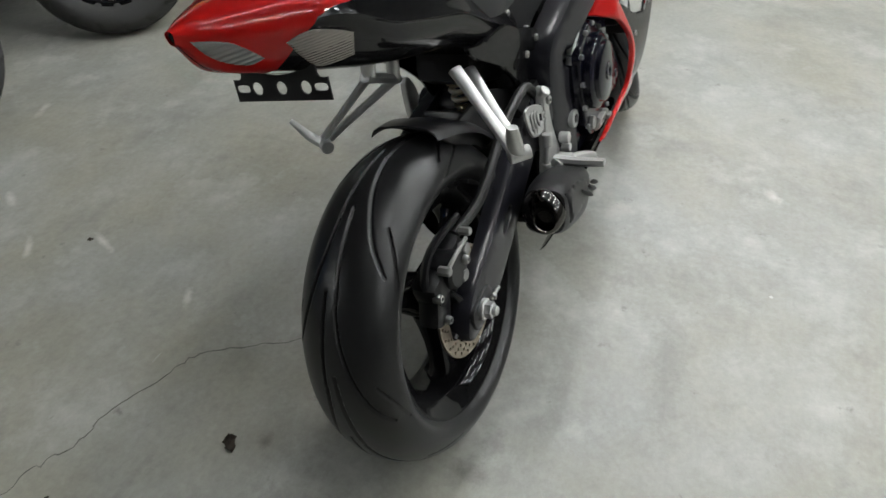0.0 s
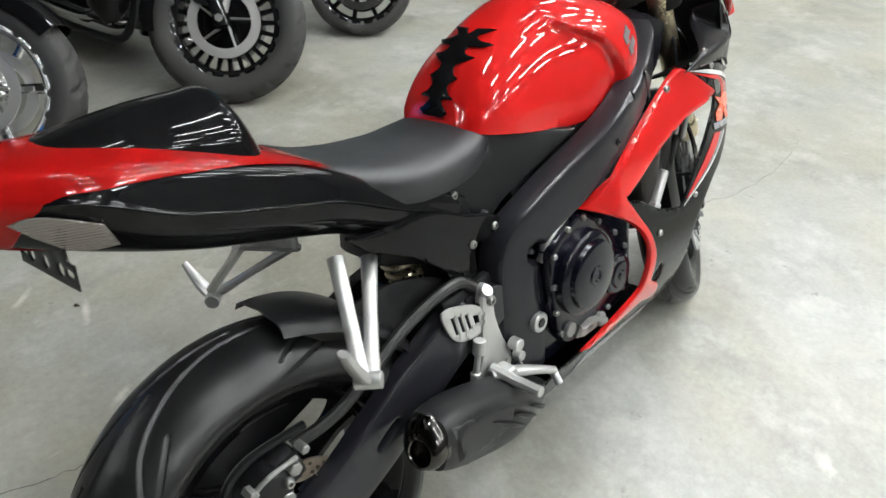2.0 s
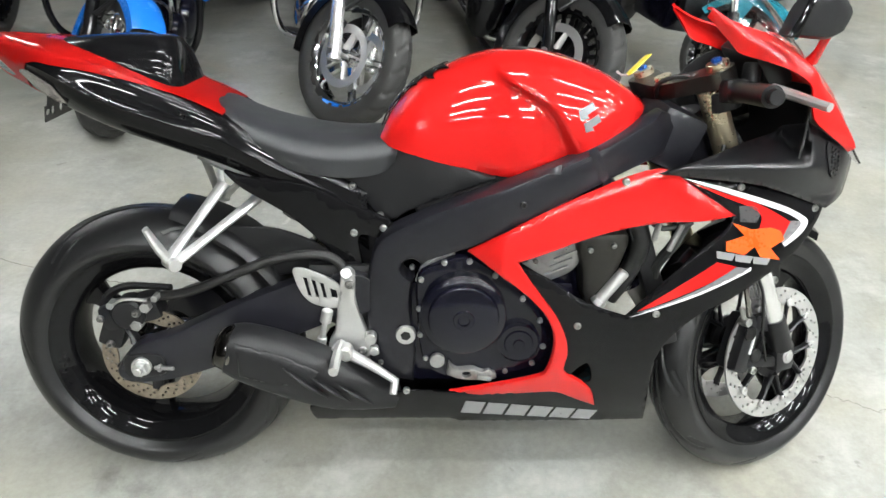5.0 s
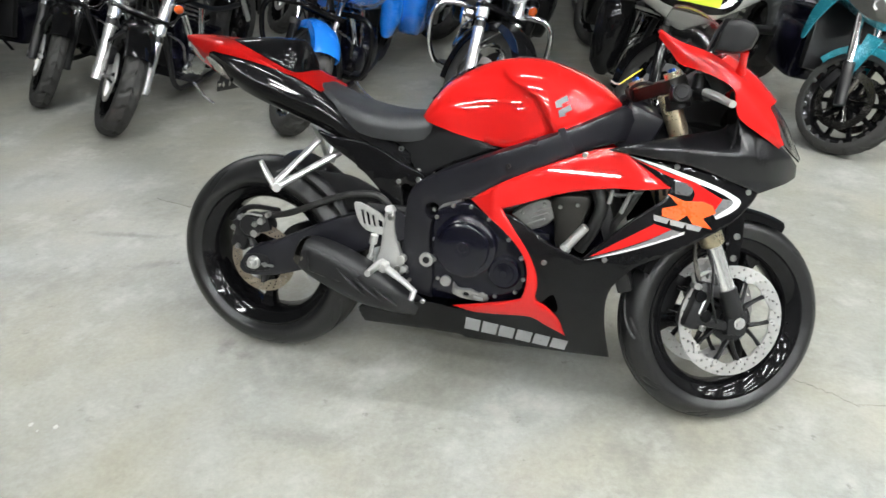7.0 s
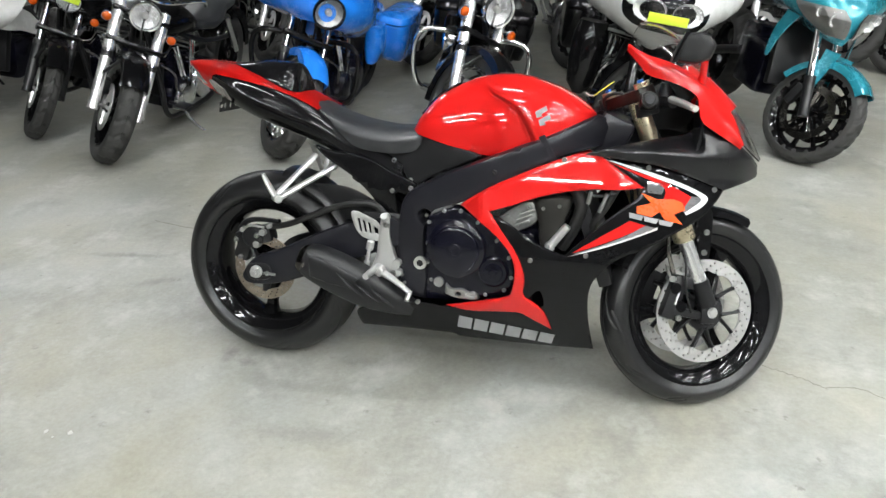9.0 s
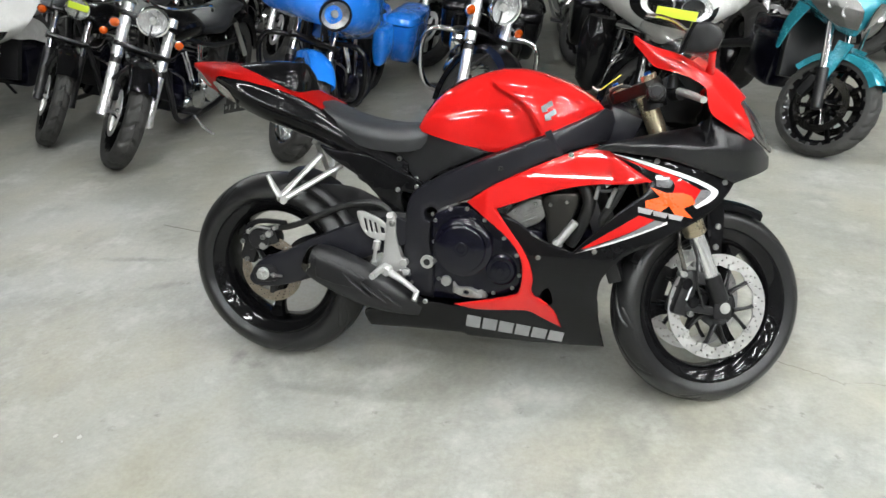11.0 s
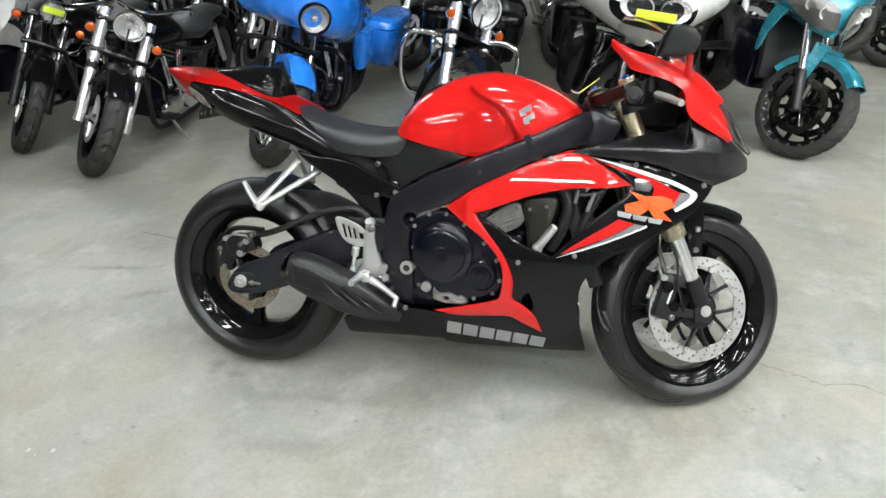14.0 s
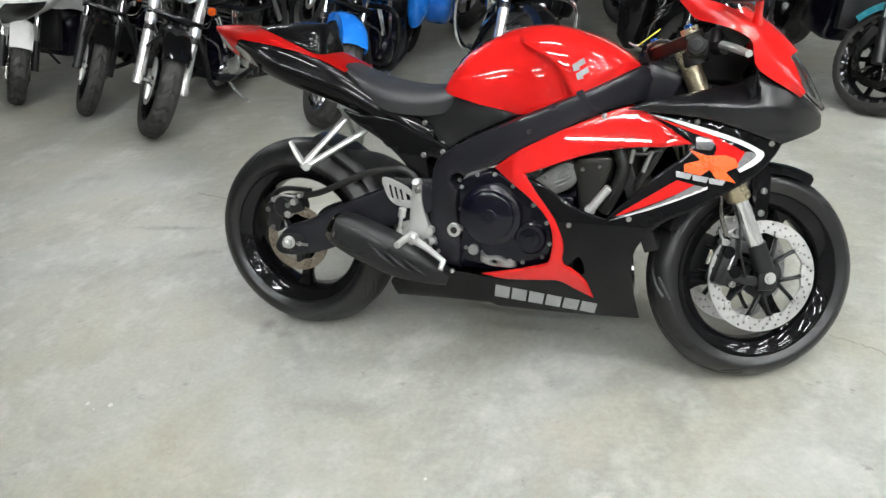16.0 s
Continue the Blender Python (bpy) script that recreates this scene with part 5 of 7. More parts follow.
    decal("red_flash", [(1.093, 0.748, 1), (1.172, 0.723), (1.251, 0.698), (1.326, 0.658, 1), (1.308, 0.625, 1), (1.249, 0.644, 1), (1.257, 0.671), (1.238, 0.691), (1.184, 0.712)], RED)
    decal("grey_flash", [(1.326, 0.659, 1), (1.348, 0.656), (1.353, 0.649), (1.342, 0.638), (1.312, 0.615, 1), (1.306, 0.624, 1)], GREY_DECAL)
    decal("silver_flash", [(1.206, 0.698, 1), (1.238, 0.695), (1.252, 0.680), (1.246, 0.664, 1), (1.210, 0.668, 1)], DARK_DECAL)
    decal("orange_mark", [(1.193, 0.668, 1), (1.236, 0.652, 1), (1.280, 0.652, 1), (1.304, 0.643, 1), (1.314, 0.624, 1), (1.284, 0.611, 1), (1.310, 0.584, 1), (1.262, 0.596, 1), (1.246, 0.618, 1), (1.226, 0.603, 1), (1.186, 0.613, 1), (1.184, 0.631, 1), (1.222, 0.641, 1)], ORANGE_DECAL, 0.003, "orange model mark as a plain shape")
    for k in range(3):
        f0, f1 = k / 3, (k + 0.8) / 3
        decal("pale_mark", [(1.168 + 0.120 * f0, 0.600 - 0.024 * f0, 1), (1.168 + 0.120 * f1, 0.600 - 0.024 * f1, 1), (1.174 + 0.120 * f1, 0.613 - 0.025 * f1, 1), (1.166 + 0.120 * f0, 0.614 - 0.025 * f0, 1)], SILVER_DECAL, 0.003)
    decal("red_wedge", [(1.022, 0.490, 1), (1.09, 0.538), (1.170, 0.591, 1), (1.212, 0.580, 1), (1.155, 0.547), (1.056, 0.502)], RED)
    decal("grey_wedge", [(1.022, 0.487, 1), (1.084, 0.511), (1.155, 0.545), (1.212, 0.579, 1), (1.243, 0.573, 1), (1.156, 0.536), (1.056, 0.496)], GREY_DECAL)
    decal("white_line", [(1.009, 0.477, 1), (1.085, 0.503), (1.156, 0.531), (1.245, 0.569, 1), (1.245, 0.576, 1), (1.156, 0.537), (1.085, 0.508)], WHITE_DECAL)
    for k in range(6):
        f0, f1 = k / 6, (k + 0.86) / 6
        lo = lambda f: (0.682 + 0.300 * f, 0.199 - 0.029 * f)
        hi = lambda f: (0.692 + 0.300 * f, 0.246 - 0.036 * f)
        decal("letter_bar", [(*lo(f0), 1), (*lo(f1), 1), (*hi(f1), 1), (*hi(f0), 1)], SILVER_DECAL, 0.0015, "pale grey bar of the maker's lettering")

    # nose: black air duct flank, red cowl, screen, headlight
    duct = [(1.035, 0.764, 1), (1.075, 0.778), (1.124, 0.790), (1.212, 0.805), (1.295, 0.817), (1.320, 0.834), (1.338, 0.852, 1), (1.395, 0.820), (1.450, 0.790, 1), (1.482, 0.764, 1), (1.507, 0.734, 1), (1.511, 0.704), (1.498, 0.695), (1.447, 0.684), (1.412, 0.674, 1), (1.292, 0.722), (1.203, 0.746)]
    nose = flanks("nose_fairing", SATIN_PLASTIC, bike, duct, duct_y, 0.006, 0.005, 0.006, label="satin black upper fairing with air duct")
    holes = [[(1.398 + 0.009 * i + 0.0028 * math.cos(t), 0.800 - 0.009 * j - 0.005 * i + 0.0028 * math.sin(t)) for t in (0.3, 1.4, 2.4, 3.5, 4.5, 5.5)] for i in range(3) for j in range(6)]
    flanks("vent_mesh", SATIN_PLASTIC, nose, [(1.385, 0.808), (1.410, 0.804), (1.426, 0.783), (1.424, 0.741), (1.410, 0.739), (1.392, 0.762)], lambda x, z: duct_y(x, z) - 0.0035, 0.003, 0.0, 0.012, holes, "perforated air vent")
    U = [(1.123, -0.100, 1.052), (1.175, -0.115, 1.026), (1.234, -0.120, 1.008), (1.273, -0.120, 0.990), (1.318, -0.115, 0.962), (1.359, -0.105, 0.929), (1.406, -0.090, 0.881), (1.432, -0.102, 0.835), (1.445, -0.110, 0.796)]
    W = [(1.126, -0.104, 1.040), (1.163, -0.125, 0.999), (1.183, -0.132, 0.977), (1.231, -0.150, 0.963), (1.274, -0.160, 0.948), (1.311, -0.166, 0.924), (1.320, -0.166, 0.888), (1.340, -0.160, 0.852), (1.442, -0.112, 0.790)]
    uu, ww = resample(U, 16), resample(W, 16)
    H = [tuple((a + b) / 2 + Vector((0.003, -0.012, 0.005))) for a, b in zip(uu, ww)]
    flip = lambda c: [(x, -y, z) for x, y, z in c]
    for side in (lambda c: c, flip):
        bm = M()
        shell(bm, [side(W), side(H), side(U)], 32, 0.004)
        part("red_cowl", bm, RED, nose, "glossy red nose cowl", sharp=50)
    bm = M()
    front = []
    for q in U[3:7]:
        x, y, z = q
        front.append([q, (x + 0.020, y * 0.5, z + 0.010), (x + 0.028, 0, z + 0.014), (x + 0.020, -y * 0.5, z + 0.010), (x, -y, z)])
    shell(bm, front, 16, 0.004)
    part("red_cowl", bm, RED, nose, "glossy red nose cowl", sharp=50)
    bm = M()
    scr = []
    for (x, y, z), (cx, cz) in zip(U[:5], ((1.152, 1.114), (1.192, 1.110), (1.238, 1.090), (1.284, 1.052), (1.334, 0.994))):
        mx, mz = x + (cx - x) * 0.5, z + (cz - z) * 0.56
        scr.append([(x, y, z), (mx, y * 0.66, mz), (cx, y * 0.16, cz), (cx, -y * 0.16, cz), (mx, -y * 0.66, mz), (x, -y, z)])
    shell(bm, scr, 26, 0.003)
    ob = part("windscreen", bm, SCREEN, nose, "clear double-bubble windscreen")
    ob.visible_shadow = False
    lampc = [[(1.410, -0.086, 0.880), (1.422, -0.045, 0.886), (1.427, 0, 0.888), (1.422, 0.045, 0.886), (1.410, 0.086, 0.880)],
             [(1.436, -0.098, 0.836), (1.456, -0.05, 0.842), (1.462, 0, 0.844), (1.456, 0.05, 0.842), (1.436, 0.098, 0.836)],
             [(1.455, -0.104, 0.796), (1.479, -0.05, 0.800), (1.487, 0, 0.801), (1.479, 0.05, 0.800), (1.455, 0.104, 0.796)],
             [(1.503, -0.066, 0.752), (1.511, -0.03, 0.752), (1.515, 0, 0.752), (1.511, 0.03, 0.752), (1.503, 0.066, 0.752)]]
    bm = M()
    shell(bm, lampc, 16, 0.004)
    part("headlight", bm, HEADLIGHT_GLASS, nose, "clear headlight glass in the nose").visible_shadow = False
    bm = M()
    shell(bm, [[(x - 0.018, y * 0.95, z - 0.004) for x, y, z in c] for c in lampc], 9, 0.003, across=2)
    part("reflector", bm, BOLT, nose, sharp=10)
    bm = M()
    shell(bm, [[(1.34, -0.13, 0.90), (1.40, 0, 0.90), (1.34, 0.13, 0.90)], [(1.33, -0.15, 0.79), (1.40, 0, 0.79), (1.33, 0.15, 0.79)], [(1.30, -0.16, 0.70), (1.40, 0, 0.68), (1.30, 0.16, 0.70)]], 12, 0.004)
    shell(bm, [[(1.10, -0.165, 0.745), (1.20, -0.160, 0.76), (1.33, -0.13, 0.77)], [(1.12, -0.05, 0.70), (1.22, -0.06, 0.70), (1.36, -0.05, 0.70)]], 12, 0.004)
    panel(bm, [(1.10, 0.75), (1.18, 0.90), (1.26, 0.955), (1.34, 0.94), (1.40, 0.86), (1.43, 0.77), (1.30, 0.70), (1.12, 0.70)], 0.158, 0.006, 0.002, 0.03)
    part("inner_cowl", bm, BLACK_PLASTIC, nose)
    # instruments and mirror
    bm = M()
    box(bm, (0.05, 0.19, 0.09), pose(1.275, 0, 0.945, 0, -35, 0), 0.015)
    part("instrument_panel", bm, BLACK_PLASTIC, bike)
    bm = M()
    housing = [(1.236, 1.013, 1), (1.250, 1.058), (1.266, 1.083, 1), (1.300, 1.086), (1.324, 1.078, 1), (1.341, 1.055), (1.330, 1.022, 1), (1.297, 1.009)]
    panel(bm, housing, lambda x, z: -0.212 + 0.5 * max(0.0, x - 1.300) - 0.25 * (x - 1.27), 0.045, 0.012, 0.012)
    mirror = part("mirror", bm, BLACK_PLASTIC, bike, "black folded rear-view mirror")
    bm = M()
    panel(bm, [(1.236, 1.011, 1), (1.264, 1.086, 1), (1.276, 1.086, 1), (1.250, 1.012, 1)], -0.212, 0.050, 0.004, 0.01)
    part("rim", bm, BLACK_GLOSS, mirror)
    bm = M()
    tube(bm, [(1.322, -0.128, 0.962), (1.322, -0.150, 0.985), (1.320, -0.172, 1.014)], [0.014, 0.009, 0.009], 12, 3, flat=0.6)
    part("stem", bm, RED, mirror, "red mirror stem")
    bm = M()
    panel(bm, [(1.316, 1.077, 1), (1.326, 1.074), (1.338, 1.054), (1.329, 1.026, 1), (1.312, 1.024, 1), (1.318, 1.05)], lambda x, z: -0.221 + 0.5 * max(0.0, x - 1.300), 0.008, 0.003, 0.008)
    lens = part("indicator_lens", bm, CLEAR_LENS, mirror, "clear indicator lens in the mirror housing")
    bm = M()
    cyl(bm, (1.322, -0.205, 1.050), (1.323, -0.2085, 1.050), 0.008, seg=12)
    part("amber_bulb", bm, AMBER, lens)

    # fork, bars, front brake and mudguard, all turned with the steering
    leg = lambda s, z: (1.40 - (z - 0.30) * 0.4404, s * 0.104, z)
    for s in (-1, 1):
        bm = M()
        cyl(bm, leg(s, 0.90), leg(s, 0.53), 0.026, seg=24, m=turned)
        fork = part("fork_tube", bm, GOLD, bike, "worn gold upside-down fork tube")
        bm = M()
        cyl(bm, leg(s, 0.556), leg(s, 0.512), 0.0315, seg=24, bev=0.004, m=turned)
        cyl(bm, leg(s, 0.530), leg(s, 0.527), 0.0325, seg=24, m=turned)
        part("fork_collar", bm, GOLD, fork)
        bm = M()
        cyl(bm, leg(s, 0.53), leg(s, 0.38), 0.0225, seg=24, m=turned)
        part("fork_stanchion", bm, POLISHED, fork, "bright chrome fork slider")
        bm = M()
        cyl(bm, leg(s, 0.395), leg(s, 0.32), 0.026, seg=24, m=turned)
        box(bm, (0.06, 0.034, 0.07), turned @ Matrix.Translation((1.395, s * 0.100, 0.30)), 0.012)
        part("axle_clamp", bm, BLACK_SATIN, fork)
    bm = M()
    cyl(bm, (1.40, -0.085, 0.30), (1.40, -0.118, 0.30), 0.017, seg=24, m=turned)
    cyl(bm, (1.40, -0.11, 0.30), (1.40, -0.122, 0.30), 0.012, seg=6, m=turned)
    part("front_axle", bm, STEEL, bike)
    for s in (-1, 1):
        bm = M()
        at = turned @ Matrix.Translation((1.285, s * 0.078, 0.345)) @ Matrix.Rotation(radians(20), 4, "Y")
        box(bm, (0.05, 0.062, 0.135), at, 0.016)
        box(bm, (0.075, 0.03, 0.035), turned @ Matrix.Translation((1.335, s * 0.095, 0.385)) @ Matrix.Rotation(radians(15), 4, "Y"), 0.008)
        box(bm, (0.12, 0.025, 0.026), turned @ Matrix.Translation((1.335, s * 0.098, 0.296)) @ Matrix.Rotation(radians(10), 4, "Y"), 0.008)
        cal = part("front_caliper", bm, BLACK_SATIN, bike, "black radial brake caliper")
        bolts(cal, [(1.272, s * 0.110, 0.40), (1.295, s * 0.110, 0.285)], (0, s, 0), 0.009, 0.006, turned)
        bm = M()
        box(bm, (0.0045, 0.003, 0.042), turned @ Matrix.Translation((1.288, s * 0.1105, 0.345)) @ Matrix.Rotation(radians(20), 4, "Y"), 0)
        part("maker_bar", bm, WHITE_DECAL, cal, "pale bar of unreadable lettering")
        bm = M()
        tube(bm, [(1.26, s * 0.10, 0.40), (1.235, s * 0.11, 0.46), (1.23, s * 0.10, 0.54), (1.20, s * 0.07, 0.64)], 0.006, 8, 4, m=steer)
        part("front_brake_hose", bm, POLISHED_DARK, bike, "grey braided brake hose")
        bm = M()
        cyl(bm, (1.262, s * 0.098, 0.402), (1.262, s * 0.122, 0.402), 0.0095, seg=8, m=turned)
        cyl(bm, (1.262, s * 0.110, 0.402), (1.250, s * 0.110, 0.438), 0.0055, seg=8, m=turned)
        cyl(bm, (1.300, s * 0.104, 0.428), (1.300, s * 0.118, 0.428), 0.008, seg=6, m=turned)
        part("banjo_fitting", bm, BOLT, cal, "bright brake hose fitting")
        bm = M()
        for z in (0.318, 0.372):
            cyl(bm, (1.292 - 0.36 * (z - 0.345), s * 0.106, z), (1.292 - 0.36 * (z - 0.345), s * 0.1125, z), 0.017, seg=20, m=turned)
        part("piston_cap", bm, BLACK_GLOSS, cal)
        bm = M()
        tube(bm, [(1.335, s * 0.112, 0.30), (1.31, s * 0.118, 0.37), (1.30, s * 0.12, 0.47), (1.262, s * 0.10, 0.56)], 0.0035, 6, 4, m=turned)
        part("sensor_cable", bm, HOSE, bike)
    bm = M()
    prof = [(0.282, -0.066), (0.300, -0.064), (0.313, -0.048), (0.318, 0), (0.313, 0.048), (0.300, 0.064), (0.282, 0.066), (0.282, 0.063), (0.298, 0.060), (0.309, 0.046), (0.314, 0), (0.309, -0.046), (0.298, -0.060), (0.282, -0.063)]
    lathe(bm, prof, 36, (1.397, -0.010, 0.30), -28, 92, closed=True, m=turned)
    for s in (-1, 1):
        panel(bm, [(1.355, 0.60), (1.405, 0.595), (1.402, 0.47), (1.385, 0.455), (1.365, 0.47)], -0.082, 0.006, 0.002, 0.02, m=turned @ Matrix.Diagonal((1, -s, 1, 1)))
    guard = part("front_mudguard", bm, BLACK_GLOSS, bike, "glossy black front mudguard")
    bolts(guard, ((1.388, -0.083, 0.535), (1.383, -0.083, 0.475)), r=0.009, m=turned)
    # top clamp
    bm = M()
    top = steer @ Matrix.Translation((1.118, 0, 0.905)) @ Matrix.Rotation(radians(-66.3), 4, "Y") @ Matrix.Rotation(radians(90), 4, "X")
    clamp = [(1.108, -0.13), (1.15, -0.13), (1.165, -0.104), (1.15, -0.07), (1.125, -0.03), (1.12, 0.0), (1.125, 0.03), (1.15, 0.07), (1.165, 0.104), (1.15, 0.13), (1.108, 0.13), (1.095, 0.09), (1.075, 0.04), (1.065, 0.0), (1.075, -0.04), (1.095, -0.09)]
    flat = rounded(clamp, 3)
    tilt = steer @ Matrix.Translation((1.12, 0, 0.90)) @ Matrix.Rotation(radians(-23.75), 4, "Y") @ Matrix.Translation((-1.115, 0, 0))
    loops = [[(x, y, z) for x, y in flat] for z in (-0.016, 0.016)]
    rings(bm, loops, m=tilt)
    clampo = part("top_clamp", bm, FORK_DARK, bike, "dark alloy top fork clamp")
    for s in (-1, 1):
        bm = M()
        c = tilt @ Vector((1.135, s * 0.104, 0.016))
        up = (tilt.to_3x3() @ Vector((0, 0, 1)))
        cyl(bm, c - up * 0.01, c + up * 0.014, 0.022, seg=24)
        part("fork_cap", bm, GOLD, clampo)
        bm = M()
        c = tilt @ Vector((1.135, s * 0.104, 0.026))
        up = (tilt.to_3x3() @ Vector((0, 0, 1)))
        cyl(bm, c, c + up * 0.012, 0.010, seg=6)
        part("preload_adjuster", bm, BLUE_CAP, clampo, "blue anodised adjuster")
    bm = M()
    c, up = tilt @ Vector((1.09, 0, 0.016)), (tilt.to_3x3() @ Vector((0, 0, 1)))
    cyl(bm, c - up * 0.01, c + up * 0.012, 0.018, seg=24)
    part("steering_nut", bm, GOLD, clampo)
    # handlebars
    inv = steer.inverted()
    r_root, r_end, r_piv, r_tip = inv @ Vector((1.192, -0.095, 0.902)), inv @ Vector((1.189, -0.282, 0.921)), inv @ Vector((1.248, -0.150, 0.915)), inv @ Vector((1.303, -0.261, 0.900))
    for s in (-1, 1):
        side = Matrix.Diagonal((1, 1 if s < 0 else -1, 1, 1))
        root, end, piv, tipv = (side @ q for q in (r_root, r_end, r_piv, r_tip))
        bm = M()
        cyl(bm, root, root.lerp(end, 0.45), 0.011, m=steer)
        cyl(bm, Vector((1.152, s * 0.104, 0.845)), Vector((1.140, s * 0.104, 0.882)), 0.033, seg=24, m=steer)
        bar = part("handlebar", bm, BLACK_SATIN, bike, "black clip-on handlebar")
        bm = M()
        g0 = root.lerp(end, 0.25)
        tube(bm, [g0, g0.lerp(end, 0.1), g0.lerp(end, 0.5), end], [0.023, 0.019, 0.0195, 0.020], 16, 3, m=steer)
        part("grip", bm, RUBBER, bar, "black ribbed rubber grip")
        bm = M()
        way = (end - root).normalized()
        cyl(bm, end, end + way * 0.018, 0.014, seg=16, m=steer)
        part("bar_end", bm, BLACK_SATIN, bar)
        bm = M()
        box(bm, (0.05, 0.04, 0.045), steer @ Matrix.Translation(root.lerp(end, 0.12)) @ Matrix.Rotation(radians(s * 20), 4, "Z"), 0.012)
        part("switch_box", bm, BLACK_PLASTIC, bar)
        bm = M()
        tube(bm, [piv, piv.lerp(tipv, 0.35) + Vector((0.010, 0, -0.002)), piv.lerp(tipv, 0.8), tipv], [0.012, 0.012, 0.010, 0.010], 10, 4, flat=0.85, m=steer)
        part("lever", bm, ALU, bar, "silver hand lever")
        bm = M()
        cyl(bm, root + Vector((0.045, s * 0.005, 0.0)), root + Vector((0.045, s * 0.055, -0.006)), 0.015, m=steer)
        cyl(bm, root + Vector((0.045, s * 0.01, 0.012)), root + Vector((0.05, s * 0.01, 0.05)), 0.018, m=steer)
        part("brake_reservoir", bm, BLACK_PLASTIC, bar)
    for k, run in enumerate(([(1.165, -0.06, 0.86), (1.20, -0.09, 0.80), (1.18, -0.12, 0.72), (1.19, -0.10, 0.64)], [(1.16, -0.02, 0.87), (1.12, -0.05, 0.92), (1.07, -0.03, 0.90), (1.10, 0.02, 0.84)], [(1.20, -0.05, 0.85), (1.24, -0.10, 0.78), (1.21, -0.13, 0.70)])):
        bm = M()
        tube(bm, run, 0.005, 8, 5)
        part("cable", bm, HOSE, bike)

    # side stand
    bm = M()
    tube(bm, [(0.52, 0.12, 0.27), (0.58, 0.22, 0.155), (0.62, 0.30, 0.072)], [0.014, 0.012, 0.012], 10, 4)
    box(bm, (0.07, 0.04, 0.01), Matrix.Translation((0.625, 0.305, 0.070)) @ Matrix.Rotation(radians(12), 4, "X"), 0.003)
    part("side_stand", bm, BLACK_SATIN, bike)
    bike.matrix_basis = pose(0, 0.02, -0.002, -12, 0, 0)

    # the key with its tag sits in the lock
    key = thing("key_tag", "yellow plastic tag hanging from the ignition key", "key tag")
    bm = M()
    box(bm, (0.075, 0.024, 0.003), pose(0, 0, 0), 0.0012)
    part("tag", bm, YELLOW_TAG, key)
    bm = M()
    tube(bm, [(0.036, 0, 0), (0.046, 0.004, -0.008), (0.052, 0.004, -0.022)], 0.0025, 6, 3)
    part("key", bm, STEEL, key)
    way = Vector((0.067, 0.048, 0.051)).normalized()
    key.matrix_basis = bike.matrix_basis @ Matrix.Translation((1.062, 0.096, 0.924)) @ Matrix((-way, way.cross(Vector((0.05, -1, 0.04))).normalized().cross(-way), way.cross(Vector((0.05, -1, 0.04))).normalized())).transposed().to_4x4()


motorcycle()


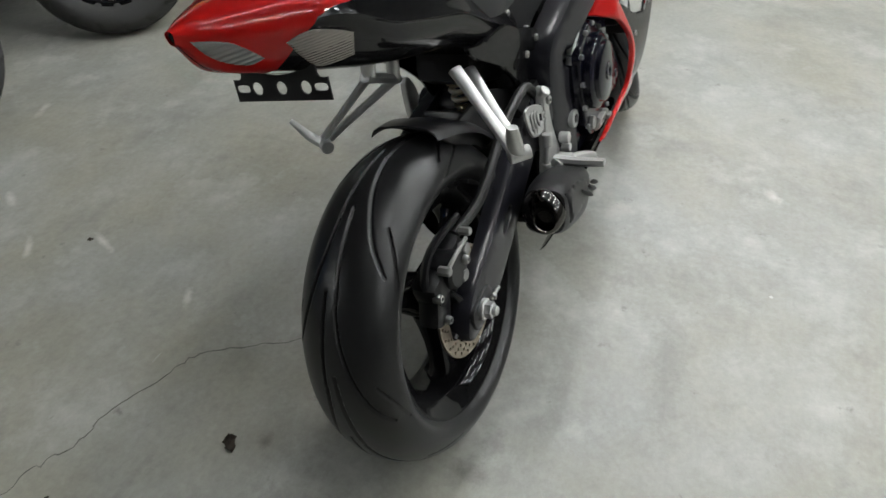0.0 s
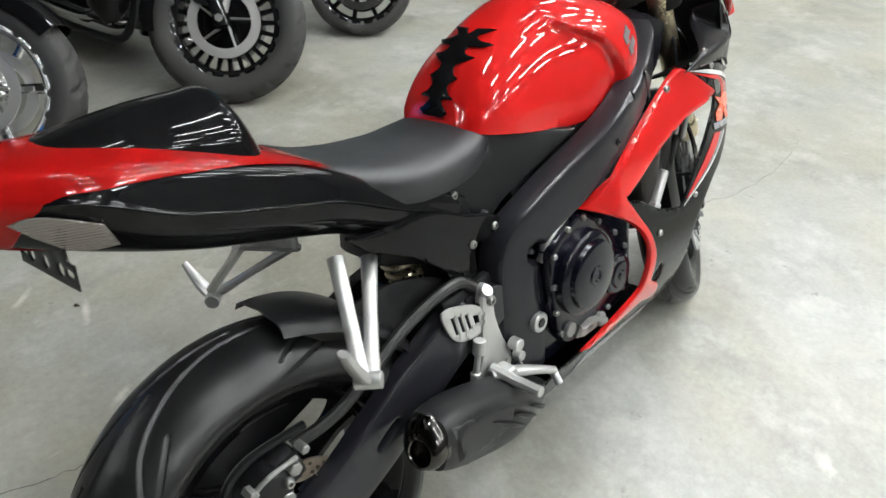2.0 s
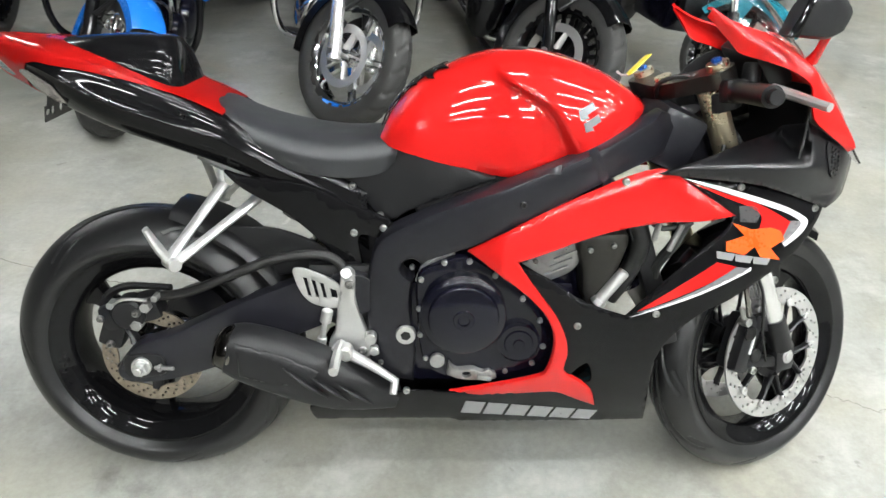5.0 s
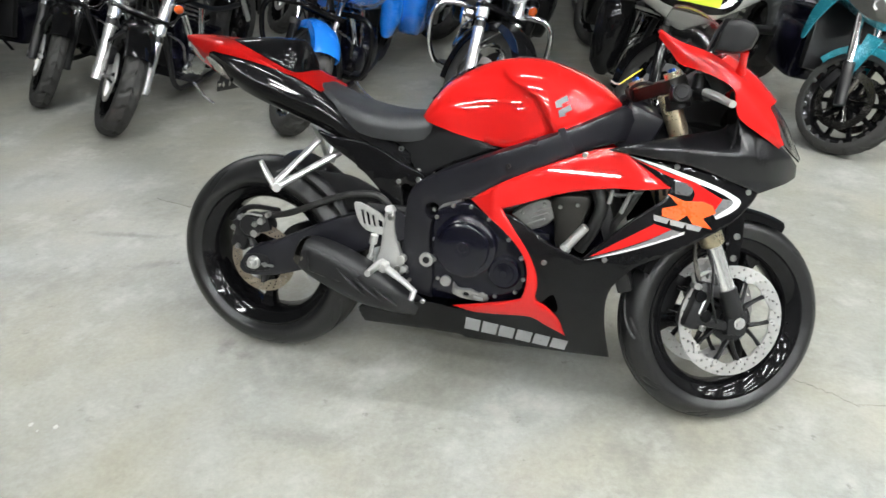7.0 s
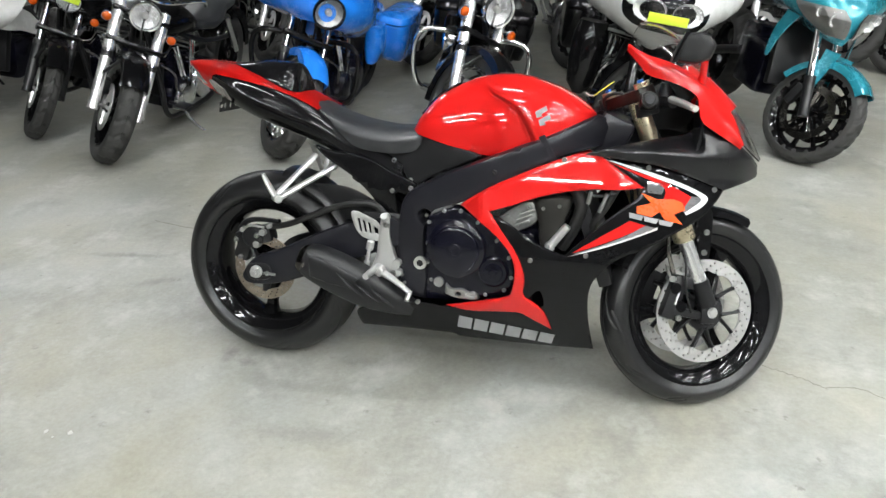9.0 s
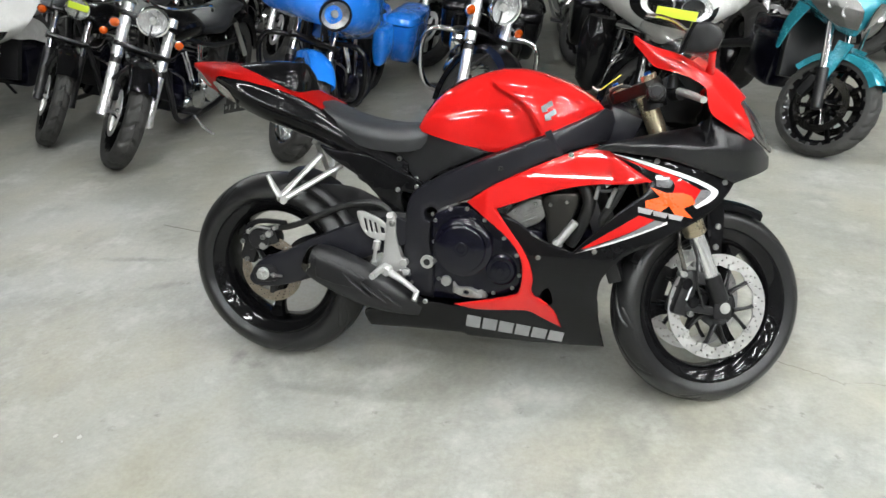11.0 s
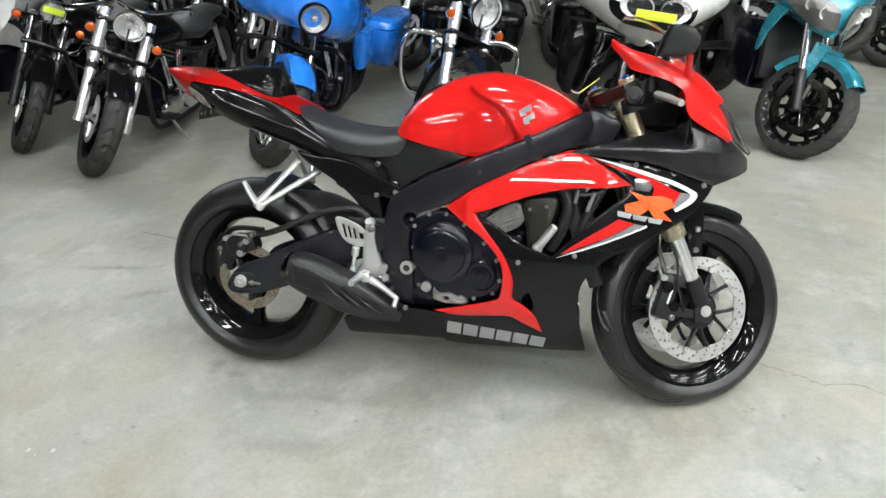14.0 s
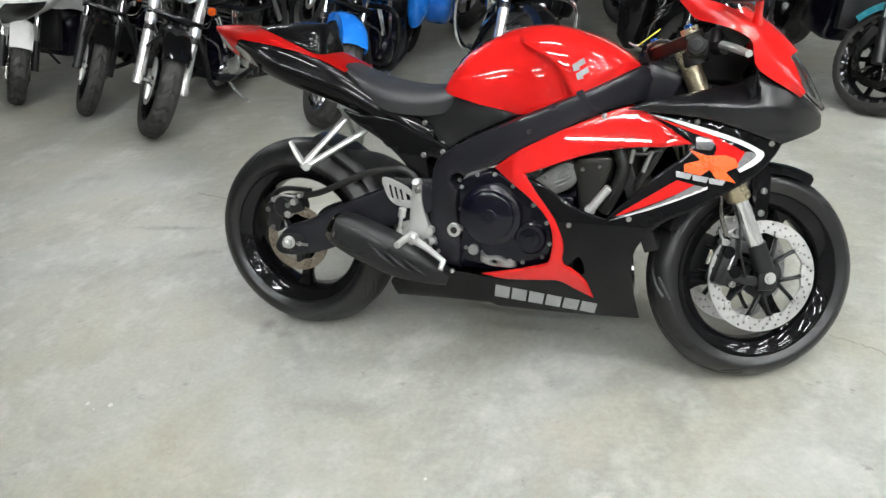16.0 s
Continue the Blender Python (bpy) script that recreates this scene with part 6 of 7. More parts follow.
# ---- the parked motorcycles behind ----
def road_wheel(parent, c, R, half, bead, style, m, tyre_mat, rim_mat, disc_y=0.0, disc_r=0.145, name="front_wheel", disc_mat=STEEL):
    bm = bmesh.new()
    lathe(bm, [(0.012, -0.06), (0.035, -0.06), (0.045, -0.03), (0.045, 0.03), (0.035, 0.06), (0.012, 0.06)], 24, c, closed=True, m=m)
    wheel = part(name, bm, rim_mat, parent)
    prof = [(bead - 0.005, -half * 0.75), (bead + 0.01, -half * 0.92), (R - half * 0.9, -half), (R - half * 0.45, -half * 0.9), (R - half * 0.14, -half * 0.58), (R - 0.004, -half * 0.25), (R, 0)]
    prof = prof + [(r, -y) for r, y in prof[-2::-1]]
    line = [(v.x, v.y) for v in spline(prof, 3)]
    reps, per = 20, 10
    verts, faces, n = [], [], len(line)
    tot = reps * per
    for k in range(tot):
        a = 2 * math.pi * k / tot
        for j, (r, y) in enumerate(line):
            v = y / half
            ph = (k / per + 0.55 * abs(v)) % 1.0
            cut = 0.009 if (ph < 0.25 and 0.08 < abs(v) < 0.86) else 0.0
            q = Vector((c[0] - (r - cut) * math.sin(a), c[1] + y, c[2] + (r - cut) * math.cos(a)))
            verts.append(tuple(m @ q if m is not None else q))
    for k in range(tot):
        for j in range(n - 1):
            k2 = (k + 1) % tot
            faces.append((k * n + j, k * n + j + 1, k2 * n + j + 1, k2 * n + j))
    raw_part("tyre", verts, faces, tyre_mat, wheel, "", 50)
    a = half * 0.72
    bm = bmesh.new()
    lathe(bm, [(bead + 0.008, -a), (bead - 0.004, -a * 0.95), (bead - 0.02, -a * 0.7), (bead - 0.024, 0), (bead - 0.02, a * 0.7), (bead - 0.004, a * 0.95), (bead + 0.008, a), (bead + 0.003, a + 0.006), (bead - 0.014, a), (bead - 0.03, a * 0.7), (bead - 0.034, 0), (bead - 0.03, -a * 0.7), (bead - 0.014, -a), (bead + 0.003, -a - 0.006)], 56, c, closed=True, m=m)
    part("rim", bm, rim_mat, wheel)
    count = {"five": 5, "ten": 10, "slots": 24, "wire": 40, "three": 3}[style]
    w0, w1 = {"five": (0.024, 0.018), "ten": (0.016, 0.012), "slots": (0.010, 0.011), "wire": (0.003, 0.003), "three": (0.03, 0.022)}[style]
    for k in range(count):
        t = 2 * math.pi * k / count
        side = Vector((math.cos(t), 0, -math.sin(t)))
        way = Vector((math.sin(t), 0, math.cos(t)))
        loops = []
        r0 = 0.04 if style != "slots" else bead * 0.62
        for r, w, d in ((r0, w0, 0.022), ((r0 + bead) / 2, (w0 + w1) / 2 * 0.85, 0.016), (bead - 0.02, w1, 0.02)):
            base = Vector(c) + way * r
            loops.append([base + side * (w * sx) + Vector((0, d * sy, 0)) for sx, sy in ((-1, -0.5), (-0.5, -1), (0.5, -1), (1, -0.5), (1, 0.5), (0.5, 1), (-0.5, 1), (-1, 0.5))])
        bm = bmesh.new()
        rings(bm, loops, m=m)
        part("spoke", bm, rim_mat, wheel)
    if style == "slots":
        bm = bmesh.new()
        lathe(bm, [(0.04, -0.018), (bead * 0.64, -0.014), (bead * 0.64, 0.014), (0.04, 0.018)], 40, c, closed=True, m=m)
        part("wheel_centre", bm, rim_mat, wheel)
    for y in ((-disc_y, disc_y) if disc_y else ()):
        bm = bmesh.new()
        lathe(bm, [(disc_r * 0.74, y - 0.0025), (disc_r, y - 0.0025), (disc_r, y + 0.0025), (disc_r * 0.74, y + 0.0025)], 48, c, closed=True, m=m)
        for k in range(5):
            t = 2 * math.pi * k / 5
            s, e = Vector((0.03 * math.sin(t - 0.3), y * 0.95, 0.03 * math.cos(t - 0.3))), Vector((disc_r * 0.77 * math.sin(t), y, disc_r * 0.77 * math.cos(t)))
            tube(bm, [Vector(c) + s, Vector(c) + e], [0.018, 0.013], 8, 1, flat=0.3, m=m)
        part("brake_disc", bm, disc_mat, wheel)
    return wheel


def round_headlight(bike, at, way, r, m, shell_mat, ring_mat, tape=False, bowl=LAMP_BOWL):
    """A round headlight; way: where it shines."""
    base = Matrix.Translation(at) @ Vector((0, -1, 0)).rotation_difference(Vector(way)).to_matrix().to_4x4()
    base = m @ base
    bm = bmesh.new()
    lathe(bm, [(0.0, r * 1.25), (r * 0.35, r * 1.2), (r * 0.75, r * 0.9), (r * 0.95, r * 0.45), (r, 0.0), (r * 0.97, 0.0), (r * 0.90, r * 0.42)], 40, m=base)
    lamp = part("headlight", bm, shell_mat, bike)
    bm = bmesh.new()
    lathe(bm, [(r * 0.98, 0.012), (r * 1.05, 0.008), (r * 1.07, -0.004), (r * 1.02, -0.014), (r * 0.94, -0.012), (r * 0.93, 0.0)], 40, m=base)
    part("trim_ring", bm, ring_mat, lamp)
    bm = bmesh.new()
    loops = []
    for k in range(9):
        q = r * 0.93 * k / 8
        loops.append((q, 0.05 * (1 - (1 - (q / r) ** 2)) * -1 + 0.055))
    lathe(bm, [(max(a, 0.001), b) for a, b in loops], 12, m=base)
    part("reflector", bm, bowl, lamp, sharp=8)
    bm = bmesh.new()
    lathe(bm, [(0.001, -0.022), (r * 0.4, -0.019), (r * 0.75, -0.010), (r * 0.95, 0.002), (r * 0.95, 0.006), (r * 0.72, -0.005), (r * 0.4, -0.014), (0.001, -0.017)], 40, m=base)
    ob = part("lens", bm, HEADLIGHT_GLASS, lamp)
    ob.visible_shadow = False
    bm = bmesh.new()
    cyl(bm, base @ Vector((0, 0.03, 0)), base @ Vector((0, 0.0, 0)), r * 0.24, r * 0.18, seg=20)
    part("bulb_shield", bm, ALU, lamp)
    if tape:
        bm = bmesh.new()
        box(bm, (r * 1.7, 0.003, r * 0.62), base @ Matrix.Translation((0, -0.026, r * 0.30)), 0.001)
        part("yellow_tape", bm, YELLOW_TAPE, lamp, "strip of yellow tape")
    return lamp


def indicator(bike, at, way, m, glass, body):
    base = m @ Matrix.Translation(at) @ Vector((0, -1, 0)).rotation_difference(Vector(way)).to_matrix().to_4x4()
    bm = bmesh.new()
    lathe(bm, [(0.001, 0.045), (0.017, 0.04), (0.027, 0.018), (0.030, 0.0), (0.027, -0.003)], 24, m=base)
    ob = part("indicator", bm, body, bike)
    bm = bmesh.new()
    lathe(bm, [(0.028, 0.0), (0.025, -0.010), (0.015, -0.017), (0.001, -0.019)], 24, m=base)
    part("lens", bm, glass, ob)


def cruiser(name, label, spot, turn, lean, steer_deg, paint=BLACK_GLOSS, R=0.33, half=0.055, bead=0.235, style="five", rim_mat=CHROME, lower=CHROME, upper=CHROME, fork_w=0.115, rake=31.0,
            lamp_z=0.915, lamp_r=0.085, lamp_on=True, lamp_mat=CHROME, tape=False, guard=None, batwing=None, bags=None, shark=None, fender=True, lens=AMBER, group="parked motorcycles", tyre=RUBBER_OLD, fender_mat=None, seat_z=0.66, disc_r=0.145, fork_shroud=None):
    bike = thing(name, label, "motorcycle", group)
    trail = 0.13
    d = Vector((-math.sin(radians(rake)), 0, math.cos(radians(rake))))
    P = Vector((trail, 0, 0))
    S = Matrix.Translation(P) @ Matrix.Rotation(radians(steer_deg), 4, d) @ Matrix.Translation(-P)
    ax = Vector((0, 0, R))
    on_fork = lambda z, y: ax + d * ((z - R) / d.z) + Vector((0, y, 0))
    road_wheel(bike, ax, R, half, bead, style, S, tyre, rim_mat, 0.062 if disc_r else 0.0, disc_r)
    for s in (-1, 1):
        bm = bmesh.new()
        cyl(bm, on_fork(R - 0.03, s * fork_w), on_fork(R + 0.26, s * fork_w), *((0.032, 0.030) if lower is CHROME else (0.030, 0.027)), m=S)
        box(bm, (0.05, 0.04, 0.05), S @ Matrix.Translation(ax + Vector((0.0, s * fork_w, -0.01))), 0.012)
        bm2 = bmesh.new()
        cyl(bm2, on_fork(R + 0.26, s * fork_w), on_fork(0.86, s * fork_w), 0.021, m=S)
        leg = part("fork_slider", bm, POLISHED if lower is CHROME else lower, bike)
        part("fork_tube", bm2, upper, leg)
        bm = bmesh.new()
        cyl(bm, on_fork(R + 0.245, s * fork_w), on_fork(R + 0.275, s * fork_w), 0.031, m=S)
        part("dust_seal", bm, HOSE, leg)
        if fork_shroud:
            bm = bmesh.new()
            cyl(bm, on_fork(0.62, s * fork_w), on_fork(0.90, s * fork_w), 0.034, 0.033, m=S)
            part("fork_shroud", bm, POLISHED, leg)
    bm = bmesh.new()
    cyl(bm, ax + Vector((0, -fork_w - 0.02, 0)), ax + Vector((0, fork_w + 0.02, 0)), 0.012, m=S)
    for s in (-1, 1):
        cyl(bm, ax + Vector((0, s * (fork_w + 0.012), 0)), ax + Vector((0, s * (fork_w + 0.032), 0)), 0.017, seg=6, m=S)
    part("front_axle", bm, BOLT, bike)
    for z in (0.68, 0.84):
        bm = bmesh.new()
        c = on_fork(z, 0)
        box(bm, (0.07, fork_w * 2 + 0.07, 0.035), S @ Matrix.Translation(c) @ Matrix.Rotation(radians(-rake), 4, "Y"), 0.01)
        part("fork_clamp", bm, BLACK_GLOSS, bike)
    bm = bmesh.new()
    box(bm, (0.06, 0.05, 0.10), S @ Matrix.Translation(ax + Vector((-0.10, -0.085, 0.09))), 0.015)
    part("front_caliper", bm, BLACK_SATIN, bike)
    if fender:
        fm = fender_mat or paint
        f = half + 0.012
        bm = bmesh.new()
        prof = [(R - half * 0.7, -f), (R + 0.002, -f), (R + 0.022, -f * 0.62), (R + 0.030, 0), (R + 0.022, f * 0.62), (R + 0.002, f), (R - half * 0.7, f), (R - half * 0.7, f - 0.004), (R, f - 0.004), (R + 0.018, f * 0.58), (R + 0.026, 0), (R + 0.018, -f * 0.58), (R, -f + 0.004), (R - half * 0.7, -f + 0.004)]
        a0, a1 = (-38, 150) if fender == "long" else ((-40, 78) if fender == "short" else (-36, 100))
        lathe(bm, prof, 34, ax, a0, a1, closed=True, m=S)
        fo = part("front_fender", bm, fm, bike)
        for s in (-1, 1):
            bm = bmesh.new()
            tube(bm, [ax + Vector((-0.02, s * (f + 0.004), R * 0.88)), ax + Vector((-0.06, s * fork_w, R * 0.55))], 0.010, 8, 1, m=S)
            part("fender_bracket", bm, BLACK_SATIN, fo)
    top = on_fork(0.86, 0)
    if lamp_on:
        c = on_fork(lamp_z, 0) + Vector((0.30 if batwing else 0.13, 0, 0))
        round_headlight(bike, c, (1, 0, -0.04), lamp_r, S, lamp_mat, BLACK_GLOSS if batwing else CHROME, tape, ALU_DULL if batwing else LAMP_BOWL)
        for s in (-1, 1):
            indicator(bike, on_fork(lamp_z - 0.09, s * 0.19) + Vector((0.05, 0, 0)), (1, 0, 0), S, lens, lamp_mat)
        bm = bmesh.new()
        tube(bm, [on_fork(lamp_z - 0.09, -0.18), on_fork(lamp_z - 0.085, 0), on_fork(lamp_z - 0.09, 0.18)], 0.009, 8, 2, m=S)
        part("indicator_bar", bm, lamp_mat, bike)
    bm = bmesh.new()
    hb = [top + Vector((-0.02, s * y, z)) + Vector((x, 0, 0)) for s, x, y, z in ((-1, -0.28, 0.40, 0.12), (-1, -0.16, 0.33, 0.17), (-1, -0.02, 0.10, 0.10), (1, -0.02, 0.10, 0.10), (1, -0.16, 0.33, 0.17), (1, -0.28, 0.40, 0.12))]
    tube(bm, hb, 0.013, 10, 4, m=S)
    part("handlebar", bm, CHROME, bike)
    bm = bmesh.new()
    for s in (-1, 1):
        tube(bm, [top + Vector((0.0, s * 0.10, 0.05)), top + Vector((0.09, s * 0.09, -0.08)), top + Vector((0.02, s * 0.05, -0.30)), top + Vector((-0.12, s * 0.04, -0.35))], 0.006, 6, 4)
    part("cable", bm, HOSE, bike)
    # frame, engine, tank
    bm = bmesh.new()
    for s in (-1, 1):
        tube(bm, [top + Vector((-0.05, s * 0.03, -0.06)), (-0.42, s * 0.11, 0.40), (-0.46, s * 0.13, 0.20), (-0.62, s * 0.14, 0.14), (-1.15, s * 0.14, 0.15), (-1.35, s * 0.13, 0.32)], 0.018, 10, 4)
        tube(bm, [top + Vector((-0.08, s * 0.03, -0.02)), (-0.75, s * 0.06, 0.66), (-1.05, s * 0.12, 0.56), (-1.45, s * 0.12, 0.52)], 0.018, 10, 3)
    part("frame", bm, BLACK_SATIN, bike)
    bm = bmesh.new()
    box(bm, (0.36, 0.26, 0.22), pose(-0.76, 0, 0.28), 0.04)
    box(bm, (0.22, 0.28, 0.20), pose(-1.05, 0, 0.32), 0.04)
    engine = part("engine", bm, ENGINE_BLACK, bike)
    for ang, x in ((22, -0.66), (-22, -0.86)):
        for k in range(7):
            bm = bmesh.new()
            z = 0.40 + 0.028 * k
            box(bm, (0.13, 0.15, 0.011), Matrix.Translation((x + (z - 0.38) * math.tan(radians(ang)) * 0.8, 0, z)) @ Matrix.Rotation(radians(ang), 4, "Y"), 0.004)
            part("cooling_fin", bm, ENGINE_BLACK if k < 6 else CHROME, engine)
    bm = bmesh.new()
    lathe(bm, [(0.001, -0.05), (0.05, -0.05), (0.085, -0.035), (0.092, 0.0), (0.092, 0.03), (0.02, 0.03)], 32, (-0.76, -0.17, 0.52))
    part("air_cleaner", bm, CHROME if paint is not BLUE_PAINT else BLACK_GLOSS, engine)
    bm = bmesh.new()
    lathe(bm, [(0.001, 0.06), (0.07, 0.058), (0.11, 0.04), (0.12, 0.0), (0.10, -0.02)], 32, (-0.92, 0.14, 0.30))
    lathe(bm, [(0.001, 0.05), (0.05, 0.048), (0.085, 0.03), (0.09, 0.0), (0.08, -0.02)], 32, (-0.70, 0.14, 0.29))
    part("primary_cover", bm, CHROME if lower is CHROME else ENGINE_BLACK, engine)
    for s in (-1, 1):
        for x0, x1, z1 in ((-0.70, -0.62, 0.60), (-0.735, -0.665, 0.60), (-0.80, -0.86, 0.60), (-0.835, -0.90, 0.60)):
            bm = bmesh.new()
            cyl(bm, (x0, s * 0.125, 0.34), (x1, s * 0.095, z1), 0.011, seg=10)
            part("pushrod_tube", bm, CHROME, engine)
        for x, z, r in ((-0.62, 0.25, 0.055), (-0.78, 0.24, 0.07), (-0.98, 0.26, 0.06)):
            bm = bmesh.new()
            lathe(bm, [(0.001, s * 0.03), (r * 0.6, s * 0.028), (r * 0.9, s * 0.018), (r, 0.0), (r * 0.9, -s * 0.01)], 24, (x, s * 0.135, z))
            part("engine_cover", bm, CHROME if lower is CHROME else BLACK_GLOSS, engine)
        bm = bmesh.new()
        for k in range(6):
            bolt(bm, (-0.60 - 0.075 * k, s * 0.132, 0.205 + 0.012 * (k % 2)), (0, s, 0), 0.009, 0.008)
        for k in range(4):
            bolt(bm, (-0.66 - 0.08 * k, s * 0.115, 0.355), (0, s, 0), 0.008, 0.008)
        part("cover_screw", bm, BOLT, engine)
        bm = bmesh.new()
        tube(bm, [(-0.44, s * 0.10, 0.52), (-0.50, s * 0.16, 0.46), (-0.55, s * 0.15, 0.36), (-0.60, s * 0.13, 0.30)], 0.007, 8, 4)
        tube(bm, [(-0.40, s * 0.06, 0.60), (-0.46, s * 0.12, 0.60), (-0.56, s * 0.12, 0.66)], 0.005, 8, 4)
        part("oil_line", bm, POLISHED_DARK, engine)
    bm = bmesh.new()
    box(bm, (0.025, 0.20, 0.22), pose(-0.470, 0, 0.41), 0.006)
    part("oil_cooler", bm, BLACK_SATIN, engine)
    for s in (-1, 1):
        bm = bmesh.new()
        cyl(bm, (-1.30, s * 0.16, 0.70), (-1.52, s * 0.155, 0.40), 0.024, seg=14)
        part("shock_absorber", bm, CHROME, bike)
    bm = bmesh.new()
    T = [(-0.40, 0.76, 0.66, 0.06), (-0.48, 0.83, 0.66, 0.11), (-0.62, 0.86, 0.65, 0.145), (-0.78, 0.84, 0.64, 0.145), (-0.95, 0.76, 0.63, 0.10), (-1.02, 0.71, 0.62, 0.05)]
    loops = []
    for i in range(22):
        x = -0.40 - 0.62 * i / 21
        t, lo, w = interp(-x, [(-r[0],) + r[1:] for r in T])
        mid = (t + lo) / 2
        loops.append([(x, w * abs(math.sin(a)) ** 0.8 * math.copysign(1, math.sin(a)), mid + (t - lo) / 2 * math.cos(a)) for a in (2 * math.pi * k / 24 for k in range(24))])
    rings(bm, loops)
    part("fuel_tank", bm, paint, bike)
    bm = bmesh.new()
    loops = []
    for x, z, w, h in ((-0.93, seat_z + 0.03, 0.06, 0.03), (-1.02, seat_z + 0.01, 0.12, 0.045), (-1.16, seat_z, 0.155, 0.05), (-1.30, seat_z + 0.03, 0.15, 0.055), (-1.40, seat_z + 0.07, 0.12, 0.045), (-1.58, seat_z + 0.08, 0.10, 0.04), (-1.70, seat_z + 0.07, 0.06, 0.025)):
        loops.append([(x, w * math.sin(a), z + h * abs(math.cos(a)) ** 0.7 * math.copysign(1, math.cos(a))) for a in (2 * math.pi * k / 20 for k in range(20))])
    rings(bm, loops)
    part("seat", bm, VINYL, bike)
    road_wheel(bike, Vector((-1.62, 0, 0.32)), 0.32, 0.07, 0.21, "ten" if style == "slots" else "five", None, tyre, BLACK_GLOSS, name="rear_wheel")
    bm = bmesh.new()
    f = 0.085
    prof = [(0.27, -f), (0.345, -f), (0.365, -f * 0.6), (0.372, 0), (0.365, f * 0.6), (0.345, f), (0.27, f), (0.27, f - 0.004), (0.342, f - 0.004), (0.36, f * 0.57), (0.367, 0), (0.36, -f * 0.57), (0.342, -f + 0.004), (0.27, -f + 0.004)]
    lathe(bm, prof, 26, (-1.62, 0, 0.34), -55, 145, closed=True)
    part("rear_fender", bm, paint, bike)
    for z, x1 in ((0.24, -1.85), (0.32, -1.70)):
        bm = bmesh.new()
        tube(bm, [(-0.56, -0.06, 0.50), (-0.50, -0.17, 0.42), (-0.58, -0.20, z + 0.02), (-0.9, -0.21, z), (x1, -0.20, z)], [0.022, 0.024, 0.026, 0.036, 0.040], 12, 4)
        part("exhaust_pipe", bm, CHROME if paint is not BLUE_PAINT else BLACK_SATIN, bike)
    bm = bmesh.new()
    tube(bm, [(-0.66, 0.15, 0.17), (-0.60, 0.26, 0.11), (-0.55, 0.40, 0.075)], [0.012, 0.011, 0.010], 8, 3)
    box(bm, (0.06, 0.035, 0.012), Matrix.Translation((-0.54, 0.41, 0.072)), 0.004)
    part("side_stand", bm, POLISHED, bike)
    for s in (-1, 1):
        bm = bmesh.new()
        box(bm, (0.12, 0.09, 0.02), pose(-0.46, s * 0.24, 0.27), 0.008)
        tube(bm, [(-0.50, s * 0.13, 0.26), (-0.46, s * 0.22, 0.265)], 0.012, 8, 1)
        part("footrest", bm, BLACK_SATIN, bike)
    if guard:
        for s in (-1, 1):
            bm = bmesh.new()
            tube(bm, [(-0.36, s * 0.05, 0.64), (-0.33, s * 0.20, 0.665), (-0.31, s * 0.30, 0.655), (-0.30, s * 0.345, 0.58), (-0.31, s * 0.34, 0.42), (-0.34, s * 0.29, 0.31), (-0.42, s * 0.20, 0.26), (-0.46, s * 0.12, 0.25)], 0.0165, 12, 5)
            part("engine_guard", bm, guard, bike)
    if batwing:
        bm = bmesh.new()
        c = on_fork(0.86, 0)
        rows = []
        for z, w, fx, droop in ((-0.03, 0.14, 0.22, 0.10), (0.02, 0.30, 0.23, 0.13), (0.09, 0.40, 0.22, 0.12), (0.18, 0.42, 0.18, 0.08), (0.32, 0.32, 0.10, 0.0)):
            rows.append([(c.x + fx - 0.30 * (abs(q) ** 2.2), c.y + q * w, c.z + z - droop * q * q) for q in (-1, -0.75, -0.45, -0.15, 0.15, 0.45, 0.75, 1)])
        shell(bm, rows, 30, 0.006, m=S)
        part("fairing", bm, batwing, bike)
    if bags:
        for s in (-1, 1):
            bm = bmesh.new()
            def oval(x0, x1, w, z):
                q = lambda c: abs(c) ** 0.45 * math.copysign(1, c)
                return [((x0 + x1) / 2 + (x0 - x1) / 2 * q(math.cos(t)), s * 0.26 + w * q(math.sin(t)), z) for t in (2 * math.pi * k / 36 for k in range(36))]

            rings(bm, [oval(*r) for r in ((-1.56, -1.93, 0.06, 0.29), (-1.50, -1.97, 0.085, 0.30), (-1.44, -2.01, 0.098, 0.35), (-1.39, -2.04, 0.112, 0.48), (-1.37, -2.05, 0.117, 0.588), (-1.375, -2.045, 0.112, 0.594))])
            bag = part("saddlebag", bm, bags, bike)
            bm = bmesh.new()
            rings(bm, [oval(*r) for r in ((-1.375, -2.05, 0.114, 0.600), (-1.365, -2.055, 0.124, 0.604), (-1.365, -2.055, 0.124, 0.622), (-1.38, -2.045, 0.116, 0.650), (-1.42, -2.01, 0.092, 0.668), (-1.50, -1.95, 0.05, 0.674))])
            part("lid", bm, bags, bag)
            bm = bmesh.new()
            box(bm, (0.05, 0.012, 0.03), pose(-1.70, s * 0.388, 0.598), 0.004)
            part("latch", bm, CHROME, bag)
            bm = bmesh.new()
            loops = []
            for z, w in ((0.35, 0.03), (0.37, 0.05), (0.45, 0.065), (0.58, 0.06), (0.615, 0.045), (0.62, 0.03)):
                loops.append([(-1.21 + 0.13 * abs(math.cos(t)) ** 0.6 * math.copysign(1, math.cos(t)) - 0.12 * (0.62 - z), s * 0.20 + w * abs(math.sin(t)) ** 0.6 * math.copysign(1, math.sin(t)), z) for t in (2 * math.pi * k / 28 for k in range(28))])
            rings(bm, loops)
            part("side_panel", bm, bags, bike)
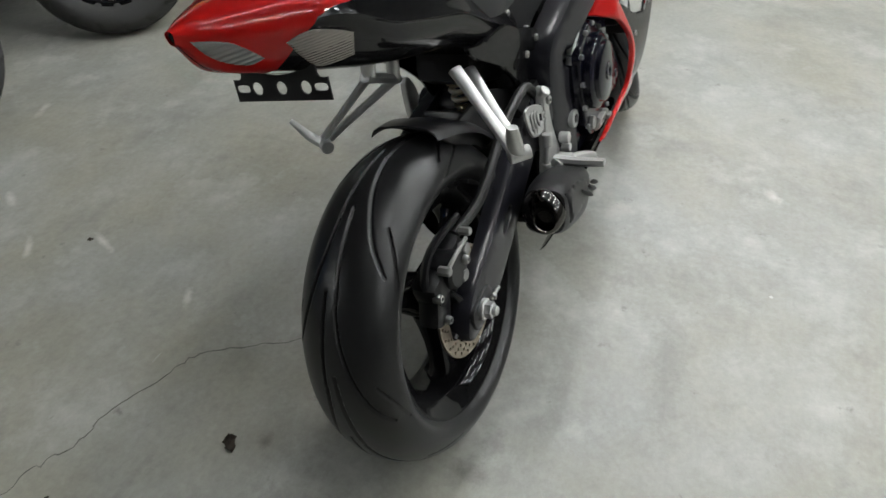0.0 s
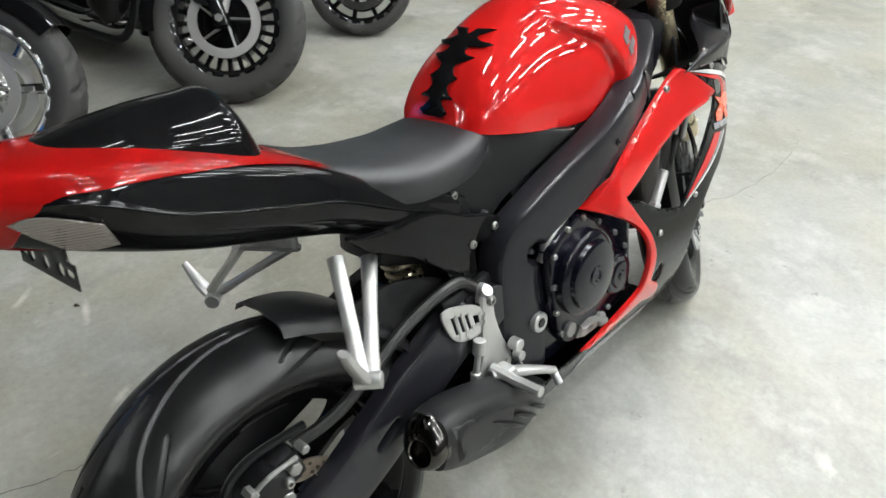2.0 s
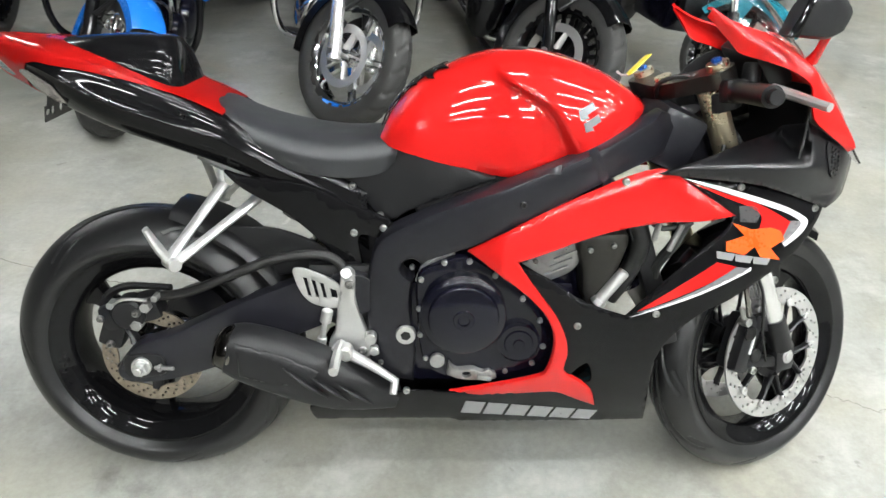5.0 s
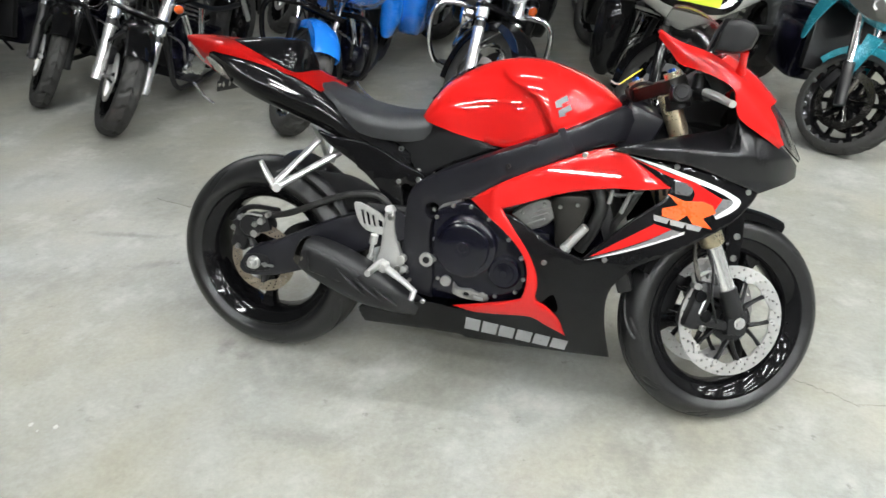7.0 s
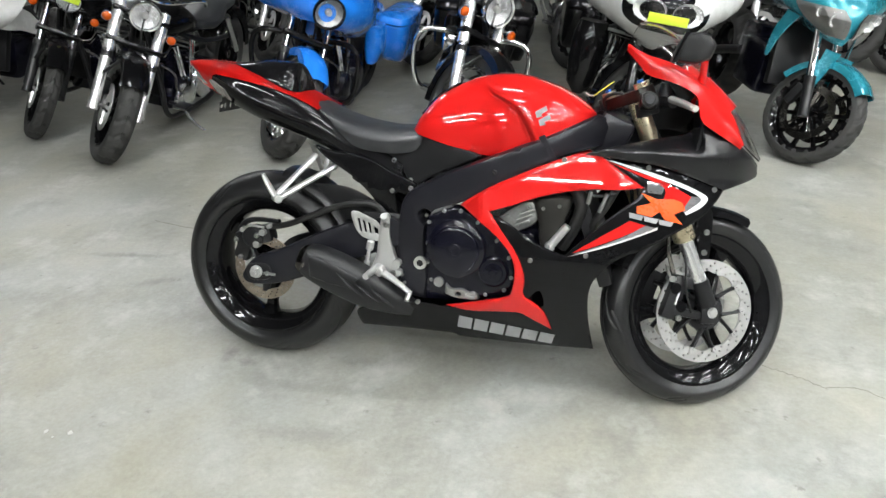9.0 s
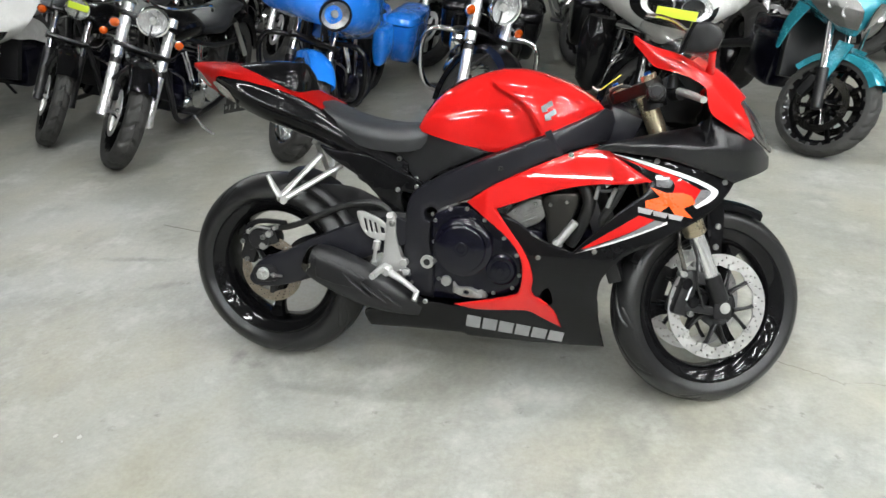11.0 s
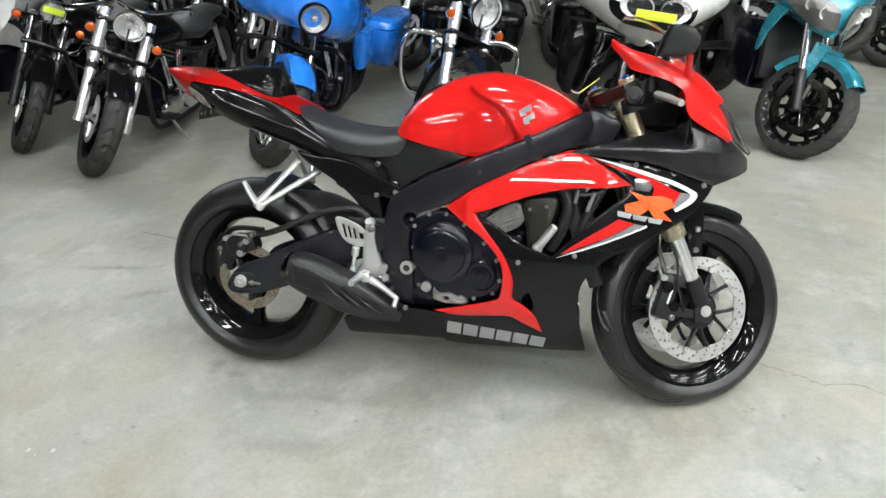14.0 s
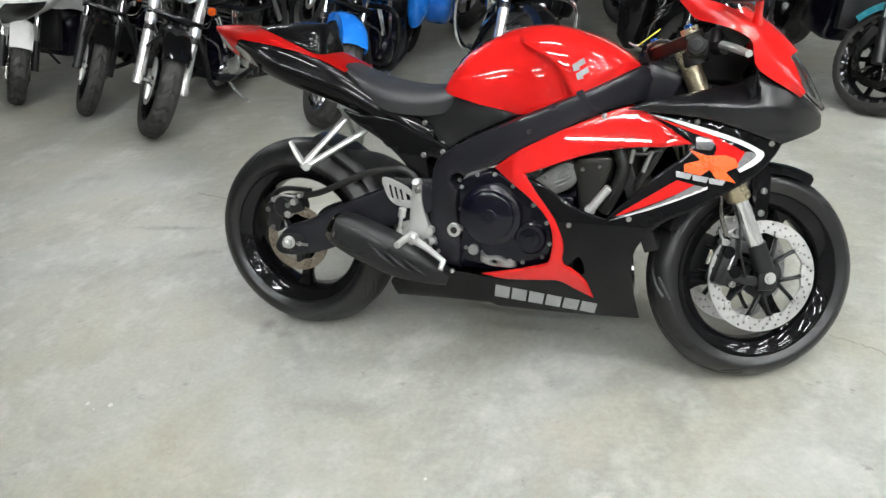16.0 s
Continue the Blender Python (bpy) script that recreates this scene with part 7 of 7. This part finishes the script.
    if shark:
        bm = bmesh.new()
        cx, cz = top.x + 0.02, 0.86
        rows = []
        for z, w, fx in ((-0.20, 0.10, 0.26), (-0.14, 0.30, 0.34), (-0.05, 0.42, 0.42), (0.06, 0.46, 0.42), (0.18, 0.44, 0.32), (0.32, 0.36, 0.18)):
            rows.append([(cx + fx - 0.42 * (abs(q) ** 1.9), q * w, cz + z + 0.05 * q * q) for q in (-1, -0.8, -0.5, -0.2, 0.2, 0.5, 0.8, 1)])
        shell(bm, rows, 36, 0.008)
        fair = part("fairing", bm, shark, bike)
        bm = bmesh.new()
        rows = [[(cx + fx + 0.006 - 0.42 * (abs(y / 0.44) ** 1.9), y, cz + z) for y in (-w, -w / 2, 0, w / 2, w)] for z, fx, w in ((-0.085, 0.408, 0.10), (-0.072, 0.413, 0.155), (-0.035, 0.426, 0.205), (0.02, 0.430, 0.218), (0.07, 0.413, 0.195), (0.095, 0.400, 0.14))]
        shell(bm, rows, 20, 0.01)
        part("lamp_recess", bm, BLACK_GLOSS, fair)
        for s in (-1, 1):
            bm = bmesh.new()
            base = Matrix.Translation((cx + 0.425, s * 0.095, cz + 0.012)) @ Vector((0, -1, 0)).rotation_difference(Vector((1, s * 0.25, 0))).to_matrix().to_4x4() @ Matrix.Diagonal((1.15, 1, 0.80, 1))
            lathe(bm, [(0.001, 0.03), (0.04, 0.02), (0.07, -0.004), (0.074, -0.01)], 14, m=base)
            part("reflector", bm, LAMP_BOWL, fair, sharp=10)
            bm = bmesh.new()
            lathe(bm, [(0.001, -0.03), (0.045, -0.024), (0.072, -0.010), (0.072, -0.006), (0.045, -0.019), (0.001, -0.025)], 28, m=base)
            ob = part("lens", bm, HEADLIGHT_GLASS, fair)
            ob.visible_shadow = False
        bm = bmesh.new()
        box(bm, (0.003, 0.20, 0.045), Matrix.Translation((cx + 0.462, 0.0, cz - 0.018)), 0.001)
        part("yellow_tape", bm, YELLOW_TAPE, fair, "strip of yellow tape over the headlights")
        for s in (-1, 1):
            bm = bmesh.new()
            rings(bm, [[(-0.34 + rx * math.cos(t), s * 0.29 + ry * math.sin(t), z) for t in (2 * math.pi * k / 18 for k in range(18))] for z, rx, ry in ((0.28, 0.03, 0.03), (0.34, 0.08, 0.08), (0.48, 0.11, 0.10), (0.62, 0.10, 0.10), (0.70, 0.06, 0.08))])
            part("lower_fairing", bm, BLACK_GLOSS, bike)
    settle(bike, spot, turn, lean, S, R, half)
    return bike


def settle(bike, spot, turn, lean, S, R, half):
    """Stands a bike up so that its turned front tyre touches the floor at the spot."""
    M0 = pose(0, 0, 0, 0, 0, turn - 90) @ pose(0, 0, 0, -lean, 0, 0)
    W = M0 @ S
    c, n = W @ Vector((0, 0, R)), (W.to_3x3() @ Vector((0, 1, 0))).normalized()
    down = Vector((0, 0, -1))
    down = (down - n * down.dot(n)).normalized()
    low = c + down * (R - half) + Vector((0, 0, -half))
    bike.matrix_basis = Matrix.Translation((spot[0] - low.x, spot[1] - low.y, -low.z)) @ M0


def sport_tourer(name, label, spot, turn, lean, steer_deg, paint, lamp_style="twin", group="parked motorcycles", rim_mat=BLACK_GLOSS, R=0.30):
    """A faired sport motorcycle seen from the front."""
    bike = thing(name, label, "motorcycle", group)
    half, rake, trail = 0.058, 24.0, 0.10
    d = Vector((-math.sin(radians(rake)), 0, math.cos(radians(rake))))
    P = Vector((trail, 0, 0))
    S = Matrix.Translation(P) @ Matrix.Rotation(radians(steer_deg), 4, d) @ Matrix.Translation(-P)
    ax = Vector((0, 0, R))
    on_fork = lambda z, y: ax + d * ((z - R) / d.z) + Vector((0, y, 0))
    road_wheel(bike, ax, R, half, 0.218, "ten", S, RUBBER_OLD, rim_mat, 0.068, 0.15, disc_mat=POLISHED_DARK)
    for s in (-1, 1):
        bm = bmesh.new()
        cyl(bm, on_fork(R - 0.03, s * 0.105), on_fork(R + 0.17, s * 0.105), 0.028, m=S)
        leg = part("fork_slider", bm, BLACK_SATIN, bike)
        bm = bmesh.new()
        cyl(bm, on_fork(R + 0.17, s * 0.105), on_fork(0.85, s * 0.105), 0.021, m=S)
        part("fork_tube", bm, CHROME, leg)
        bm = bmesh.new()
        box(bm, (0.05, 0.05, 0.12), S @ Matrix.Translation(ax + Vector((-0.11, s * 0.085, 0.06))) @ Matrix.Rotation(radians(15), 4, "Y"), 0.014)
        part("front_caliper", bm, BLACK_SATIN, bike)
    f = half + 0.014
    bm = bmesh.new()
    prof = [(R - 0.03, -f), (R + 0.006, -f), (R + 0.022, -f * 0.6), (R + 0.028, 0), (R + 0.022, f * 0.6), (R + 0.006, f), (R - 0.03, f), (R - 0.03, f - 0.004), (R + 0.002, f - 0.004), (R + 0.018, f * 0.57), (R + 0.024, 0), (R + 0.018, -f * 0.57), (R + 0.002, -f + 0.004), (R - 0.03, -f + 0.004)]
    lathe(bm, prof, 30, ax, -48, 110, closed=True, m=S)
    for s in (-1, 1):
        panel(bm, [(-0.095, 0.60, 1), (-0.005, 0.60, 1), (-0.022, 0.50), (-0.040, 0.385, 1), (-0.062, 0.375, 1), (-0.085, 0.47)], -0.085, 0.006, 0.002, 0.03, m=S @ Matrix.Diagonal((1, -s, 1, 1)))
    part("front_fender", bm, paint, bike)
    # nose
    cx, cz, broad = (-0.12, 0.81, 1.2) if lamp_style == "twin" else (-0.10, 0.735, 1.2)
    rows = []
    for z, w, fx in ((-0.16, 0.05, 0.14), (-0.09, 0.16, 0.17), (0.0, 0.25, 0.16), (0.10, 0.29, 0.08), (0.20, 0.28, -0.04), (0.30, 0.22, -0.16)):
        rows.append([(cx + fx - 0.30 * abs(q) ** 1.7, q * w * broad, cz + z + 0.03 * q * q) for q in (-1, -0.8, -0.5, -0.2, 0.2, 0.5, 0.8, 1)])
    bm = bmesh.new()
    shell(bm, rows, 30, 0.006)
    nose = part("nose_fairing", bm, paint, bike)
    for s in (-1, 1):
        surf = lambda y, z: cx + interp(z, [(-0.16, 0.14), (-0.09, 0.17), (0.0, 0.16), (0.10, 0.08), (0.2, -0.04)])[0] - 0.30 * (abs(y) / interp(z, [(-0.16, 0.05), (-0.09, 0.16), (0.0, 0.25), (0.10, 0.29), (0.2, 0.28)])[0]) ** 1.7
        rows = [[(surf(y, z) + 0.024, s * y * broad, cz + z) for y in ys] for z, ys in ((-0.125, (0.012, 0.03, 0.06)), (-0.085, (0.014, 0.07, 0.12)), (-0.03, (0.02, 0.10, 0.18)), (0.015, (0.05, 0.13, 0.205)))]
        bm = bmesh.new()
        shell(bm, rows, 14, 0.005)
        part("headlight_lens", bm, HEADLIGHT_GLASS, nose).visible_shadow = False
        bm = bmesh.new()
        shell(bm, [[(x - 0.0035, y, z) for x, y, z in r] for r in rows], 6, 0.0005, across=2)
        part("reflector", bm, BOLT if lamp_style == "twin" else BLACK_GLOSS, nose, sharp=5)
        if lamp_style == "twin":
            for y, z, r in ((0.075, -0.045, 0.030), (0.125, -0.018, 0.026)):
                at = Matrix.Translation((surf(y, z) + 0.0215, s * y * broad, cz + z)) @ Matrix.Rotation(radians(90 - s * 28), 4, "Z")
                bm = bmesh.new()
                lathe(bm, [(0.004, 0.012), (r * 0.5, 0.009), (r * 0.9, 0.0), (r, 0.001), (r * 0.9, 0.006), (r * 0.5, 0.014)], 14, m=at)
                part("lamp_bowl", bm, LAMP_BOWL, nose, sharp=8)
        # flank
        bm = bmesh.new()
        side = [(-0.14, 0.84), (-0.12, 0.74), (-0.25, 0.67), (-0.45, 0.63), (-0.64, 0.57), (-0.70, 0.62), (-0.58, 0.74), (-0.42, 0.81), (-0.30, 0.86)]
        panel(bm, side if lamp_style == "dark" else [(-0.14, 0.90), (-0.12, 0.83), (-0.20, 0.72), (-0.26, 0.60), (-0.29, 0.50), (-0.325, 0.52), (-0.315, 0.62), (-0.27, 0.74), (-0.25, 0.82), (-0.26, 0.90)], lambda x, z: -(0.235 - 0.5 * max(0, x + 0.30) - 0.2 * max(0, 0.5 - z)), 0.006, 0.004, 0.04, m=Matrix.Diagonal((1, -s, 1, 1)))
        part("side_fairing", bm, paint, bike)
    bm = bmesh.new()
    rows = [[(cx - 0.14 - 0.2 * q * q - k * 0.12, q * (0.20 - 0.03 * k), cz + 0.27 + 0.12 * k) for q in (-1, -0.5, 0, 0.5, 1)] for k in range(3)]
    shell(bm, rows, 14, 0.003)
    part("windscreen", bm, SCREEN, bike).visible_shadow = False
    bm = bmesh.new()
    box(bm, (0.06, 0.36, 0.36), pose(-0.34, 0, 0.52, 0, -15, 0), 0.01)
    part("radiator", bm, BLACK_SATIN, bike)
    bm = bmesh.new()
    box(bm, (0.40, 0.36, 0.30), pose(-0.62, 0, 0.40), 0.04)
    box(bm, (0.30, 0.24, 0.25), pose(-0.90, 0, 0.48), 0.04)
    part("engine", bm, ENGINE_BLACK, bike)
    bm = bmesh.new()
    loops = []
    for x, z, w, h in ((-0.42, 0.80, 0.08, 0.05), (-0.52, 0.83, 0.14, 0.09), (-0.68, 0.84, 0.15, 0.11), (-0.82, 0.80, 0.12, 0.09), (-0.92, 0.76, 0.07, 0.04)):
        loops.append([(x, w * math.sin(a), z + h * math.cos(a)) for a in (2 * math.pi * k / 20 for k in range(20))])
    rings(bm, loops)
    part("fuel_tank", bm, paint, bike)
    bm = bmesh.new()
    loops = []
    for x, z, w, h in ((-0.88, 0.76, 0.08, 0.03), (-1.05, 0.75, 0.13, 0.05), (-1.25, 0.80, 0.12, 0.05), (-1.50, 0.86, 0.08, 0.04), (-1.62, 0.90, 0.03, 0.02)):
        loops.append([(x, w * math.sin(a), z + h * math.cos(a)) for a in (2 * math.pi * k / 20 for k in range(20))])
    rings(bm, loops)
    part("seat", bm, VINYL, bike)
    road_wheel(bike, Vector((-1.42, 0, 0.31)), 0.31, 0.085, 0.216, "five", None, RUBBER_OLD, BLACK_GLOSS, name="rear_wheel")
    bm = bmesh.new()
    for s in (-1, 1):
        tube(bm, [(-0.90, s * 0.13, 0.42), (-1.15, s * 0.13, 0.37), (-1.42, s * 0.13, 0.31)], 0.03, 10, 3)
    part("swingarm", bm, BLACK_SATIN, bike)
    bm = bmesh.new()
    tube(bm, [(-0.60, 0.16, 0.24), (-0.56, 0.28, 0.14), (-0.52, 0.38, 0.075)], 0.012, 8, 3)
    part("side_stand", bm, BLACK_SATIN, bike)
    settle(bike, spot, turn, lean, S, R, half)
    return bike


def parked_row():
    cruiser("cruiser", "black cruiser with black forks and yellow tape on its headlight", (-2.76, 1.90), 8, 12, 39, R=0.335, half=0.050, bead=0.245, style="ten", rim_mat=BLACK_GLOSS, lower=BLACK_SATIN, upper=CHROME, fork_w=0.10, lamp_mat=BLACK_GLOSS, tape=True, lamp_r=0.072, fender="short", disc_r=0.14)
    black = cruiser("cruiser", "black cruiser with bright chrome forks and round chrome headlight", (-1.94, 1.56), 6, 13, 40, R=0.335, half=0.062, bead=0.245, style="five", rim_mat=BLACK_GLOSS, lower=CHROME, upper=CHROME, fork_w=0.13, lamp_r=0.088, fender="short", fork_shroud=CHROME, lamp_z=0.885)
    cruiser("touring_motorcycle", "bright blue touring motorcycle with fairing and saddlebags", (-0.91, 1.82), 3, 11, 40, paint=BLUE_PAINT, R=0.33, half=0.064, bead=0.235, style="slots", rim_mat=CHROME, lower=BLACK_GLOSS, upper=CHROME, fork_w=0.12, lamp_mat=BLACK_GLOSS, guard=BLACK_GLOSS, batwing=BLUE_PAINT, bags=BLUE_PAINT, fender="long", lens=CLEAR_LENS, lamp_r=0.09)
    cruiser("touring_motorcycle", "black touring motorcycle with chrome forks and chrome engine guard", (0.16, 1.93), 8, 11, 41, R=0.33, half=0.064, bead=0.235, style="five", rim_mat=CHROME, lower=CHROME, upper=CHROME, fork_w=0.125, guard=CHROME, fender="long", lamp_r=0.095, lamp_z=0.865, fork_shroud=CHROME, bags=BLACK_GLOSS)
    cruiser("touring_motorcycle", "white touring motorcycle with broad twin-headlight fairing", (1.13, 1.98), 8, 11, 40, paint=BLACK_GLOSS, R=0.33, half=0.066, bead=0.23, style="slots", rim_mat=BLACK_GLOSS, lower=BLACK_GLOSS, upper=CHROME, fork_w=0.125, guard=CHROME, fender="long", lamp_on=False, shark=WHITE_PAINT, disc_r=0.15, bags=BLACK_GLOSS)
    sport_tourer("sport_motorcycle", "teal metallic sport touring motorcycle with twin headlights", (2.08, 2.22), 12, 11, 36, TEAL_PAINT, R=0.275)
    sport_tourer("sport_motorcycle", "white sport motorcycle with dark headlights", (-3.56, 2.07), 12, 11, 36, WHITE_PAINT, "dark")
    sport_tourer("sport_motorcycle", "dark blue sport motorcycle in the further row", (3.15, 4.35), 15, 11, 30, NAVY_PAINT)
    sport_tourer("sport_motorcycle", "grey sport motorcycle at the end of the row", (-4.45, 2.5), 12, 11, 36, GREY_PAINT, "dark")
    # a second row of dark cruisers close behind
    base = black.matrix_basis
    for x, y, turn in ((-5.1, 4.5, 8), (-4.3, 4.3, 12), (-3.6, 4.25, 14), (-2.9, 4.35, 8), (-2.2, 4.2, 6), (-1.5, 4.3, 12), (-0.75, 4.25, 9), (-0.05, 4.3, 15), (0.65, 4.25, 10), (1.35, 4.3, 12), (2.05, 4.35, 9), (2.75, 4.6, 12)):
        spin = pose(x, y, 0, 0, 0, turn - 6) @ pose(1.94, -1.56, 0)
        ob = copy_thing(black, spin @ base)
        tagged(ob, "black cruiser standing in the dark second row", "motorcycle", "second row of motorcycles")


parked_row()
